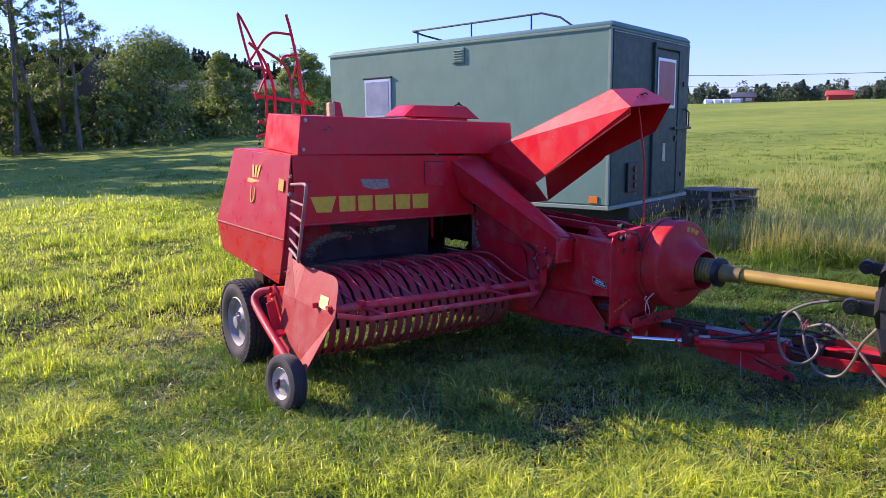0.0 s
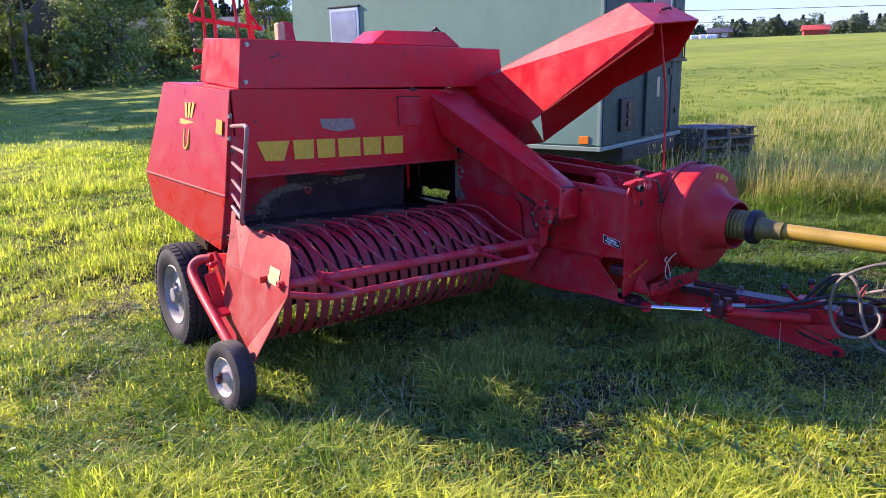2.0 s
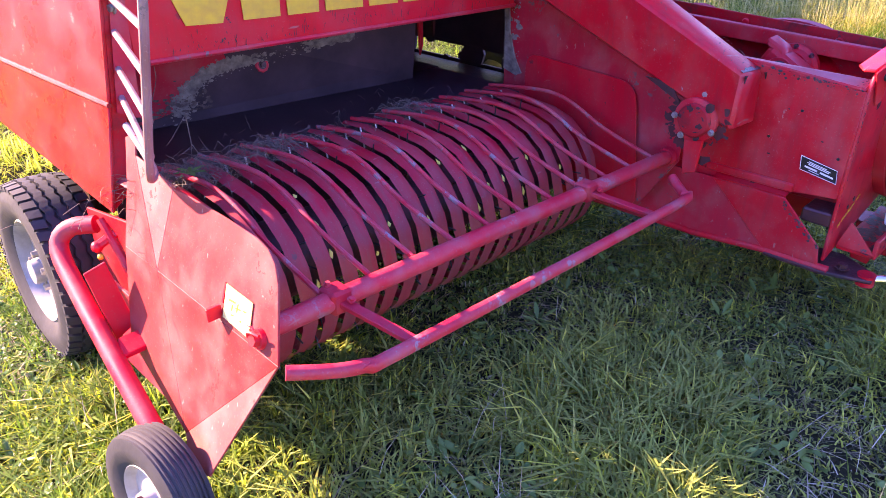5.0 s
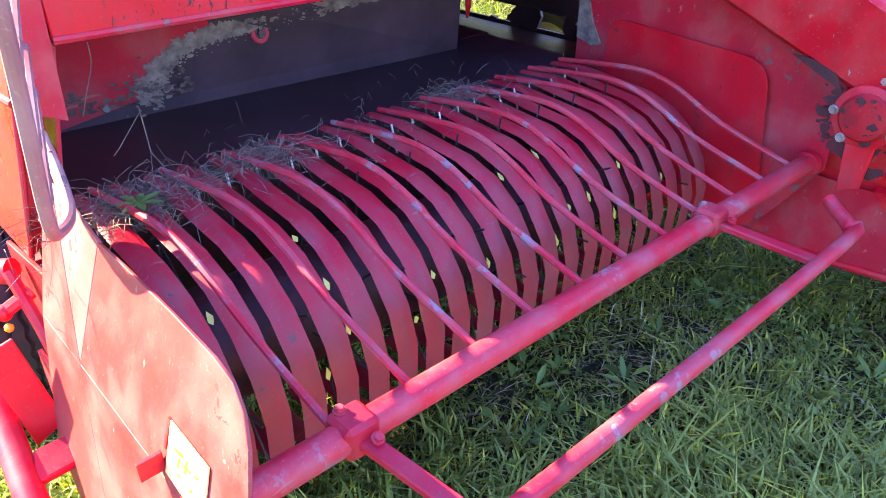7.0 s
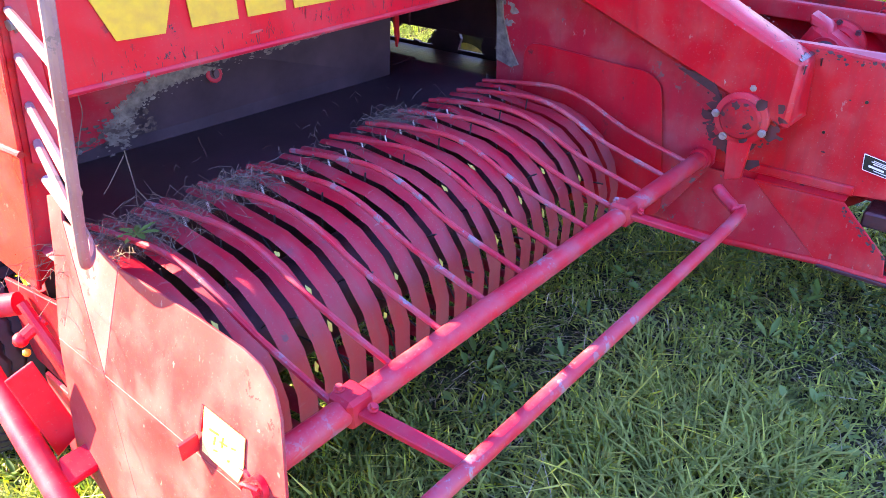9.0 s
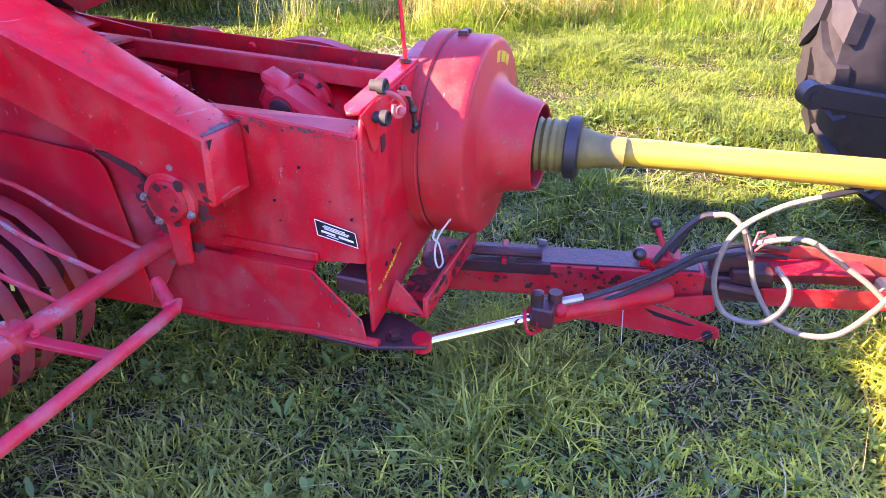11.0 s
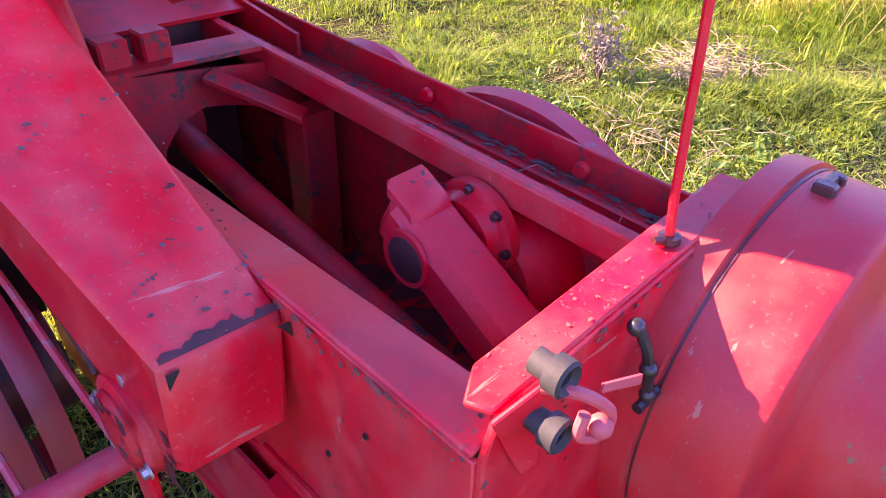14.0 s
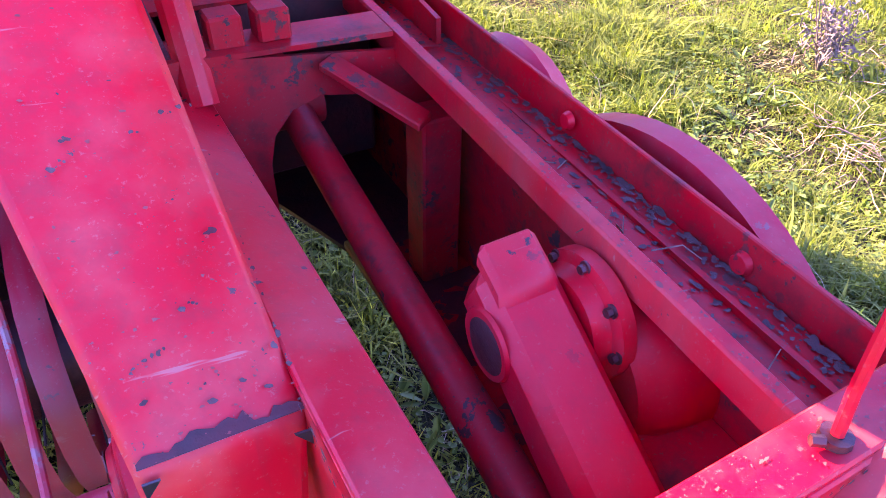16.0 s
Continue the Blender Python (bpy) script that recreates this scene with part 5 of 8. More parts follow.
flecks("grease_clot", 160, quad_spot(along(0.0, 0.0665, -0.06), along(0.80, 0.0665, -0.06), along(0.80, 0.0665, 0.058), along(0.0, 0.0665, 0.058), 1.0, 0.6), 0.010, GREASE_SHADE, drawbar, 63)
P("side_fin", plate([along(0.28, 0.112, -0.035), along(0.62, 0.112, -0.03), along(0.88, 0.112, -0.125), along(0.885, 0.112, -0.165), along(0.82, 0.112, -0.182), along(0.24, 0.112, -0.095)], 0.010, 0.003), RED_WORN, None, "long red stand plate with a hole")
P("fin_link", plate([along(0.62, 0.10, -0.03), along(0.84, 0.10, 0.0), along(0.86, 0.10, -0.06), along(0.80, 0.10, -0.09)], 0.012, 0.003), RED_WORN)
# Slot and eye are black pieces standing for their shaded openings.
P("fin_slot", plate([along(0.62, 0.119, -0.055), along(0.80, 0.119, -0.115), along(0.78, 0.119, -0.118), along(0.66, 0.119, -0.085)], 0.002), BLACK)
P("fin_eye", lathe([(0, 0.020), (0.004, 0.018)], along(0.845, 0.117, -0.152), (-N.x, -N.y, 0), 16), BLACK)
cyl0, cyl1, cyl2 = Vector((1.93, -0.915, 0.262)), Vector((2.165, -1.175, 0.252)), Vector((2.50, -1.56, 0.225))
P("piston_rod", tube([cyl0, cyl1], 0.017, 16), CHROME, None, "bright chromed piston rod")
P("hydraulic_cylinder", lathe([(0, 0.036), (0.05, 0.040), (0.055, 0.032), ((cyl2 - cyl1).length, 0.032)], cyl1, cyl2 - cyl1, 20), RED_WORN, None, "red hydraulic cylinder")
valve = P("valve_block", join(box(2.14, 2.23, -1.245, -1.175, 0.235, 0.305, 0.006), lathe([(0, 0.02), (0.05, 0.02), (0.055, 0.012)], (2.165, -1.19, 0.30), (0, 0, 1), 10), lathe([(0, 0.024), (0.04, 0.022)], (2.215, -1.235, 0.29), (0, 0, 1), 10)), GREASE_SHADE)
P("valve_knob", ball((2.20, -1.255, 0.275), 0.024), RED, valve)
P("valve_handle", tube([(2.13, -1.16, 0.30), (2.10, -1.17, 0.28), (2.10, -1.185, 0.24), (2.15, -1.21, 0.225)], 0.006, 6, 4), RED, valve)
for k, dz in enumerate((0.0, -0.03)):
    h = P("hydraulic_hose", tube([(2.215 + 0.02 * k, -1.235 - 0.02 * k, 0.285 + dz), (2.31 + 0.01 * k, -1.36 - 0.01 * k, 0.292 + 1.1 * dz), (2.44 + 0.02 * k, -1.52, 0.325 + 1.2 * dz), (2.54 + 0.03 * k, -1.64, 0.365 + 1.4 * dz), (2.64 + 0.02 * k, -1.78, 0.370 + 1.6 * dz), (2.72, -1.92, 0.33 + dz)], 0.0095, 8, 5), RUBBER_DARK, None, "black rubber hydraulic hose")
    P("hose_ferrule", tube([(2.225 + 0.02 * k, -1.245 - 0.02 * k, 0.286 + dz), (2.27 + 0.02 * k, -1.31 - 0.01 * k, 0.29 + dz)], 0.015, 8), STEEL, h)
P("black_hose", tube([(2.60, -1.55, 0.32), (2.63, -1.60, 0.42), (2.66, -1.66, 0.455), (2.665, -1.70, 0.45)], 0.011, 8, 5), RUBBER_DARK)
for pts in ([(2.66, -2.5, 0.80), (2.62, -2.158, 0.676), (2.58, -2.05, 0.639), (2.54, -1.941, 0.614), (2.50, -1.833, 0.58), (2.46, -1.735, 0.514), (2.44, -1.696, 0.428), (2.44, -1.694, 0.311), (2.44, -1.743, 0.216), (2.43, -1.843, 0.209), (2.46, -1.905, 0.254), (2.50, -1.917, 0.312), (2.54, -1.869, 0.357)],
            [(2.60, -1.658, 0.48), (2.584, -1.709, 0.492), (2.568, -1.762, 0.449), (2.552, -1.794, 0.364), (2.536, -1.818, 0.284), (2.52, -1.871, 0.201), (2.504, -1.92, 0.163), (2.488, -2.01, 0.158), (2.472, -2.086, 0.199), (2.456, -2.152, 0.312), (2.44, -2.205, 0.435), (2.45, -2.40, 0.70)],
            [(2.58, -1.797, 0.409), (2.564, -1.886, 0.449), (2.548, -1.961, 0.456), (2.532, -2.064, 0.396), (2.516, -2.149, 0.343), (2.50, -2.253, 0.244), (2.49, -2.36, 0.15)]):
    wh = P("white_hose", tube(pts, 0.0092, 8, 7), HOSE, None, "looped grimy white air hose")
    P("hose_tape", tube(pts[2:4], 0.0102, 8), RUBBER_DARK, wh)
P("black_hose", tube([(2.55, -1.50, 0.30), (2.575, -1.56, 0.40), (2.595, -1.62, 0.466), (2.60, -1.658, 0.48)], 0.011, 8, 5), RUBBER_DARK)
P("cable_ties", join(tube([(2.54, -1.79, 0.42), (2.57, -1.80, 0.455), (2.55, -1.815, 0.47)], 0.004, 5), tube([(2.55, -1.80, 0.40), (2.53, -1.82, 0.44)], 0.004, 5)), RIBBON)
for q0, q1 in (((2.57, -1.55, 0.30), (2.663, -1.482, 0.386)), ((2.50, -1.50, 0.30), (2.404, -1.457, 0.404))):
    lv = P("valve_lever", tube([q0, q1], 0.010, 8), RED)
    P("lever_ball", ball(q1, 0.022), BLACK, lv, "shiny black ball grip")
P("lever_bracket", bar(0.60, 0.74, -0.05, 0.05, 0.062, 0.10, 0.006), RED_WORN)
P("coupling_lump", join(bar(0.84, 0.98, -0.06, 0.03, 0.045, 0.115, 0.01), bar(0.90, 1.04, -0.02, 0.06, 0.03, 0.075, 0.008), tube([along(0.95, -0.04, 0.10), along(1.05, -0.03, 0.16)], 0.018, 8), tube([along(0.86, 0.07, 0.02), along(1.0, 0.075, 0.0)], 0.016, 8)), GREASE_SHADE)
P("thin_wire", tube([along(0.55, 0.12, -0.02), along(0.56, 0.13, -0.21)], 0.002, 5), ROPE)

# pickup: strips, shaft, tines
def strip(x):
    """One curved stripper band."""
    dz = -0.030 * (x - 1.6)
    prof = [(0.62, 0.690), (0.50, 0.702), (0.38, 0.690)]
    for k in range(11):
        a = radians(82 - k * 19)
        prof.append((0.305 - 0.268 * math.cos(a), 0.415 + 0.268 * math.sin(a)))
    prof.append((0.34, 0.16))
    bm = bmesh.new()
    w = 0.0258
    rows = []
    for i, (y, z) in enumerate(prof):
        ww = w * (0.55 if i == 0 else 0.85 if i == 1 else 1)
        rows.append([bm.verts.new((x - ww, y, z + dz - 0.003)), bm.verts.new((x - ww * 0.4, y, z + dz + 0.004)), bm.verts.new((x + ww * 0.4, y, z + dz + 0.004)), bm.verts.new((x + ww, y, z + dz - 0.003))])
    for a, b in zip(rows, rows[1:]):
        for k in range(3):
            bm.faces.new((a[k], a[k + 1], b[k + 1], b[k]))
    return bm


pickup = P("pickup_drum", lathe([(0.0, 0.05), (1.68, 0.05)], (0.06, 0.305, 0.455), (1, 0, -0.03), 20), GREASE_SHADE, None, "dark shaft inside the pickup")
# Dark cylinder added to stand in for the shade inside the pickup.
P("dark_reel_fill", lathe([(0.0, 0.125), (1.66, 0.125)], (0.065, 0.330, 0.470), (1, 0, -0.03), 24), GREASE_SHADE, pickup)
for i in range(22):
    P("stripper_band", strip(0.075 + i * 0.0745), RED_BAND, pickup, "curved crop-rubbed red stripper band, duller along the front")
rng = random.Random(4)
for i in range(21):
    x = 0.112 + i * 0.0745
    for a in ((0.35 + 0.9 * (i % 2)), 2.2 + 0.5 * (i % 3), 4.0 + 0.3 * (i % 2)):
        y0, z0 = 0.305 + 0.05 * math.cos(a), 0.45 + 0.05 * math.sin(a)
        y1, z1 = 0.305 + 0.285 * math.cos(a + 0.25), 0.445 + 0.285 * math.sin(a + 0.25)
        P("spring_tine", tube([(x, y0, z0), (x, (y0 + y1) / 2 + 0.02, (z0 + z1) / 2), (x, y1, z1)], 0.0026, 5), IRON, pickup)
for i in range(21):
    x = 0.112 + i * 0.0745
    P("tine_tip", tube([(x, 0.455 + 0.012 * (i % 3), 0.66), (x + 0.002, 0.475 + 0.012 * (i % 3), 0.728 - 0.030 * (x - 0.9) + 0.006 * (i % 2))], 0.0032, 6), STEEL, pickup, "thin grey tine tip between the bands")
press = P("crop_press_bar", tube([(0.0, -0.185, 0.620), (1.80, -0.180, 0.552)], 0.026, 16), BAR_RUBBED, None, "red crop press tube across the pickup")
P("bar_end_ring", lathe([(0, 0.034), (0.02, 0.036), (0.03, 0.028)], (1.765, -0.180, 0.554), (1, 0, -0.03), 20), RED_DULL, press)
for i in range(11):
    x = 0.212 + i * 0.1475
    dz = -0.030 * (x - 0.36)
    P("press_rod", tube([(x, -0.182, 0.608 + dz), (x - 0.005, 0.04, 0.672 + dz), (x - 0.012, 0.19, 0.742 + dz), (x - 0.02, 0.30, 0.768 + dz), (x - 0.03, 0.44, 0.760 + dz), (x - 0.04, 0.60, 0.742 + dz)], 0.0075, 8, 3), BAR_RUBBED, press)
loop = P("guard_loop", tube([(-0.02, -0.350, 0.622), (0.04, -0.385, 0.611), (0.09, -0.407, 0.602), (0.15, -0.420, 0.594), (0.24, -0.425, 0.588), (1.40, -0.425, 0.552), (1.50, -0.400, 0.553), (1.535, -0.36, 0.562), (1.555, -0.325, 0.578)], 0.0165, 12, 4), BAR_RUBBED, None, "bent red guard tube")
for xx, xb in ((0.235, 0.40), (1.255, 1.40)):
    zz = 0.612 - 0.034 * (xx - 0.2)
    c = P("clamp", hull8([(xx - 0.030, -0.213, zz - 0.028), (xx + 0.035, -0.215, zz - 0.032), (xx + 0.035, -0.150, zz - 0.032), (xx - 0.035, -0.150, zz - 0.03)], [(xx - 0.03, -0.212, zz + 0.034), (xx + 0.03, -0.212, zz + 0.032), (xx + 0.03, -0.152, zz + 0.032), (xx - 0.03, -0.152, zz + 0.034)], 0.008), RED_DULL, press)
    P("clamp_bolt", bolt((xx - 0.01, -0.165, zz + 0.034), (0, 0, 1), 0.007, 0.007), BAR_RUBBED, c)
    P("clamp_bolt", bolt((xx + 0.01, -0.228, zz + 0.012), (0, -0.5, 1), 0.007, 0.007), BAR_RUBBED, c)
    P("loop_strut", hull8([(xx - 0.015, -0.20, zz - 0.008), (xx + 0.015, -0.20, zz - 0.008), (xx + 0.015, -0.20, zz + 0.008), (xx - 0.015, -0.20, zz + 0.008)], [(xx + 0.02, -0.425, zz - 0.030), (xx + 0.05, -0.425, zz - 0.030), (xx + 0.05, -0.425, zz - 0.014), (xx + 0.02, -0.425, zz - 0.014)], 0.003), RED_DULL, c)
# outer pickup plate, caster and wheels
FOLD, LOW, SILL = (-0.004, 0.25, 0.612), (-0.005, -0.300, 0.603), (-0.095, 0.048, 0.254)
outer_plate = P("pickup_end_plate", plate([FOLD, (0.074, 0.239, 0.819), (0.075, 0.131, 0.822), (0.075, -0.02, 0.822), (0.074, -0.137, 0.818), (0.072, -0.185, 0.809), (0.064, -0.22, 0.789), (0.051, -0.245, 0.754), (0.018, -0.278, 0.669), LOW], 0.006, 0.001), RED_FADED, None, "sun-bleached red pickup end plate, folded, with a pale yellow sticker")
# Paler paint shows this facet catching more sun than the plate.
P("plate_corner_fold", plate([FOLD, (0.080, 0.455, 0.846), (0.079, 0.353, 0.836), (0.074, 0.239, 0.822)], 0.0055, 0.001), RED_SUNLIT_FOLD, outer_plate, "paler three-cornered fold of the end plate")
P("plate_back", plate([FOLD, (-0.004, 0.44, 0.612), (0.050, 0.480, 0.765), (0.088, 0.520, 0.880), (0.096, 0.470, 0.895), (0.080, 0.455, 0.848)], 0.006, 0.001), RED_FADED, outer_plate)
P("plate_lower", plate([FOLD, LOW, SILL], 0.006, 0.001), RED_FADED, outer_plate)
P("plate_lower_back", plate([FOLD, SILL, (-0.078, 0.22, 0.30), (-0.060, 0.40, 0.35), (-0.004, 0.44, 0.612)], 0.006, 0.001), RED_FADED, outer_plate)
P("plate_foot", plate([LOW, SILL, (-0.115, 0.02, 0.19), (-0.125, -0.12, 0.245)], 0.006, 0.001), RED_SUNLIT_FOLD, outer_plate)
# Brackets broadened to keep sun off the ground behind the end plate.
P("caster_leg", plate([(-0.012, 0.36, 0.44), (-0.012, 0.60, 0.44), (-0.012, 0.64, 0.13), (-0.012, 0.36, 0.13)], 0.010, 0.002), RED_DULL)
P("caster_mount", plate([(0.03, 0.47, 0.66), (0.03, 0.80, 0.60), (0.03, 0.82, 0.36), (0.03, 0.42, 0.34)], 0.010, 0.002), RED_GRIMY)


def on_plate(y, z, off=0.005):
    """Point on the leaning upper part of the end plate, a little proud of it."""
    return (0.38 * (z - 0.612) - 0.004 - off, y, z + 0.3 * off)


sticker = P("sticker", plate([on_plate(-0.068, 0.694), on_plate(-0.178, 0.691), on_plate(-0.186, 0.640), on_plate(-0.178, 0.618), on_plate(-0.078, 0.622)], 0.002), STICKER, outer_plate, "pale yellow sticker with faint marks")
for y_, z_, dy, dz in ((-0.090, 0.668, 0.026, 0.004), (-0.105, 0.660, 0.004, 0.014), (-0.125, 0.668, 0.004, 0.018), (-0.120, 0.660, 0.020, 0.003), (-0.150, 0.664, 0.012, 0.003), (-0.108, 0.640, 0.010, 0.003), (-0.145, 0.640, 0.006, 0.004)):
    P("faint_mark", plate([on_plate(y_, z_, 0.0065), on_plate(y_ - dy, z_ + 0.002, 0.0065), on_plate(y_ - dy, z_ + 0.002 - dz, 0.0065), on_plate(y_, z_ - dz, 0.0065)], 0.0006), DECAL, sticker)
P("plate_tab", box(-0.036, 0.0, -0.066, -0.058, 0.615, 0.648, 0.001), RED_WORN, outer_plate)
P("tab_edge", plate([on_plate(-0.062, 0.650, 0.004), on_plate(-0.068, 0.650, 0.004), on_plate(-0.066, 0.694, 0.004), on_plate(-0.060, 0.694, 0.004)], 0.004), RED_WORN, outer_plate)
P("bar_nut", join(lathe([(0, 0.024), (0.010, 0.022)], (0.002, -0.225, 0.632), (-1, 0, 0.3), 18), lathe([(0.010, 0.015), (0.024, 0.015)], (0.002, -0.225, 0.632), (-1, 0, 0.3), 6), tube([(-0.012, -0.200, 0.625), (-0.020, -0.215, 0.655), (-0.012, -0.245, 0.655)], 0.004, 6, 3)), RED_WORN, outer_plate)
P("caster_tube", tube([(0.0, 0.66, 0.60), (-0.06, 0.72, 0.585), (-0.10, 0.72, 0.53), (-0.12, 0.55, 0.45), (-0.15, 0.22, 0.335), (-0.165, 0.04, 0.27)], 0.027, 12, 4), RED_DULL, None, "thick bent red caster tube")
P("caster_bracket", hull8([(-0.11, 0.36, 0.385), (-0.01, 0.36, 0.385), (-0.01, 0.30, 0.365), (-0.13, 0.30, 0.362)], [(-0.11, 0.36, 0.400), (-0.01, 0.36, 0.400), (-0.01, 0.30, 0.380), (-0.13, 0.30, 0.377)], 0.003), RED)
P("caster_post", plate([(-0.125, 0.455, 0.565), (-0.065, 0.455, 0.580), (-0.035, 0.42, 0.385), (-0.095, 0.42, 0.355)], 0.010, 0.002), RED)
P("pin_cap", ball((-0.058, 0.50, 0.575), 0.009, 8), DECAL)
P("pivot_pin", join(tube([(-0.05, 0.52, 0.60), (0.0, 0.52, 0.62)], 0.014, 8), ball((-0.055, 0.52, 0.597), 0.017, 8), tube([(-0.02, 0.55, 0.66), (-0.01, 0.44, 0.52), (-0.02, 0.40, 0.42)], 0.012, 8, 3)), RED_WORN)
P("axle", tube([(-0.02, 1.10, 0.31), (1.6, 1.3, 0.30)], 0.04, 12), GREASE_SHADE)
# Beam, apron and pan are added to hold back sunlight under the pickup.
P("sun_block_beam", box(0.15, 1.9, 1.15, 1.35, 0.40, 0.64, 0.01), GREASE_SHADE)
P("light_block_apron", plate([(0.05, 0.60, 0.68), (1.80, 0.60, 0.63), (1.80, 0.66, 0.30), (0.05, 0.66, 0.34)], 0.008), GREASE_SHADE)
P("under_pan", plate([(0.03, 0.62, 0.62), (1.80, 0.62, 0.60), (1.80, 0.95, 0.46), (0.03, 0.95, 0.47)], 0.01), RED_DULL)
sw_ax = Vector((-1, -0.12, 0.10)).normalized()
sw = P("gauge_wheel", tyre((-0.205, 0.005, 0.155), sw_ax, 0.180, 0.105, 0.098, 0, 0.004, "rib"), RUBBER, None, "small ribbed rubber gauge tyre")
P("gauge_rim", lathe([(-0.03, 0.10), (0.036, 0.102), (0.040, 0.098), (0.030, 0.088), (0.018, 0.080), (0.022, 0.035), (0.034, 0.030), (0.052, 0.028), (0.054, 0.012)], (-0.205, 0.005, 0.155), sw_ax, 36), RIM, sw, "dirty cream rim")
P("gauge_hub", join(lathe([(0.05, 0.016), (0.075, 0.016)], (-0.205, 0.005, 0.155), sw_ax, 6), tube([Vector((-0.205, 0.005, 0.155)) + sw_ax * 0.055 + Vector((0, -0.012, 0.03)), Vector((-0.205, 0.005, 0.155)) + sw_ax * 0.06 + Vector((0, 0.012, -0.03))], 0.010, 6)), GREASE_SHADE, sw)
bw_ax = Vector((-1, 0.0, 0.03)).normalized()
bw = P("transport_wheel", tyre((-0.02, 1.10, 0.298), bw_ax, 0.315, 0.20, 0.180, 30, 0.014, "bare"), RUBBER, None, "dusty treaded transport tyre")


def zigzag_rib(hub, axis, r, off, wide, amp, teeth, deep):
    """One endless tread rib with zigzag sides."""
    d = Vector(axis).normalized()
    u = d.orthogonal().normalized()
    v = d.cross(u)
    o = Vector(hub)
    bm = bmesh.new()
    rings = []
    for i in range(2 * teeth):
        an = math.pi * i / teeth
        z = off + (amp if i % 2 else -amp)
        way = u * math.cos(an) + v * math.sin(an)
        rings.append([bm.verts.new(o + d * (z + e) + way * q) for e, q in ((-wide / 2, r - deep), (-wide / 2, r), (wide / 2, r), (wide / 2, r - deep))])
    for i in range(2 * teeth):
        p_, q_ = rings[i], rings[(i + 1) % (2 * teeth)]
        for k in range(3):
            bm.faces.new((p_[k], p_[k + 1], q_[k + 1], q_[k]))
    return bm


def shoulder_block(hub, axis, r, a0, half, inner, outer, deep):
    d = Vector(axis).normalized()
    u = d.orthogonal().normalized()
    v = d.cross(u)
    o = Vector(hub)

    def at(an, along_, q):
        return o + d * along_ + (u * math.cos(an) + v * math.sin(an)) * q
    mid_a, drop = a0 + half * 0.5, 0.035 * r
    return hull8([at(a0 - half, inner, r - deep), at(a0 + half, inner, r - deep), at(mid_a + half, outer, r - deep - drop), at(mid_a - half, outer, r - deep - drop)],
                 [at(a0 - half, inner, r), at(a0 + half, inner, r), at(mid_a + half, outer, r - drop * 0.7), at(mid_a - half, outer, r - drop * 0.7)], 0)


for off in (-0.037, 0.0, 0.037):
    P("tread_rib", zigzag_rib((-0.02, 1.10, 0.298), bw_ax, 0.3155, off, 0.026, 0.004, 42, 0.013), RUBBER, bw, "", False)
for i in range(46):
    for sd_ in (-1, 1):
        P("tread_block", shoulder_block((-0.02, 1.10, 0.298), bw_ax, 0.314, 2 * math.pi * (i + 0.25 * sd_) / 46, math.pi / 46 * 0.72, 0.058 * sd_, 0.096 * sd_, 0.012), RUBBER, bw, "", False)
P("wheel_rim", lathe([(-0.06, 0.182), (0.075, 0.186), (0.080, 0.180), (0.060, 0.165), (0.035, 0.158), (0.030, 0.135), (0.040, 0.085), (0.055, 0.070), (0.060, 0.045), (0.09, 0.042), (0.093, 0.02)], (-0.02, 1.10, 0.298), bw_ax, 44), RIM_STEEL, bw, "worn grey steel rim")
for a in range(5):
    an = a * 2 * math.pi / 5 + 0.3
    P("wheel_nut", lathe([(0.045, 0.013), (0.075, 0.012)], (-0.02, 1.10 + 0.062 * math.cos(an), 0.298 + 0.062 * math.sin(an)), bw_ax, 6), STEEL, bw)
fw = P("far_wheel", tyre((2.75, 1.5, 0.298), (1, 0, 0), 0.315, 0.20, 0.180, 30, 0.012, "lug"), RUBBER)
P("far_rim", lathe([(0.0, 0.182), (0.03, 0.10), (0.06, 0.05)], (2.75, 1.5, 0.298), (1, 0, 0), 30), RIM_STEEL, fw)
P("far_axle", tube([(2.3, 1.45, 0.30), (2.75, 1.5, 0.298)], 0.04, 10), GREASE_SHADE)
# rack of bent tubes at the back
def rk(x, y, dy=0.0):
    """Point on the rack from its width and height on the plane behind the housing."""
    return (x, 1.9 + dy, y)


P("rack_arch", tube([rk(0.56, 1.32), rk(0.56, 1.86), rk(0.545, 2.25), rk(0.374, 2.633), rk(0.36, 2.60), rk(0.435, 2.28), rk(0.47, 2.24), rk(0.62, 2.265, 0.25), rk(0.745, 2.21, 0.3)], 0.011, 8, 3), RED, None, "bent red tube of the folded bale chute")
P("rack_arch", tube([rk(0.897, 1.32), rk(0.897, 1.85), rk(0.875, 2.2), rk(0.822, 2.52), rk(0.78, 2.685)], 0.013, 8, 3), RED, None, "bent red tube of the folded bale chute")
P("rack_hoop", tube([rk(0.435, 2.28), rk(0.52, 2.40), rk(0.58, 2.475), rk(0.66, 2.525), rk(0.818, 2.52)], 0.011, 8, 4), RED)
P("rack_runner", tube([rk(0.64, 1.85), rk(0.635, 2.05), rk(0.60, 2.20), rk(0.53, 2.34), rk(0.434, 2.434)], 0.013, 8, 4), RED)
P("rack_runner", tube([rk(0.802, 1.85), rk(0.80, 2.05), rk(0.775, 2.21), rk(0.70, 2.30), rk(0.547, 2.387)], 0.013, 8, 4), RED_FADED)
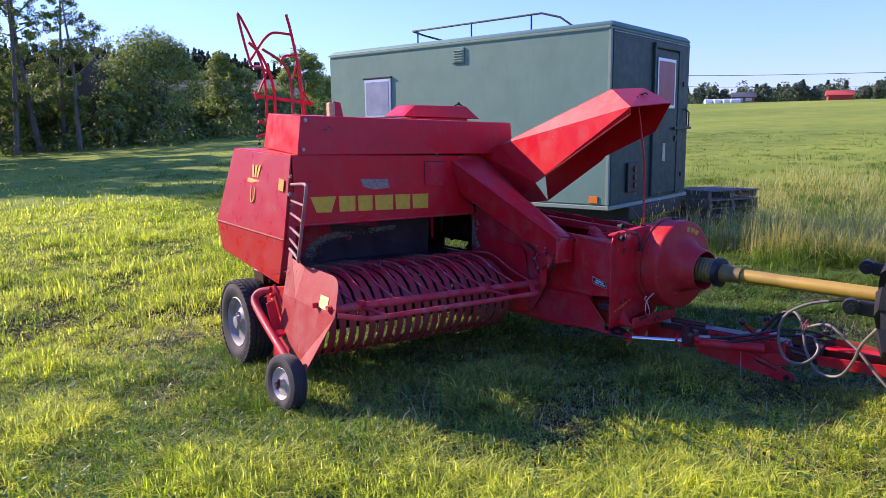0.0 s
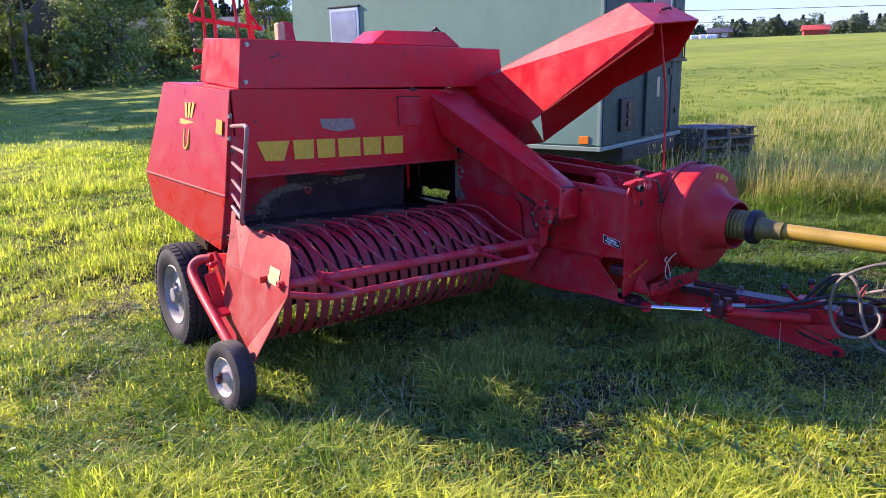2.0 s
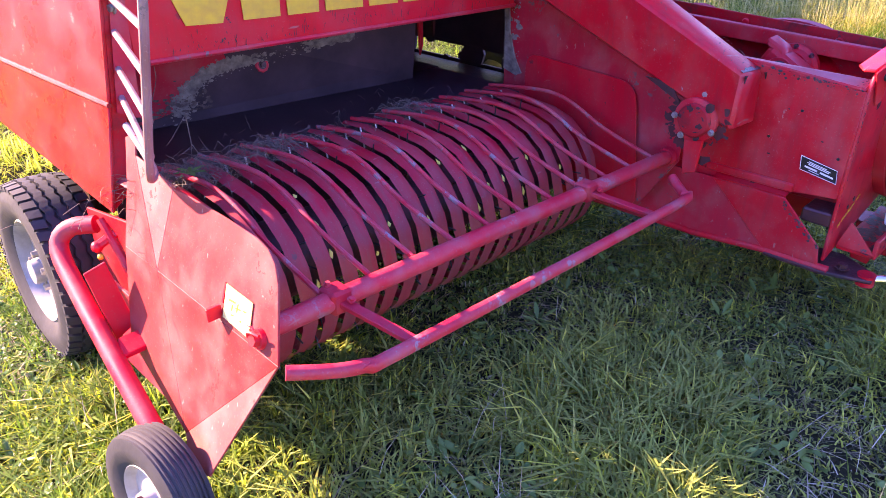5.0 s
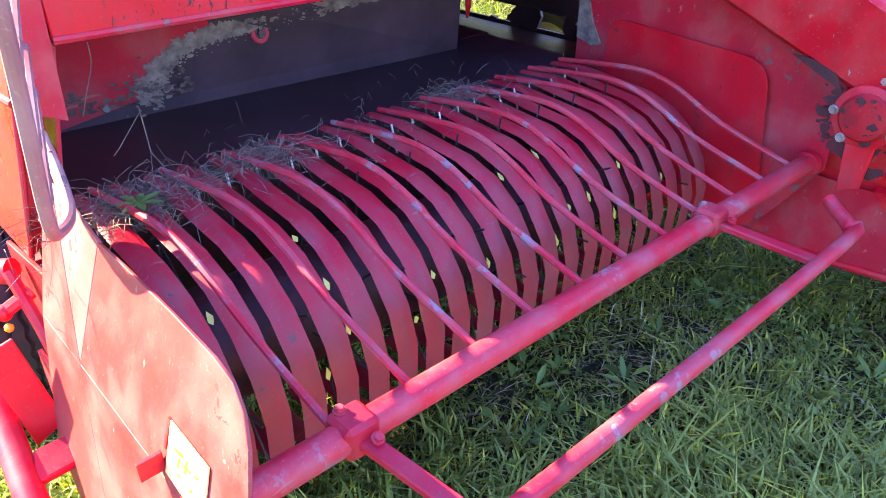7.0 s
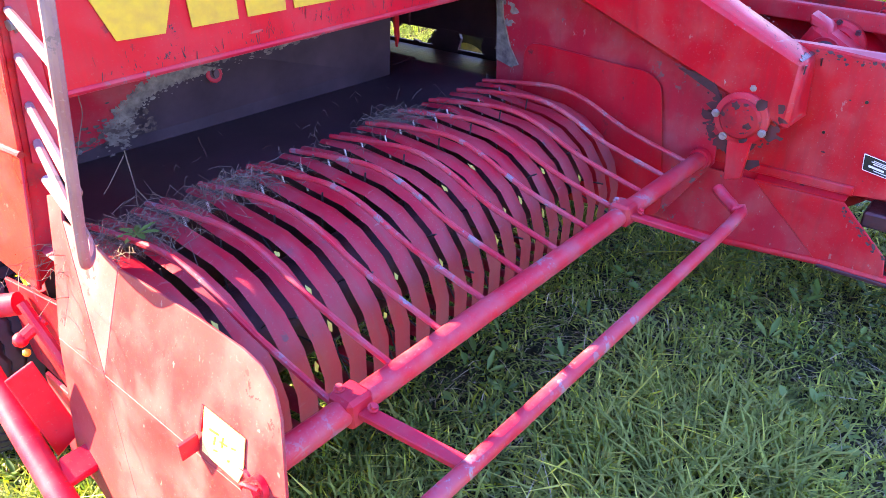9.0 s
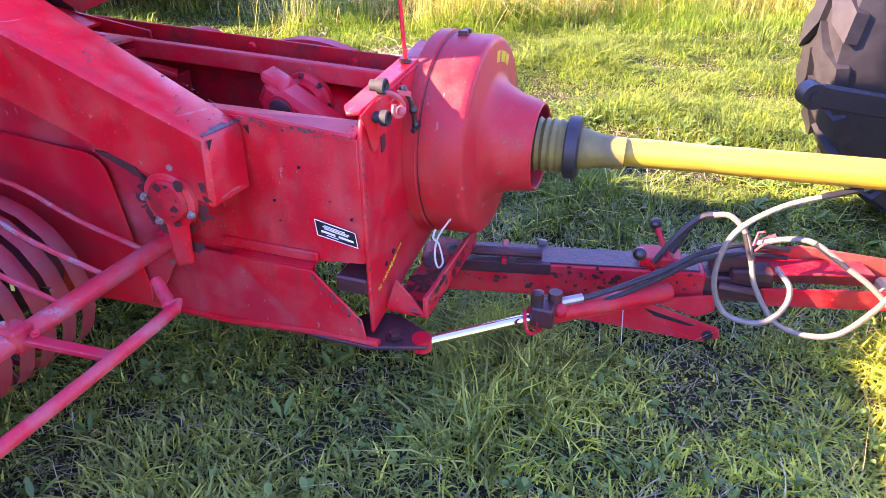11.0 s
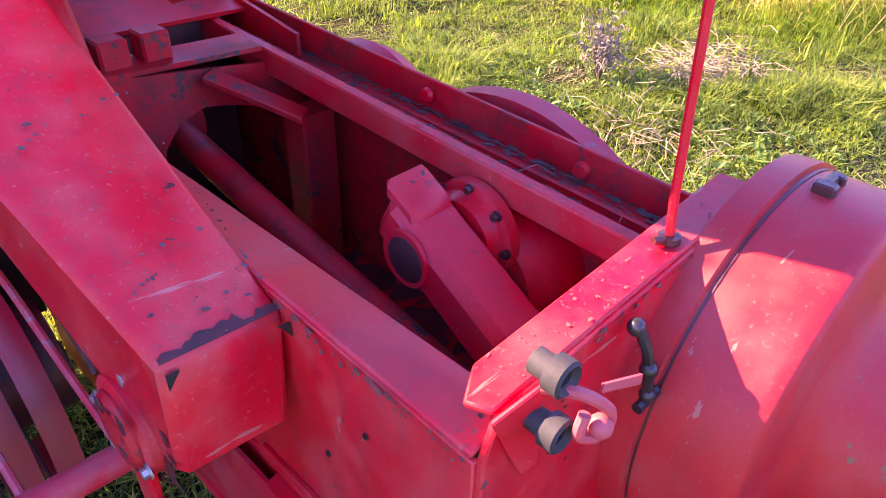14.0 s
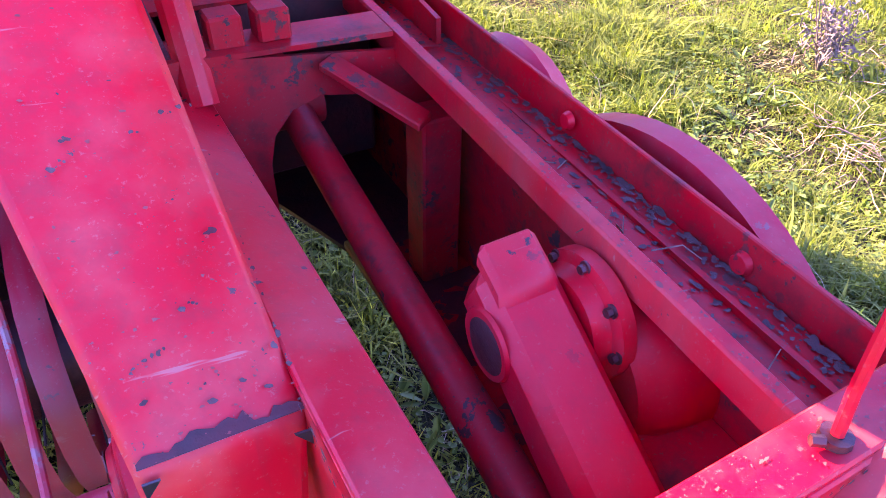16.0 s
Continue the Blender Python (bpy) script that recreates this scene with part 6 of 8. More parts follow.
P("rack_cross_bar", hull8([rk(0.475, 1.985), rk(0.475, 2.015), rk(0.475, 2.015, 0.03), rk(0.475, 1.985, 0.03)], [rk(1.0, 1.925), rk(1.0, 1.955), rk(1.0, 1.955, 0.03), rk(1.0, 1.925, 0.03)], 0.003), RED)
P("rack_far_hoop", tube([rk(1.02, 1.85, 0.2), rk(0.99, 2.10, 0.2), rk(0.96, 2.34, 0.2), rk(0.872, 2.365, 0.2), rk(0.815, 2.34, 0.2), rk(0.80, 2.27, 0.2)], 0.010, 8, 4), RED)
P("rack_brace", tube([rk(0.96, 2.34, 0.2), rk(0.916, 2.18, 0.2), rk(0.84, 2.15, 0.1)], 0.009, 8), RED)
P("rack_brace", tube([rk(0.575, 2.18), rk(0.50, 2.03)], 0.009, 8), RED)
P("rack_brace", tube([rk(0.90, 2.05), rk(0.985, 1.93)], 0.009, 8), RED)
P("rack_ear", plate(rounded([rk(0.455, 2.03), rk(0.485, 2.03), rk(0.49, 1.97), rk(0.47, 1.96)], 0.01), 0.02), RED)
P("rack_stub", tube([rk(0.56, 1.76, -0.2), rk(0.40, 1.78, -0.2)], 0.014, 8), RED_FADED)
P("rack_stub", tube([rk(0.52, 1.69, -0.2), rk(0.38, 1.66, -0.2)], 0.012, 8), RED_FADED)
P("rear_frame", box(0.4, 1.62, 1.50, 1.96, 1.05, 1.35, 0.01), RED_DULL)
for k in range(13):
    zz = 1.95 - k * 0.035
    P("chain_link", lathe([(-0.003, 0.010), (0.0, 0.014), (0.003, 0.010)], (0.474, 1.88, zz), (1, 0, 0) if k % 2 else (0, 1, 0), 8), IRON)

# hay caught on the pickup
def strands(n, cx, cy, cz, sx, sy, sz, length, r, seed, mat, name, owner, label):
    rr = random.Random(seed)
    bm = bmesh.new()
    for _ in range(n):
        p = Vector((rr.gauss(cx, sx), rr.gauss(cy, sy), cz + abs(rr.gauss(0, sz))))
        d = Vector((rr.gauss(0, 1), rr.gauss(0, 1), rr.gauss(0.0, 0.35))).normalized() * rr.uniform(0.4, 1) * length
        q = p + d * 0.5 + Vector((0, 0, rr.uniform(-0.01, 0.02)))
        e = p + d + Vector((0, 0, rr.uniform(-0.03, 0.01)))
        pts = [p, q, e]
        side = d.cross(Vector((0, 0, 1))).normalized() * r
        up = Vector((0, 0, r))
        rows = [[bm.verts.new(c + side), bm.verts.new(c - side * 0.5 + up), bm.verts.new(c - side * 0.5 - up)] for c in pts]
        for a, b in zip(rows, rows[1:]):
            for k in range(3):
                bm.faces.new((a[k], a[(k + 1) % 3], b[(k + 1) % 3], b[k]))
    ob = part(name, bm, mat, owner, label, False)
    ob["kind"] = "stuff"
    return ob


strands(420, 0.22, 0.47, 0.742, 0.10, 0.05, 0.014, 0.085, 0.0007, 1, HAY, "hay_wisp", baler, "tangle of dry hay on the pickup")
strands(260, 0.52, 0.50, 0.728, 0.06, 0.035, 0.018, 0.08, 0.0007, 2, HAY, "hay_wisp", baler, "tangle of dry hay on the pickup")
strands(200, 1.15, 0.57, 0.700, 0.06, 0.03, 0.014, 0.075, 0.0007, 3, HAY, "hay_wisp", baler, "tangle of dry hay on the pickup")
strands(200, 0.80, 0.48, 0.722, 0.45, 0.07, 0.006, 0.07, 0.0007, 5, HAY, "hay_wisp", baler, "loose hay stems")
strands(30, 0.8, 0.82, 0.688, 0.5, 0.15, 0.002, 0.04, 0.0006, 6, HAY, "hay_wisp", baler, "chaff on the feed table")
strands(420, 1.80, 1.12, 0.535, 0.10, 0.12, 0.012, 0.09, 0.0012, 9, HAY, "hay_wisp", baler, "hay left in the bale chamber")
strands(14, 2.38, -0.20, 0.908, 0.02, 0.2, 0.004, 0.09, 0.0012, 7, HAY, "hay_wisp", baler, "stems lying in the rail")
sprig = new("green_sprig", leaf_mesh("green_sprig", np.array([[0.205, 0.43, 0.768]] * 7), unit(np.array([[math.cos(a_), math.sin(a_), 0.1] for a_ in (0.2, 1.0, 1.9, 2.8, 3.7, 4.6, 5.5)])), unit(np.array([[-math.sin(a_), math.cos(a_), 0.0] for a_ in (0.2, 1.0, 1.9, 2.8, 3.7, 4.6, 5.5)])), np.array([[0, 0, 1.0]] * 7), np.array([0.055, 0.04, 0.05, 0.045, 0.05, 0.04, 0.05]), np.array([0.016] * 7)))
sprig.parent = baler
sprig["label"] = "small wilted green weed sprig"
P("hanging_stem", tube([(0.251, 0.64, 1.02), (0.249, 0.64, 0.98), (0.228, 0.64, 0.93), (0.207, 0.64, 0.88)], 0.0012, 5, 3), HAY)
twig = P("dry_twig", tube([(0.318, 0.64, 0.869), (0.321, 0.64, 0.771), (0.354, 0.64, 0.703)], 0.0016, 5), HAY, None, "thin forked dry twig standing in the hay")
P("twig_fork", tube([(0.321, 0.64, 0.771), (0.311, 0.64, 0.700)], 0.0011, 5), HAY, twig)
P("twig_fork", tube([(0.316, 0.64, 0.860), (0.275, 0.64, 0.815), (0.262, 0.64, 0.800), (0.245, 0.64, 0.785)], 0.0011, 5), HAY, twig)
P("hanging_stem", tube([(0.504, 0.60, 0.735), (0.45, 0.60, 0.715), (0.407, 0.60, 0.700)], 0.0012, 5), HAY)
rr = random.Random(8)
# Bits put in the gaps for sunlit grass showing through, with leaf scraps.
for k in range(18):
    x = 0.112 + 0.0745 * rr.randrange(0, 19) + rr.uniform(-0.006, 0.006)
    a = radians(rr.uniform(5, 70))
    o_ = Vector((x, 0.305 - 0.258 * math.cos(a), 0.415 + 0.258 * math.sin(a) - 0.030 * (x - 1.6)))
    e_ = Vector((0, math.sin(a), math.cos(a))) * rr.uniform(0.012, 0.030)
    P("lit_grass_leaf_bit", plate([o_, o_ + e_ * 0.3 + Vector((0.004, 0, 0.001)), o_ + e_ * rr.uniform(0.5, 0.8) + Vector((0.007, 0, 0)), o_ + e_ * 1.3, o_ + e_ * 0.9 - Vector((0.003, 0, 0)), o_ + e_ * 0.4 - Vector((0.006, 0, 0.001))], 0.001), LIT_GRASS_LEAF)
rr = random.Random(12)

# ---- cabin trailer ----
TC, TS, TL = Vector((4.855, 1.842, 0.0)), Vector((0.968, 0.249, 0)), Vector((-0.249, 0.968, 0))
trailer = thing("cabin_trailer", "green box trailer cabin with a door, windows and roof rail", "trailer")


def tp(s, l, z):
    p = TC + TS * s + TL * l
    return out(p.x, p.y, z, 1.17)


def tb(s0, s1, l0, l1, z0, z1, bev=0.006):
    return hull8([tp(s0, l0, z0), tp(s1, l0, z0), tp(s1, l1, z0), tp(s0, l1, z0)], [tp(s0, l0, z1), tp(s1, l0, z1), tp(s1, l1, z1), tp(s0, l1, z1)], bev)


def T(name, bm, mat, parent=None, label=""):
    return part(name, bm, mat, parent or trailer, label)


W_, L_ = 2.5, 4.9
T("body", tb(0, W_, 0, L_, 0.745, 2.895, 0.03), GREEN)
roof = T("roof", hull8([tp(-0.015, -0.015, 2.885), tp(W_ + 0.015, -0.015, 2.885), tp(W_ + 0.015, L_ + 0.015, 2.885), tp(-0.015, L_ + 0.015, 2.885)], [tp(0.10, 0.03, 2.955), tp(W_ - 0.10, 0.03, 2.955), tp(W_ - 0.10, L_ - 0.03, 2.955), tp(0.10, L_ - 0.03, 2.955)], 0.02), GREEN)
T("roof_seam", tb(-0.022, -0.012, 0.0, L_, 2.870, 2.885, 0), GREEN_PALE)
T("corner_strip", tb(-0.006, 0.03, -0.006, 0.03, 0.76, 2.875, 0.003), GREEN_PALE)
T("sill", tb(-0.02, W_ + 0.02, -0.02, L_ + 0.02, 0.70, 0.75, 0.006), GREEN_PALE)
# This skin carries the end wall's shade in its paint.
T("end_wall_skin", tb(0.05, W_ - 0.05, -0.012, 0.0, 0.76, 2.855, 0.003), GREEN_SHADED)
T("end_seam", tb(0.05, W_ - 0.05, -0.020, -0.012, 2.822, 2.834, 0), GREEN_PALE)
door = T("door", tb(1.235, 1.985, -0.040, -0.014, 0.80, 2.70, 0.006), GREEN_SHADED, None, "green cabin door, darkened as shaded, with a red-curtained window")
T("door_frame", join(tb(1.175, 1.225, -0.05, -0.013, 0.78, 2.76, 0.006), tb(1.995, 2.045, -0.05, -0.013, 0.78, 2.74, 0.006), tb(1.175, 2.045, -0.055, -0.013, 2.72, 2.79, 0.006)), GREEN_SHADED)
T("door_window_frame", join(tb(1.27, 1.865, -0.055, -0.041, 2.56, 2.60, 0.004), tb(1.27, 1.295, -0.055, -0.041, 1.98, 2.58, 0.004), tb(1.84, 1.865, -0.055, -0.041, 1.98, 2.58, 0.004), tb(1.27, 1.865, -0.055, -0.041, 1.95, 1.99, 0.004)), ALU, door)
T("door_window", tb(1.295, 1.84, -0.050, -0.042, 1.98, 2.565, 0), CURTAIN, door, "window with a faded red curtain")
T("door_handle", tb(1.80, 2.42, -0.09, -0.06, 1.665, 1.700, 0.006), IRON, door)
T("door_notice", tb(1.51, 1.60, -0.046, -0.041, 1.24, 1.48, 0), STEEL, door)
T("door_lock", tb(1.90, 1.96, -0.06, -0.04, 1.50, 1.58, 0.004), IRON, door)
T("hinge", tb(2.13, 2.19, -0.07, -0.045, 2.25, 2.32, 0.004), IRON)
T("hinge", tb(2.13, 2.19, -0.07, -0.045, 1.0, 1.07, 0.004), IRON)
T("grab_handle", tube([tp(2.28, -0.02, 1.95), tp(2.28, -0.07, 1.93), tp(2.28, -0.07, 1.72), tp(2.36, -0.07, 1.70), tp(2.36, -0.07, 1.90), tp(2.36, -0.02, 1.95)], 0.012, 8), IRON)
T("lamp_panel", tb(0.45, 0.83, -0.05, -0.012, 0.89, 1.26, 0.006), IRON)
for k in range(3):
    T("lamp_lens", lathe([(0, 0.05), (0.02, 0.045)], tp(0.64, -0.05, 0.975 + 0.10 * k), tuple(-TL), 18), BLACK)
T("latch", tb(0.36, 0.42, -0.05, -0.012, 1.50, 1.56, 0.004), IRON)
win = T("side_window_frame", tb(-0.025, 0.0, 3.55, 4.10, 1.90, 2.48, 0.012), ALU, None, "aluminium-framed side window")
T("side_window_pane", tb(-0.030, -0.024, 3.59, 4.06, 1.94, 2.43, 0), GLASS, win)
T("window_hood", tb(-0.034, 0.0, 3.53, 4.12, 2.48, 2.50, 0.004), IRON, win)
vent = T("vent_frame", tb(-0.02, 0.0, 2.17, 2.38, 2.60, 2.81, 0.005), GREEN)
for k in range(5):
    T("vent_slat", tb(-0.030, -0.015, 2.195, 2.355, 2.625 + k * 0.034, 2.637 + k * 0.034, 0.002), GREEN_PALE, vent)
T("reflector", tb(-0.012, 0.0, 0.13, 0.25, 0.780, 0.865, 0.003), ORANGE)
rail = T("roof_rail", tube([tp(0.45, 0.70, 2.95), tp(0.45, 0.95, 3.12), tp(0.45, 1.23, 3.20), tp(0.45, 3.50, 3.18), tp(0.75, 3.50, 3.14), tp(1.2, 3.2, 3.02)], 0.016, 8), IRON, None, "thin black roof rail")
for l in (1.39, 2.39, 3.40):
    T("rail_post", tube([tp(0.45, l, 2.93), tp(0.45, l, 3.185)], 0.013, 8), IRON, rail)
T("chassis", tb(0.4, W_ - 0.4, -0.1, L_ + 0.1, 0.54, 0.705, 0.01), IRON)
for l in (3.0,):
    for s, ax in ((0.22, -1), (W_ - 0.22, 1)):
        c = tp(s, l, 0.630)
        wv = T("road_wheel", tyre(c, tuple(TS * ax), 0.44, 0.22, 0.24, 32, 0.012, "lug"), RUBBER)
        T("wheel_disc", lathe([(0.0, 0.24), (0.06, 0.22), (0.03, 0.12), (0.09, 0.06)], c, tuple(TS * ax), 28), RIM_STEEL, wv)

# ---- stack of old pallets behind the trailer ----
for k in range(4):
    pal = thing("pallet", "grey weathered wooden pallet in a low stack by tall grass", "pallet", "stacked pallets")
    o = Vector((9.15, 3.30, float(height(9.3, 3.5)) + 0.01 + k * 0.151))
    shove = (0.0, 0.03, -0.04, 0.02, -0.02)[k]
    for i in range(5):
        y0 = o.y + i * 0.19 + shove
        part("deck_board", hull8([(o.x + shove, y0, o.z + 0.112), (o.x + 1.1 + shove, y0 - 0.30, o.z + 0.112), (o.x + 1.1 + shove, y0 - 0.17, o.z + 0.112), (o.x + shove, y0 + 0.13, o.z + 0.112)], [(o.x + shove, y0, o.z + 0.138), (o.x + 1.1 + shove, y0 - 0.30, o.z + 0.138), (o.x + 1.1 + shove, y0 - 0.17, o.z + 0.138), (o.x + shove, y0 + 0.13, o.z + 0.138)], 0.004), GREY_WOOD, pal)
    for i in range(3):
        x0 = o.x + i * 0.49 + shove
        part("runner", box(x0 + 0.01, x0 + 0.11, o.y - 0.13 * i + 0.01 + shove, o.y + 0.86 - 0.13 * i + shove, o.z - 0.005, o.z + 0.112, 0.004), GREY_WOOD, pal)

# ---- tractor ----
tractor = thing("tractor", "rear of a tractor with worn black tyres and lift arms", "tractor")
TH = Vector((0.30, -0.954, 0)).normalized()
TR = Vector((-TH.y, TH.x, 0))


def K(name, bm, mat, parent=None, label=""):
    return part(name, bm, mat, parent or tractor, label)


for side, (wx, wy) in ((-1, (2.12, -2.39)), (1, (3.58, -1.98))):
    c = Vector((wx, wy, 0.78)) + TH * 0.79 + TR * side * 0.1
    tw = K("rear_tyre", tyre(c, tuple(TR * side), 0.79, 0.40, 0.40, 22, 0.035, "bare"), RUBBER_DARK, None, "large worn black tractor tyre")
    for blk in tread_blocks(c, tuple(TR * side), 0.79, 0.40, 22, 0.035):
        K("tread_block", bevelled(blk, 0.006), RUBBER_DARK, tw)
    K("rear_rim", lathe([(-0.10, 0.40), (0.14, 0.41), (0.10, 0.36), (0.02, 0.34), (0.04, 0.16), (0.10, 0.12)], c, tuple(TR * side), 40), RIM_STEEL, tw)
mid = Vector((2.85, -2.185, 0.0)) + TH * 0.55
K("rear_axle", tube([mid + TR * -0.55 + Vector((0, 0, 0.78)) + TH * 0.25, mid + TR * 0.55 + Vector((0, 0, 0.78)) + TH * 0.25], 0.12, 16), IRON)
K("transmission_case", hull8([mid + TR * s * 0.22 + TH * 0.10 + Vector((0, 0, z)) for s, z in ((-1, 0.52), (1, 0.52), (1, 1.02), (-1, 1.02))], [mid + TR * s * 0.22 + TH * 1.6 + Vector((0, 0, z)) for s, z in ((-1, 0.52), (1, 0.52), (1, 1.1), (-1, 1.1))], 0.03), IRON)
for tip, root in (((3.079, -1.918, 0.76), 0.36), ((2.32, -2.17, 0.66), -0.36)):
    tip = Vector(tip)
    rt = mid + TR * root + TH * 0.45 + Vector((0, 0, 0.55))
    d = (rt - tip).normalized()
    sd = d.cross(Vector((0, 0, 1))).normalized() * 0.018
    up = Vector((0, 0, 0.042))
    la = K("lift_arm", hull8([tip + d * 0.03 + sd + up, tip + d * 0.03 - sd + up, tip + d * 0.03 - sd - up, tip + d * 0.03 + sd - up], [rt + sd + up, rt - sd + up, rt - sd - up, rt + sd - up], 0.008), IRON, None, "black steel lift arm with a worn ball end")
    K("ball_end", join(lathe([(-0.032, 0.045), (0.032, 0.045)], tip, tuple(sd), 22), lathe([(-0.045, 0.022), (0.045, 0.022)], tip, tuple(sd), 16)), IRON, la)
    K("lift_link", tube([tip + d * 0.35 + up, tip + d * 0.35 + Vector((0, 0, 0.55)) + TH * 0.1], 0.022, 10), IRON)
hp = O + U * 1.50
K("drawbar_clevis", join(hull8([hp + Vector((-0.06, 0.05, 0.06)), hp + Vector((0.08, 0.05, 0.06)), hp + Vector((0.08, 0.05, 0.09)), hp + Vector((-0.06, 0.05, 0.09))], [hp + Vector((0.10, -0.55, 0.06)), hp + Vector((0.24, -0.55, 0.06)), hp + Vector((0.24, -0.55, 0.09)), hp + Vector((0.10, -0.55, 0.09))], 0.006), hull8([hp + Vector((-0.06, 0.05, 0.0)), hp + Vector((0.08, 0.05, 0.0)), hp + Vector((0.08, 0.05, 0.03)), hp + Vector((-0.06, 0.05, 0.03))], [hp + Vector((0.10, -0.55, 0.0)), hp + Vector((0.24, -0.55, 0.0)), hp + Vector((0.24, -0.55, 0.03)), hp + Vector((0.10, -0.55, 0.03))], 0.006)), STEEL, None, "bare steel drawbar clevis")
K("hitch_pin", join(tube([hp + Vector((0.01, 0.0, -0.05)), hp + Vector((0.01, 0.0, 0.12))], 0.018, 10), tube([hp + Vector((0.01 + 0.035 * math.cos(a), 0, 0.155 + 0.035 * math.sin(a))) for a in np.linspace(0, 2 * math.pi, 15)], 0.010, 8)), STEEL, None, "steel hitch pin with a ring")


# ---- far distance ----
def quads_mesh(name, centres, axes_u, axes_v, mat, label, category="", kind=""):
    """Many small four-sided leaves as one mesh."""
    n = len(centres)
    v = np.empty((n, 4, 3))
    v[:, 0] = centres - axes_u
    v[:, 1] = centres - axes_v * 0.6
    v[:, 2] = centres + axes_u
    v[:, 3] = centres + axes_v * 0.6
    me = bpy.data.meshes.new(name)
    me.vertices.add(n * 4)
    me.vertices.foreach_set("co", v.reshape(-1).astype(np.float32))
    me.loops.add(n * 4)
    me.loops.foreach_set("vertex_index", np.arange(n * 4, dtype=np.int32))
    me.polygons.add(n)
    me.polygons.foreach_set("loop_start", np.arange(0, n * 4, 4, dtype=np.int32))
    me.polygons.foreach_set("loop_total", np.full(n, 4, dtype=np.int32))
    me.update(calc_edges=True)
    me.materials.append(mat)
    return me


def tree(name, x, y, h, wide, seed, label, leaf, low=0.25, per=26, size=0.16, lean=0.0, shape="oval", stems=1):
    g = np.random.default_rng(seed)
    rr = random.Random(seed)
    z0 = float(height(x, y))
    ob = thing(name, label, "tree" if h > 4 else "bush", at=(x, y, z0))
    clumps = []
    for s in range(stems):
        off = Vector((rr.uniform(-0.25, 0.25) * wide * (stems > 1), rr.uniform(-0.25, 0.25) * wide * (stems > 1), 0))
        top = Vector((lean * h + rr.uniform(-0.05, 0.05) * h, rr.uniform(-0.05, 0.05) * h, h * rr.uniform(0.85, 0.98))) + off
        base = off * 0.4
        mid_ = (base + top) / 2 + Vector((rr.uniform(-0.03, 0.03) * h, rr.uniform(-0.03, 0.03) * h, 0))
        part("trunk", tube([base, (base + mid_) / 2, mid_, (mid_ + top) / 2, top], 0.012 * h + 0.02, 8, 3, 0.15), BARK, ob)
        nb = int(9 + h * 1.0)
        for k in range(nb):
            f = low + (1 - low) * (k + rr.random()) / nb
            p = base.lerp(top, f)
            an = rr.uniform(0, 2 * math.pi)
            prof = math.sin(math.pi * min(1, max(0.05, (f - low) / (1 - low) * 0.85 + 0.12))) if shape == "oval" else (1 - f) * 1.1 + 0.1
            reach = wide * 0.5 * prof * rr.uniform(0.55, 1.1)
            e = p + Vector((math.cos(an) * reach, math.sin(an) * reach, reach * rr.uniform(0.1, 0.7)))
            if k % 2 == 0:
                part("limb", tube([p, p.lerp(e, 0.5) + Vector((0, 0, -0.03 * reach)), e], 0.0035 * h + 0.01, 5, 0, 0.3), BARK, ob)
            for q in (0.45, 0.75, 1.0, 1.1):
                clumps.append(p.lerp(e, q) + Vector((rr.gauss(0, 0.08), rr.gauss(0, 0.08), rr.gauss(0, 0.08))) * wide * 0.5)
    cl = np.array([tuple(c) for c in clumps])
    if shape == "dome":
        way = unit(g.normal(0, 1, (46 * stems, 3)) + np.array([0, 0, 0.35]))
        shell = g.uniform(0.55, 0.92, (len(way), 1)) * (1 + 0.22 * np.sin(3.1 * way[:, :1] + seed) * np.cos(2.3 * way[:, 1:2] + 4 * way[:, 2:3]))
        cl = np.array([0, 0, h * 0.5]) + way * shell * np.array([wide * 0.5, wide * 0.5, h * 0.5])
    ball_r = np.array([0.13, 0.13, 0.11]) * wide * (0.8 if shape == "dome" else 0.7)
    centre = np.repeat(cl, per, axis=0)
    away = unit(g.normal(0, 1, centre.shape))
    c = centre + away * ball_r * np.cbrt(g.uniform(0.05, 1.0, (len(centre), 1))) * np.repeat(g.uniform(0.6, 1.25, (len(cl), 1)), per, axis=0)
    keep = c[:, 2] > 0.12
    c, away = c[keep], away[keep]
    axis_way = unit(c - np.array([0, 0, h * 0.45]))
    face = unit(0.6 * away + 0.7 * axis_way + np.array([0, 0, 0.25]) + 0.55 * g.normal(0, 1, c.shape))
    u = unit(np.cross(face, g.normal(0, 1, c.shape))) * (size * g.uniform(0.6, 1.2, (len(c), 1)))
    v = np.cross(face, u) * g.uniform(0.6, 1.0, (len(c), 1))
    cr = new("crown", quads_mesh("crown", c, u, v, leaf, label))
    cr.parent = ob
    return ob


def at_view(angle, dist):
    """Place at an angle right of the first look and a distance from the first eye."""
    a = math.atan2(1.592, 1.167) - radians(angle)
    return -1.951 + dist * math.cos(a), -4.043 + dist * math.sin(a)


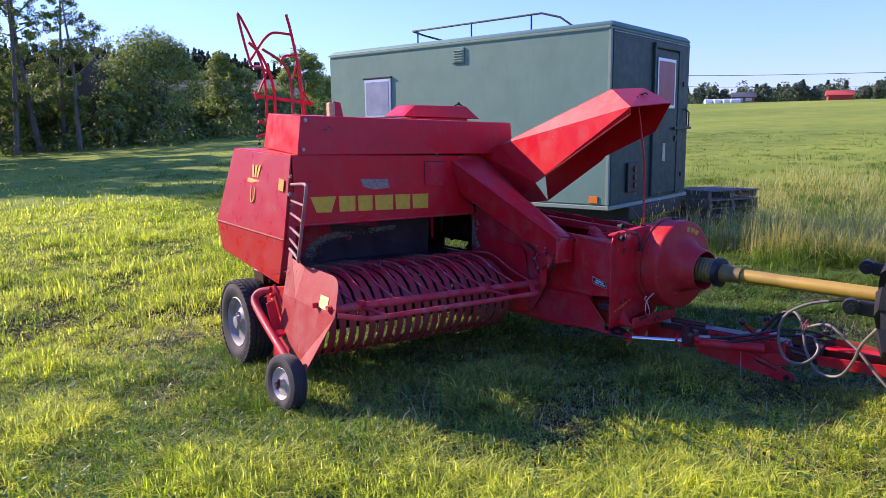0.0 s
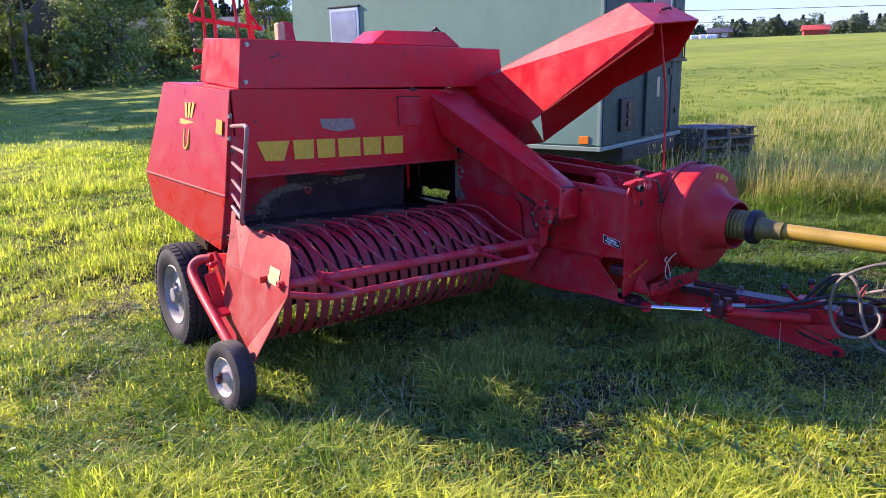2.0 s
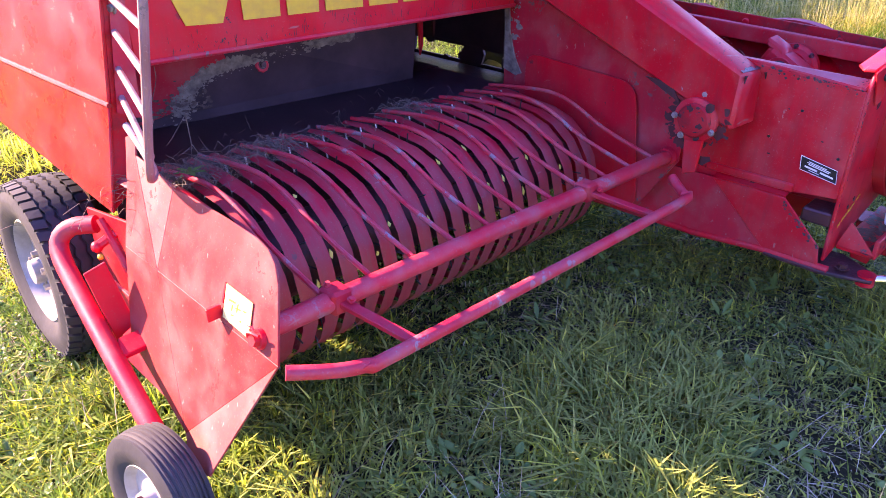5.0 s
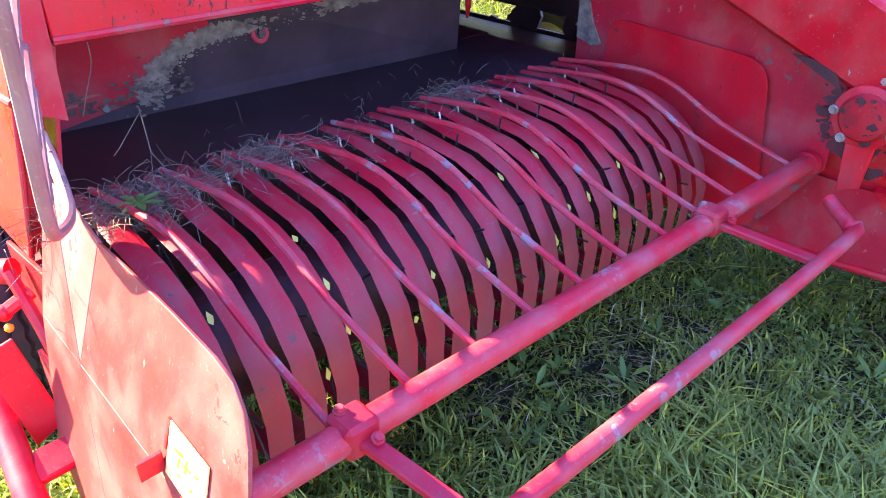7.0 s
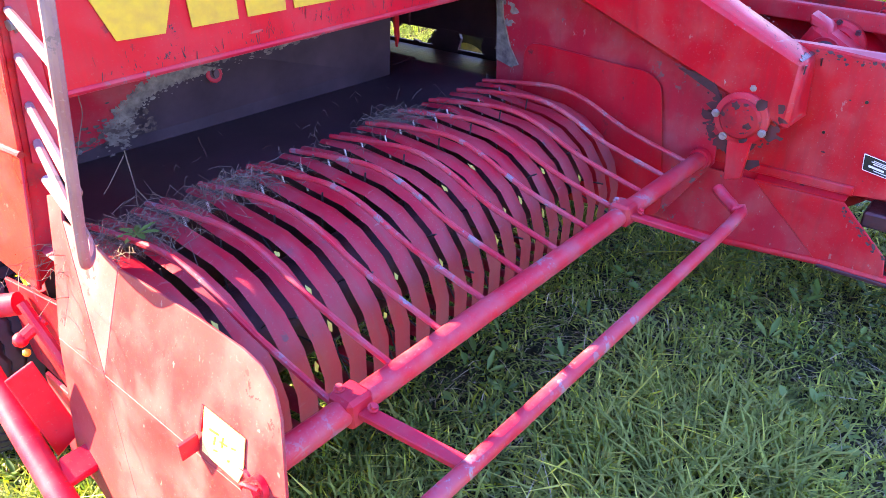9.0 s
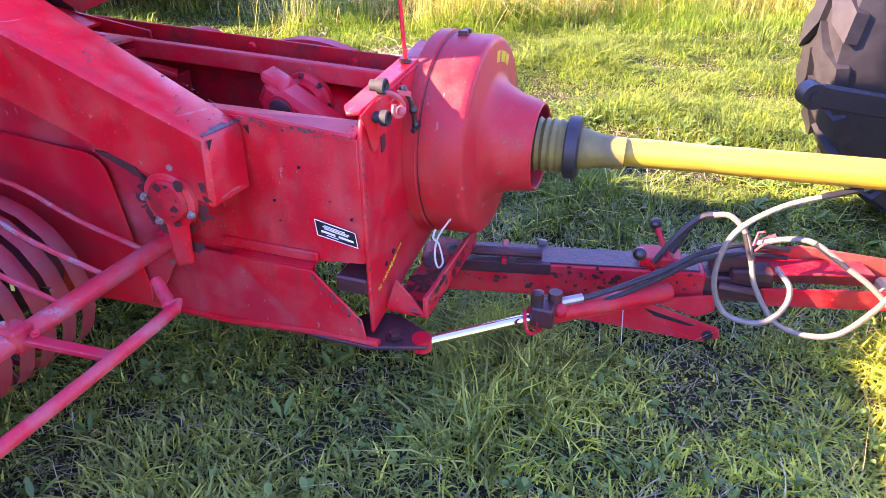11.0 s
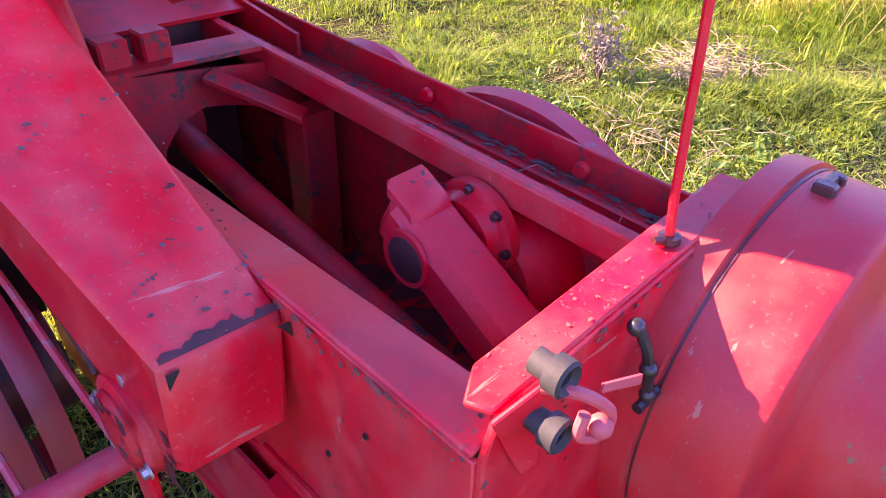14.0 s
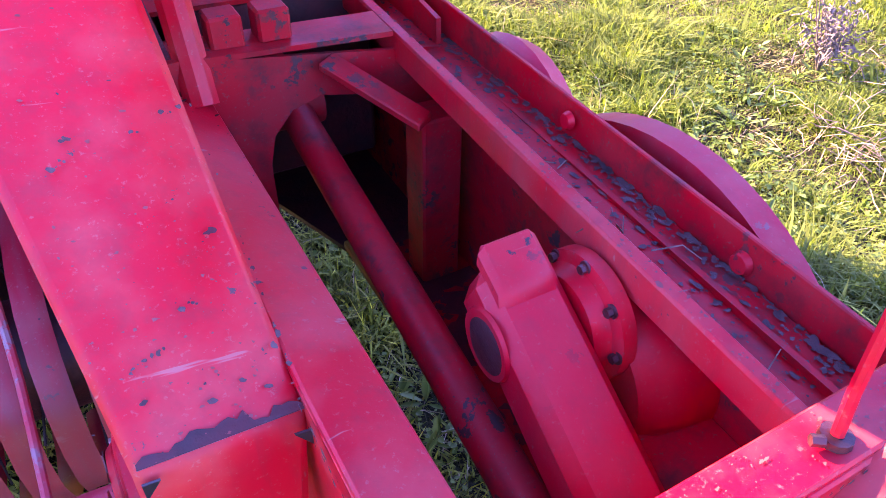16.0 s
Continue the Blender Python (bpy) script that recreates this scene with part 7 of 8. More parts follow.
def spruce(x, y, h, seed, scale_leaf=0.5):
    g = np.random.default_rng(seed)
    z0 = float(height(x, y))
    n = int(h * 11)
    f = g.uniform(0.06, 1, n) ** 0.8
    an = g.uniform(0, 2 * math.pi, n)
    r = (1 - f) * h * 0.21 * g.uniform(0.3, 1, n) + 0.1
    c = np.stack([x + r * np.cos(an), y + r * np.sin(an), z0 + f * h - r * 0.3], 1)
    u = np.stack([np.cos(an), np.sin(an), np.full(n, -0.5)], 1) * (scale_leaf * (0.4 + (1 - f))[:, None])
    v = np.stack([-np.sin(an), np.cos(an), g.normal(0, 0.3, n)], 1) * (scale_leaf * 0.7)
    return c, u, v


# tall thin trees and bushes at the edge of the meadow
k = 0
# Trees left of -37 degrees stand unseen, added to shade the meadow.
for ang, dist, h, w in [(-31.5, 62, 17, 4.2), (-30.2, 55, 15, 3.6), (-28.8, 58, 18, 4.4), (-27.3, 60, 13.5, 4.0), (-26.3, 54, 12.5, 3.4), (-33.5, 58, 16, 4.5), (-35.5, 60, 17, 4.5), (-25.4, 66, 11, 4.2), (-38.5, 50, 16, 6), (-40, 44, 11, 6.5), (-43, 40, 7, 6), (-41.5, 47, 17, 6.5), (-37, 54, 16, 6), (-44, 52, 18, 8), (-46, 47, 18, 8), (-49, 50, 18, 8), (-51, 46, 14, 7), (-42, 56, 18, 8), (-41, 55, 15, 7), (-39.5, 58, 15, 7)]:
    x, y = at_view(ang, dist)
    tree("birch_tree", x, y, h, w, 20 + k, "slender aspen with sparse green leaves at the meadow edge", LEAF, 0.14 if ang > -37 else 0.05, 80 if ang > -37 else 60, 0.086 if ang > -37 else 0.22, 0.01)
    k += 1
for ang, dist, h, w, st_ in [(-21.3, 60, 8.3, 8.0, 6), (-23.9, 56, 4.4, 2.6, 3), (-16.0, 64, 6.6, 4.6, 3), (-10.6, 66, 7.6, 4.6, 3), (-17.6, 67, 3.6, 4.6, 4), (-13.2, 66, 3.8, 5.2, 4), (-26.8, 62, 5.2, 4.6, 4), (-29.5, 64, 4.0, 6.0, 4), (-32.5, 66, 4.4, 6.0, 4), (-8.5, 70, 5.0, 5.0, 3), (-28.0, 66, 6.4, 5.0, 3), (-25.6, 64, 5.4, 4.4, 3), (-31.0, 60, 6.0, 5.0, 3), (-14.6, 63, 3.4, 5.0, 3), (-11.8, 62, 3.2, 5.0, 3)]:
    x, y = at_view(ang, dist)
    tree("willow_bush", x, y, h, w, 60 + k, "dense rounded willow with grey-green leaves", LEAF_WILLOW, 0.02, 90, 0.118, 0.0, "dome", st_)
    k += 1
# undergrowth along the wood's foot
g = np.random.default_rng(5)
cs, us, vs = [], [], []
for ang in np.linspace(-40, -6, 90):
    x, y = at_view(ang + g.normal(0, 0.3), 60 + g.normal(0, 4))
    z = float(height(x, y))
    n = 90
    c = np.stack([x + g.normal(0, 0.8, n), y + g.normal(0, 0.8, n), z + np.abs(g.normal(0, 0.8, n))], 1)
    cs.append(c)
    u = unit(g.normal(0, 1, c.shape)) * 0.16
    us.append(u)
    vs.append(unit(np.cross(u, g.normal(0, 1, c.shape))) * 0.13)
tagged(new("undergrowth", quads_mesh("undergrowth", np.concatenate(cs), np.concatenate(us), np.concatenate(vs), LEAF, "")), "low green undergrowth along the wood's edge", "undergrowth", kind="stuff")
# spruce woods on the skyline
cs, us, vs = [], [], []
i = 0
for ang in np.arange(-40, -6, 0.17):
    for d in (300, 345, 395):
        x, y = at_view(ang + g.normal(0, 0.08), d + g.normal(0, 10))
        c, u, v = spruce(x, y, g.uniform(10, 14.5), 400 + i, 1.25)
        cs.append(c), us.append(u), vs.append(v)
        i += 1
for ang in np.arange(10, 46, 0.33):
    x, y = at_view(ang + g.normal(0, 0.15), 300 + g.normal(0, 15))
    if abs(ang - 20) < 2 or abs(ang - 30) < 1.0:
        continue
    c, u, v = spruce(x, y, g.uniform(6.5, 10.5), 900 + i, 1.5)
    c[:, 2] = (c[:, 2] - float(height(x, y))) * 0.8 + 9.4
    cs.append(c), us.append(u), vs.append(v)
    i += 1
tagged(new("far_woods", quads_mesh("far_woods", np.concatenate(cs), np.concatenate(us), np.concatenate(vs), NEEDLE, "")), "dark spruce woods on the skyline", "woods", kind="stuff")
cs, us, vs = [], [], []
for ang in np.arange(11, 46, 0.16):
    x, y = at_view(ang + g.normal(0, 0.05), 285 + g.normal(0, 8))
    n = 130
    hh = 4.2 + 1.6 * math.sin(ang * 2.3) + 1.2 * math.sin(ang * 5.1 + 1) + g.uniform(0, 1.6)
    c = np.stack([x + g.normal(0, 1.0, n), y + g.normal(0, 1.0, n), 9.4 + g.uniform(0, 1, n) ** 0.8 * max(hh, 2.2)], 1)
    u = unit(g.normal(0, 1, c.shape)) * 0.42
    cs.append(c), us.append(u), vs.append(unit(np.cross(u, g.normal(0, 1, c.shape))) * 0.32)
tagged(new("far_hedge", quads_mesh("far_hedge", np.concatenate(cs), np.concatenate(us), np.concatenate(vs), LEAF_FAR, "")), "dark mixed trees along the far crest", "woods", kind="stuff")
for ang, h, w in [(19.3, 5.2, 3.7), (20.3, 5.0, 2.9), (21.0, 3.9, 2.6), (23.7, 5.0, 3.6), (25.9, 4.9, 4.5), (26.9, 3.6, 3.0), (28.0, 3.2, 1.6), (29.9, 3.8, 3.2), (30.9, 5.0, 5.2), (33.0, 5.2, 5.0)]:
    x, y = at_view(ang, 188)
    tree("far_tree", x, y, h, w, 200 + k, "rounded dark tree on the far crest", LEAF_FAR, 0.05, 28, 0.25, 0.0, "dome", 2)
    k += 1


def house(name, ang, dist, wide, deep, wall_h, roof_h, wall_mat, label, lift=0.0, roof_mat=None, turn=0.0, windows=2):
    x, y = at_view(ang, dist)
    z = float(height(x, y)) + lift
    ob = thing(name, label, "barn" if windows == 0 else "house", at=(x, y, z))
    ob.rotation_euler = (0, 0, math.atan2(1.592, 1.167) - radians(ang) - math.pi / 2 + turn)
    part("wall", box(-wide / 2, wide / 2, -deep / 2, deep / 2, -2, wall_h, 0.02), wall_mat, ob)
    e = 0.4
    part("roof", hull8([(-wide / 2 - e, -deep / 2 - e, wall_h - 0.1), (-wide / 2 - e, 0, wall_h + roof_h), (-wide / 2 - e, deep / 2 + e, wall_h - 0.1)], [(wide / 2 + e, -deep / 2 - e, wall_h - 0.1), (wide / 2 + e, 0, wall_h + roof_h), (wide / 2 + e, deep / 2 + e, wall_h - 0.1)], 0.02), roof_mat or ROOF, ob)
    for i in range(windows):
        wx = -wide / 2 + wide * (i + 0.7) / (windows + 0.4)
        wf = part("window", box(wx - 0.6, wx + 0.6, -deep / 2 - 0.06, -deep / 2 + 0.02, wall_h * 0.35, wall_h * 0.8, 0.01), OFFWHITE, ob)
        part("window_pane", box(wx - 0.48, wx + 0.48, -deep / 2 - 0.09, -deep / 2 - 0.05, wall_h * 0.4, wall_h * 0.75, 0), GLASS, wf)
    return ob


house("old_barn", -23.2, 66, 11, 5.2, 4.0, 2.7, BARN, "old brown weathered log barn, its gable showing between trees", -0.5, GREY_WOOD, 1.25, 0)
house("grey_barn", -25.5, 86, 10, 8, 3.6, 2.6, BARN, "long grey-roofed barn half hidden by bushes", 0.2, ROOF, 0.2, 0)
house("grey_barn", -17.0, 84, 16, 9, 2.8, 3.0, BARN, "long grey-roofed barn half hidden by bushes", -0.5, ROOF, 0.1, 0)
house("grey_barn", -11.6, 80, 9, 8, 2.6, 2.8, BARN, "long grey-roofed barn half hidden by bushes", -0.5, ROOF, -0.3, 0)
house("red_shed", 28.4, 180, 4.6, 4, 1.25, 1.0, BARN_RED, "small red wooden shed on the far crest", 0.25, BARN_RED, 0.1, 0)
house("farmhouse", 22.3, 186, 4.6, 4, 1.6, 1.1, BARN, "far farmhouse with dark walls and white trim", 0.3, ROOF, 0.1, 2)
for i in range(9):
    x, y = at_view(19.9 + 0.21 * i + (0.3 if i > 6 else 0), 177 + (i % 3))
    bl = part("wrapped_bale", lathe([(-0.7, 0.55), (-0.65, 0.66), (0.65, 0.66), (0.7, 0.55)], (x, y, float(height(x, y)) + 0.62), (0.8, -0.6, 0), 16), OFFWHITE)
    tagged(bl, "round white-wrapped silage bale on the far field", "bale", "wrapped bales on the crest")
wire = new("power_line", finish(join(tube([(*at_view(14, 150), 12.1), (*at_view(24, 150), 11.15), (*at_view(45, 160), 10.2)], 0.05, 5, 6), tube([(*at_view(14, 152), 10.4), (*at_view(24, 152), 9.0), (*at_view(45, 162), 7.6)], 0.03, 5, 6)), IRON, "power_line"))
tagged(wire, "thin dark overhead power lines", "power line")


# ---- grass ----
def blades(name, x, y, h, w, g, mat, label, lean=0.45, kind="stuff", droop=0.35, swirl=False, lift=0.0, heading=None):
    """Grass blades as one mesh: five corners a blade."""
    n = len(x)
    z = height(x, y) - 0.01 + lift * g.uniform(0, 1, n)
    an = g.uniform(0, 2 * math.pi, n)
    if swirl:
        an = 5.0 * clumpy(x + 4, y - 2, 0.8) + 3.0 * clumpy(y, x, 2.2) + g.normal(0, 0.75, n)
    if heading is not None:
        an = heading
    d = np.stack([np.cos(an), np.sin(an)], 1)
    s = np.stack([-np.sin(an), np.cos(an)], 1)
    ln = np.abs(g.normal(0, lean, n)) * h
    v = np.zeros((n, 5, 3), np.float32)
    p = np.stack([x, y], 1)
    for i, sg in ((0, -1), (1, 1)):
        v[:, i, :2] = p + s * (sg * w / 2)[:, None]
        v[:, i, 2] = z
    m = p + d * (ln * 0.42)[:, None]
    for i, sg in ((2, 1), (3, -1)):
        v[:, i, :2] = m + s * (sg * w * 0.42)[:, None]
        v[:, i, 2] = z + h * 0.62
    v[:, 4, :2] = p + d * ln[:, None] * 1.25
    v[:, 4, 2] = z + h * (1 - droop * g.uniform(0, 1, n) * np.minimum(1, ln / h))
    idx = np.arange(n, dtype=np.int32)[:, None] * 5
    loops = np.concatenate([idx + np.array([[0, 1, 2, 3]], np.int32), idx + np.array([[3, 2, 4]], np.int32)], 1).reshape(-1)
    me = bpy.data.meshes.new(name)
    me.vertices.add(n * 5)
    me.vertices.foreach_set("co", v.reshape(-1))
    me.loops.add(n * 7)
    me.loops.foreach_set("vertex_index", loops)
    me.polygons.add(n * 2)
    ls = (np.arange(n, dtype=np.int32)[:, None] * 7 + np.array([[0, 4]], np.int32)).reshape(-1)
    me.polygons.foreach_set("loop_start", ls)
    me.polygons.foreach_set("loop_total", np.tile(np.array([4, 3], np.int32), n))
    me.update(calc_edges=True)
    me.materials.append(mat)
    return tagged(new(name, me), label, "grass", kind=kind)


def clumpy(x, y, s):
    """Uneven growth between 0 and 1."""
    return 0.5 + 0.25 * (np.sin(x * 2.3 * s + 1.7 * np.sin(y * 1.9 * s)) + np.sin(y * 2.9 * s + 1.3 * np.sin(x * 2.1 * s + 2)))


g = np.random.default_rng(11)


def scatter(n, x0, x1, y0, y1, hole=None):
    x, y = g.uniform(x0, x1, n), g.uniform(y0, y1, n)
    if hole:
        keep = ~((x > hole[0]) & (x < hole[1]) & (y > hole[2]) & (y < hole[3]))
        x, y = x[keep], y[keep]
    return x, y


NEAR = (-1.9, 7.0, -3.0, 2.6)


def hummock(x, y):
    """Tussocky growth: broad and narrow lumps together."""
    return 0.5 * lumps(x, y, 0.62) + 0.3 * lumps(x, y, 0.27, 1) + 0.2 * lumps(x, y, 0.11, 2)


def tufted(n, per, spread, *area):
    """Blade places gathered in small tufts, thick on the hummocks and thin between."""
    cx, cy = scatter(int(1.5 * n / per), *area)
    keep = g.uniform(0.0, 1.0, len(cx)) < 0.84 + 0.4 * smoothstep(0.36, 0.60, hummock(cx, cy))
    cx, cy = cx[keep], cy[keep]
    cx, cy = np.repeat(cx, per), np.repeat(cy, per)
    return cx + g.normal(0, spread, len(cx)), cy + g.normal(0, spread, len(cx))


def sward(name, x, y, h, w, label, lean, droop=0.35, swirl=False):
    """Two mingling grass colours carry the light: yellow in sun, green in machine shade."""
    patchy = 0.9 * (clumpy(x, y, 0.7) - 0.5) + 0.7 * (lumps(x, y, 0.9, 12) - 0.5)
    lit_meadow = np.maximum.reduce([smoothstep(-0.5, 0.9, -(0.6 * x + 0.8 * y) - 0.2 + patchy), smoothstep(0.6, 2.4, y - 0.8 * np.maximum(x, 0) + patchy), smoothstep(0.0, 1.1, -x + 0.6 * patchy)])
    yellowed = g.uniform(0, 1, len(x)) < (0.12 + 0.80 * lit_meadow) * (0.25 + 0.75 * smoothstep(24, 12, np.hypot(x, y)))
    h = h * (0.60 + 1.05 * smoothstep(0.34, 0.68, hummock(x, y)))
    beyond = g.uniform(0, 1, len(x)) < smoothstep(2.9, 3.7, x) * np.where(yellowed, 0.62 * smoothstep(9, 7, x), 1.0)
    for m_, mat in ((yellowed & ~beyond & (x < 3.6), SUNLIT_GRASS), (yellowed & ~beyond & (x >= 3.6), LUSH), (~yellowed & ~beyond, GRASS), (beyond, DEEP)):
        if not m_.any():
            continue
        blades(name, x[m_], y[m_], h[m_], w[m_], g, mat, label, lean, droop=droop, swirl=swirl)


x, y = tufted(245000, 8, 0.024, *NEAR)
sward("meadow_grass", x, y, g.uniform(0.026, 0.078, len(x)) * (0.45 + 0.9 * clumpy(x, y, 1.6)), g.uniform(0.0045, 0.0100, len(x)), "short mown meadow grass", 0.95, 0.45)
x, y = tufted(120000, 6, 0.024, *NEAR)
blades("matted_grass", x, y, g.uniform(0.010, 0.034, len(x)), g.uniform(0.004, 0.009, len(x)), g, SHADE_MAT, "trampled matted grass between the blades, darkened as shade", 2.3, droop=0.75, swirl=True)
x, y = tufted(115000, 12, 0.038, -8, 9.5, -5.4, 9, NEAR)
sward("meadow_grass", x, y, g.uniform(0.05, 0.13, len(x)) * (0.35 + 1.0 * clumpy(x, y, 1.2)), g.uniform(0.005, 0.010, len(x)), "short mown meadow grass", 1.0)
x, y = tufted(60000, 10, 0.055, -3.5, 6.5, 2.6, 15)
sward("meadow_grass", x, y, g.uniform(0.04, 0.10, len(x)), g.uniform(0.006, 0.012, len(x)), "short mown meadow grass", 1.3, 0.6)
x, y = scatter(42000, -5, 7, -5.0, 5, NEAR)
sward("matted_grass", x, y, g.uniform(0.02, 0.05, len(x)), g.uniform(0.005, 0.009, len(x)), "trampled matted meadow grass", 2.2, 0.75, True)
r = np.sqrt(g.uniform(8.5 ** 2, 45 ** 2, 7500))
a = math.atan2(1.592, 1.167) + np.radians(g.uniform(-42, 42, len(r)))
r, a = np.repeat(r, 13), np.repeat(a, 13)
x, y = r * np.cos(a) - 2 + g.normal(0, 0.10, len(r)), r * np.sin(a) - 4 + g.normal(0, 0.10, len(r))
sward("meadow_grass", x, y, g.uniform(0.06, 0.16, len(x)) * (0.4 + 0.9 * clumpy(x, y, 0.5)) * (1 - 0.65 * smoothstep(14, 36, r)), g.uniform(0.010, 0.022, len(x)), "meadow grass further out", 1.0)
x, y = tufted(14000, 12, 0.05, -12, 13, -12, -5.0)
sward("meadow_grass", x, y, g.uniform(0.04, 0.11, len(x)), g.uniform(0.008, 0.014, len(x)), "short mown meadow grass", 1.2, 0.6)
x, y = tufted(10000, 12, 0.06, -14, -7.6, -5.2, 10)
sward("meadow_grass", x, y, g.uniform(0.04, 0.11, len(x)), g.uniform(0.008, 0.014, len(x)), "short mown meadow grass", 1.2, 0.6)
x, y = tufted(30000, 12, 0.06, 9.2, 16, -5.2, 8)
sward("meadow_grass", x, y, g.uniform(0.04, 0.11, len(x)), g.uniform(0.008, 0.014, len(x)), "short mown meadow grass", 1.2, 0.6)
x, y = scatter(90000, *NEAR)
keep = (0.15 + 0.75 * smoothstep(0.56, 0.36, hummock(x, y))) * (1 - 0.75 * smoothstep(2.9, 3.6, x)) * (1 - 0.6 * smoothstep(-0.1, 0.5, x) * smoothstep(-1.9, -1.4, y)) > g.uniform(0.0, 1.0, len(x))
x, y = x[keep], y[keep]
blades("dead_grass", x, y, g.uniform(0.010, 0.032, len(x)), g.uniform(0.0016, 0.0040, len(x)), g, STRAW, "dry clippings lying in the grass", 3.2, droop=0.8, swirl=True, lift=0.024)
x, y = scatter(36000, -8, 9.5, -5.2, 8, NEAR)
keep = clumpy(x * 0.8 + 3, y * 0.9, 0.8) > g.uniform(0.0, 0.8, len(x))
x, y = x[keep], y[keep]
blades("dead_grass", x, y, g.uniform(0.02, 0.06, len(x)), g.uniform(0.003, 0.007, len(x)), g, STRAW, "dry clippings lying in the grass", 2.6, droop=0.7, swirl=True, lift=0.02)
# fresh tufts, blades arching outward from each middle
def fountains(n, per, x0, x1, y0, y1, h0, h1, w0, w1, spread, need, mat=LUSH):
    cx, cy = scatter(n, x0, x1, y0, y1)
    keep = clumpy(cx + 2, cy + 5, 1.1) + g.normal(0, 0.15, n) > need
    cx, cy = cx[keep], cy[keep]
    if w1 > 0.01:
        keep = ~((cx > -4.2) & (cx < 7.2) & (cy > -4.2) & (cy < 3.0))
        cx, cy = cx[keep], cy[keep]
    keep = ((cx < 0.1) | (cx > 3.2) | (cy < -1.7) | (cy > 0.7)) | (g.uniform(0, 1, len(cx)) < 0.22)
    cx, cy = cx[keep], cy[keep]
    size = np.repeat(g.uniform(0.55, 1.2, len(cx)), per)
    a = g.uniform(0, 2 * math.pi, len(cx) * per)
    r = spread * np.sqrt(g.uniform(0, 1, len(a))) * size
    x, y = np.repeat(cx, per) + r * np.cos(a), np.repeat(cy, per) + r * np.sin(a)
    blades("grass_tufts", x, y, g.uniform(h0, h1, len(x)) * size, g.uniform(w0, w1, len(x)), g, mat, "taller tufts of fresh yellow-green grass", 1.7, droop=0.8, heading=a + g.normal(0, 0.5, len(a)))


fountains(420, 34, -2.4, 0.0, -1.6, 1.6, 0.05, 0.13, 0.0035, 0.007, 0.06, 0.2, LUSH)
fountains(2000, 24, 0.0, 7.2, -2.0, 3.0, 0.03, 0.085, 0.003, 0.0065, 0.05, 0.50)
fountains(1300, 26, -4.2, 0.2, -4.2, 3.0, 0.03, 0.090, 0.0035, 0.0075, 0.055, 0.44, SUNLIT_GRASS)
fountains(700, 26, 0.0, 4.4, -4.2, -1.9, 0.03, 0.090, 0.0035, 0.0075, 0.055, 0.44, SUNLIT_GRASS)
fountains(3000, 22, -9, 9.5, -4.6, 9, 0.05, 0.12, 0.006, 0.012, 0.08, 0.42)


x, y = scatter(5200, -3.6, 4.4, -3.8, 2.4)
keep = lumps(x, y, 0.5, 15) > 0.45
x, y = x[keep], y[keep]
blades("long_stalks", x, y, g.uniform(0.09, 0.20, len(x)), g.uniform(0.0018, 0.0032, len(x)), g, STRAW, "thin pale stalks standing over the mown grass", 0.9, droop=0.5)

# broad leaves, each folded along its middle rib
def herbs(name, label, x, y, per, z0, z1, l0, l1, slim, tilt):
    """Leaves set round each plant's middle."""
    n = len(x) * per
    x, y = np.repeat(x, per), np.repeat(y, per)
    a = g.uniform(0, 2 * math.pi, n)
    way = unit(np.stack([np.cos(a), np.sin(a), g.normal(tilt, 0.3, n)], 1))
    up = unit(np.stack([g.normal(0, 0.25, n), g.normal(0, 0.25, n), np.ones(n)], 1))
    across = unit(np.cross(up, way))
    base = np.stack([x, y, height(x, y) + g.uniform(z0, z1, n)], 1) + way * np.array([1, 1, 0]) * (l0 * 0.2)
    length = g.uniform(l0, l1, n)
    tagged(new(name, leaf_mesh(name, base, way, across, np.cross(way, across), length, length * slim)), label, "weeds", kind="stuff")


def patches(n, need, size, shift, *area):
    x, y = scatter(n, *area)
    keep = lumps(x, y, size, shift) + g.normal(0, 0.08, n) > need
    return x[keep], y[keep]


herbs("clover_leaves", "small clover leaves in dense patches in the grass", *patches(17000, 0.47, 0.55, 5, -2.6, 5.0, -3.2, 2.0), 3, 0.012, 0.055, 0.010, 0.021, 0.95, 0.1)
herbs("dandelion_leaves", "long dandelion leaves lying in the grass", *patches(1500, 0.52, 0.45, 6, -2.6, 5.0, -3.2, 2.0), 6, 0.012, 0.035, 0.035, 0.085, 0.26, 0.35)
herbs("dock_leaves", "broad oval weed leaves between the grass blades", *patches(1900, 0.48, 0.5, 7, -2.6, 5.0, -3.2, 2.0), 4, 0.015, 0.05, 0.022, 0.048, 0.55, 0.3)
# tall seeding grass by the trailer
def band(n, spread):
    t = g.uniform(0, 1, n)
    x = 6.0 + 1.9 * t + np.abs(g.normal(0, spread * 1.5, n)) * (0.45 + 0.8 * t)
    y = 1.9 - 5.0 * t + g.normal(0, spread * 0.4, n)
    return x, y


x, y = band(34000, 0.95)
keep = clumpy(x * 1.3, y * 1.3, 1.2) > g.uniform(0.1, 0.75, len(x))
x, y = x[keep], y[keep]
inside = smoothstep(-0.1, 1.1, x - (6.0 + 1.9 * (1.9 - y) / 5.0) + 0.5 * (lumps(x, y, 0.7, 9) - 0.5))
tall = g.uniform(0.14, 0.58, len(x)) * (0.5 + clumpy(x, y, 0.9)) * (0.25 + 0.75 * inside)
dry = g.uniform(0, 1, len(x)) < 0.03 + 0.80 * smoothstep(0.25, 0.8, inside)
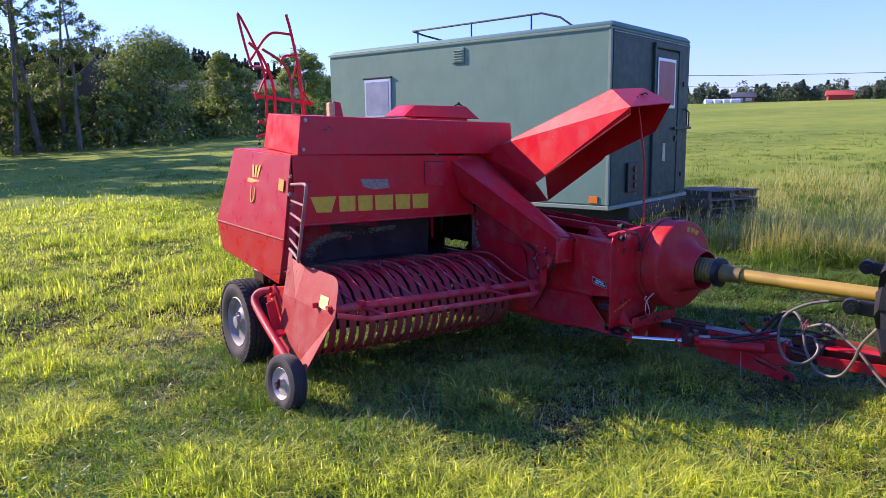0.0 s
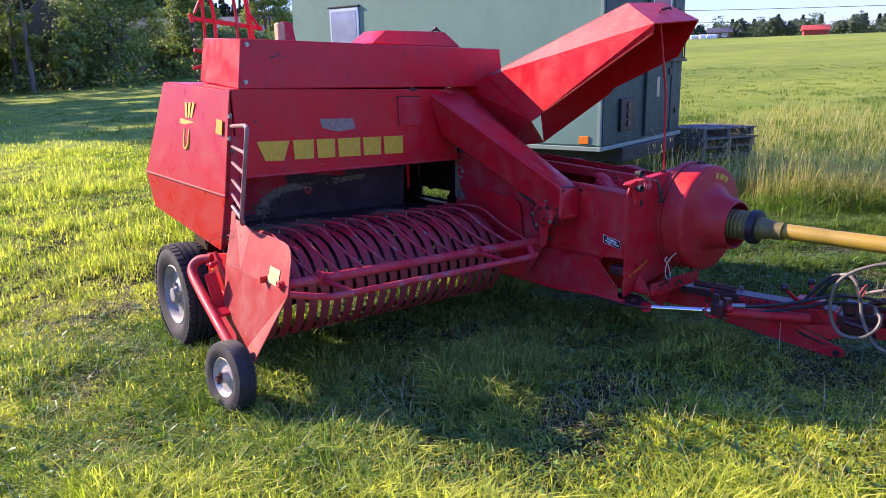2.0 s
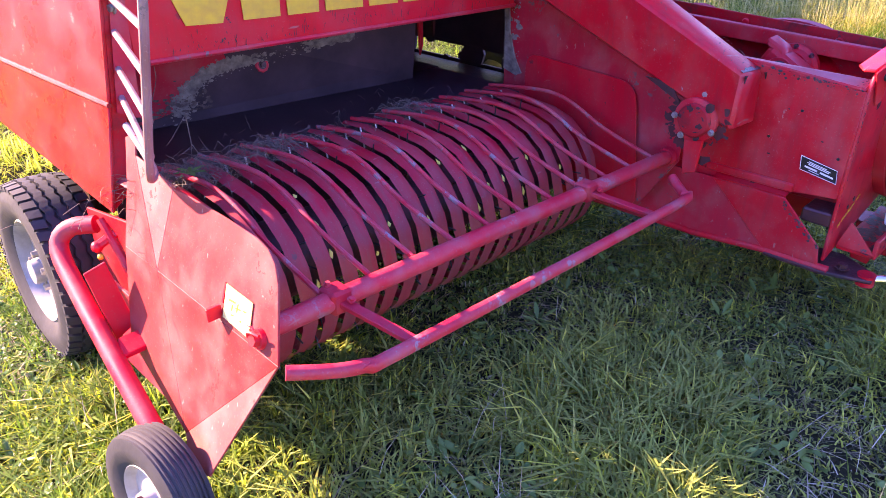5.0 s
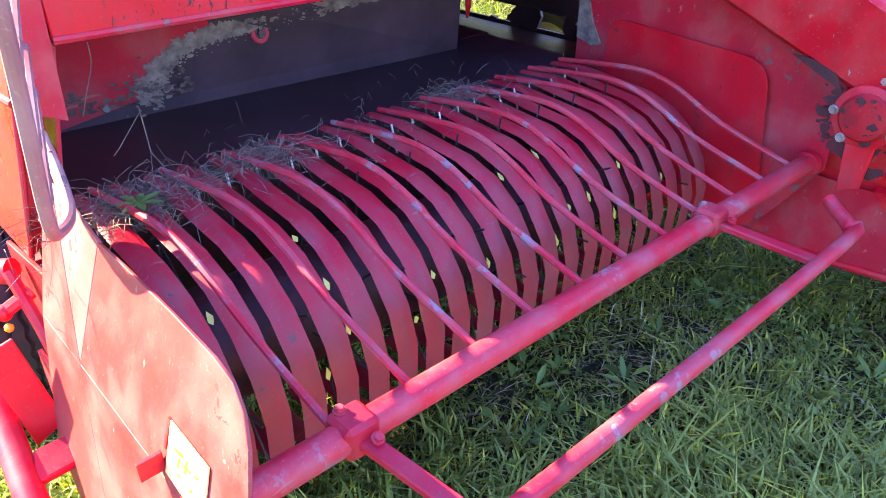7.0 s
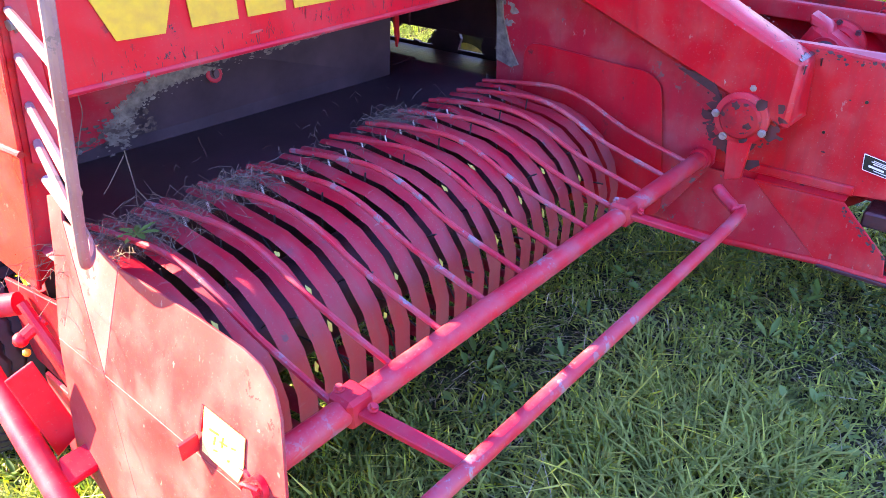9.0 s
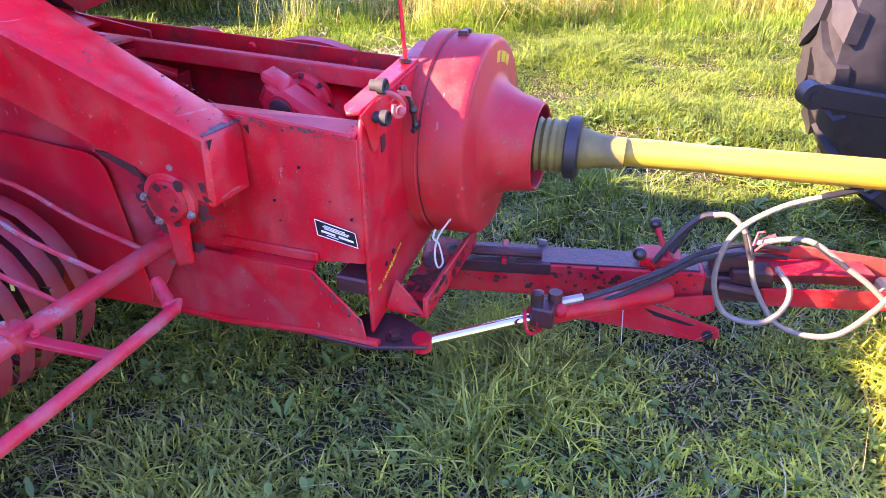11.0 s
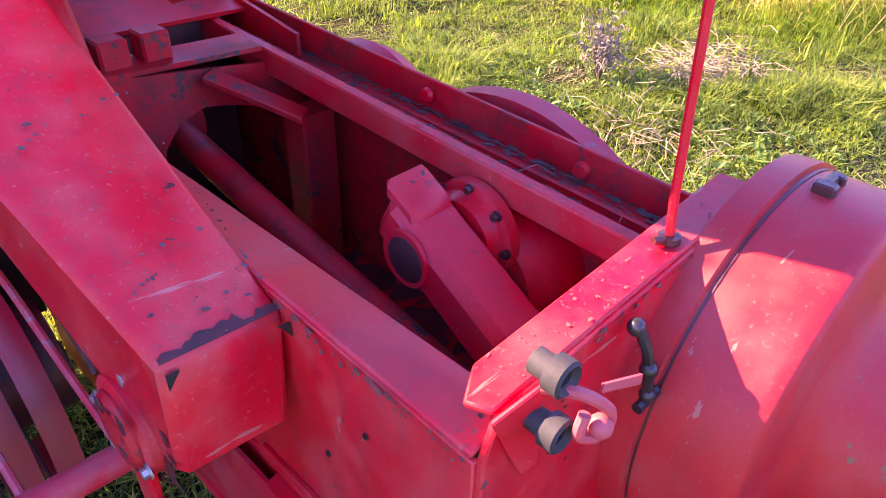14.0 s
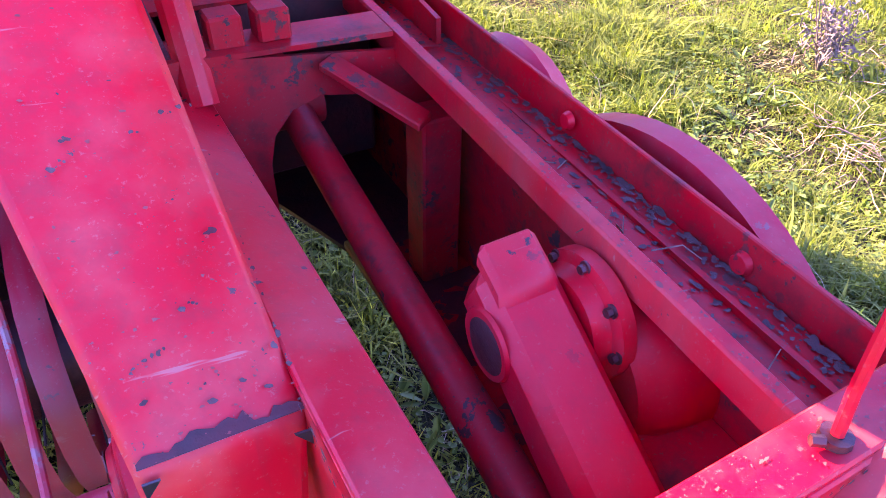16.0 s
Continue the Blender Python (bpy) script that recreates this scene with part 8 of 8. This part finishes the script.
for m_, mat in ((dry, TALL), (~dry, LUSH)):
    blades("tall_grass", x[m_], y[m_], tall[m_], g.uniform(0.004, 0.008, int(m_.sum())), g, mat, "tall seeding grass and straw by the trailer", 0.9, droop=0.7)
x, y = scatter(16000, 6.3, 18, -5.5, 6.5)
keep = (clumpy(x, y, 0.6) > 0.3) & (x > 6.9 + 0.25 * (1.9 - y))
x, y = x[keep], y[keep]
blades("tall_grass", x, y, g.uniform(0.15, 0.5, len(x)), g.uniform(0.004, 0.008, len(x)), g, TALL, "tall seeding grass and straw by the trailer", 0.9, droop=0.7)
x, y = band(4200, 0.9)
keep = x - (6.0 + 1.9 * (1.9 - y) / 5.0) + 0.5 * (lumps(x, y, 0.7, 9) - 0.5) > 0.45
x, y = x[keep], y[keep]
n = len(x)
top = g.uniform(0.35, 0.85, n)
cz = np.stack([x, y, height(x, y) + top], 1)
u = np.stack([g.normal(0, 0.3, n), g.normal(0, 0.3, n), np.ones(n)], 1) * 0.038
v = unit(np.stack([g.normal(0, 1, n), g.normal(0, 1, n), np.zeros(n)], 1)) * 0.0055
tagged(new("seed_heads", quads_mesh("seed_heads", cz, u, v, TALL, "")), "pale seed heads above the tall grass", "grass", kind="stuff")
blades("seed_stalks", x, y, top, np.full(n, 0.004), g, TALL, "thin dry grass stalks", 0.45, droop=0.5)

# dried weed and a heap of old straw beyond the rail
rr = random.Random(31)
weed = thing("dried_weed", "dark withered dock plant standing in the grass", "weed", at=(4.85, 1.05, 0))
for k in range(9):
    a = rr.uniform(0, 6.28)
    part("stalk", tube([(0, 0, 0), (0.05 * math.cos(a), 0.05 * math.sin(a), 0.15), (0.12 * math.cos(a), 0.12 * math.sin(a), rr.uniform(0.26, 0.42))], 0.005, 5, 3, 0.4), BARK, weed)
strands(260, 0, 0, 0.10, 0.06, 0.06, 0.13, 0.06, 0.004, 33, BARK, "seed_head_mass", weed, "")
heap = thing("straw_heap", "low heap of grey-brown old straw in the grass", "straw", at=(5.35, 0.72, 0))
strands(450, 0, 0, 0.005, 0.22, 0.13, 0.05, 0.22, 0.0022, 34, OLD_STRAW, "straw", heap, "")
strands(160, -0.9, -0.25, 0.01, 0.15, 0.20, 0.03, 0.18, 0.0020, 35, OLD_STRAW, "straw", heap, "")
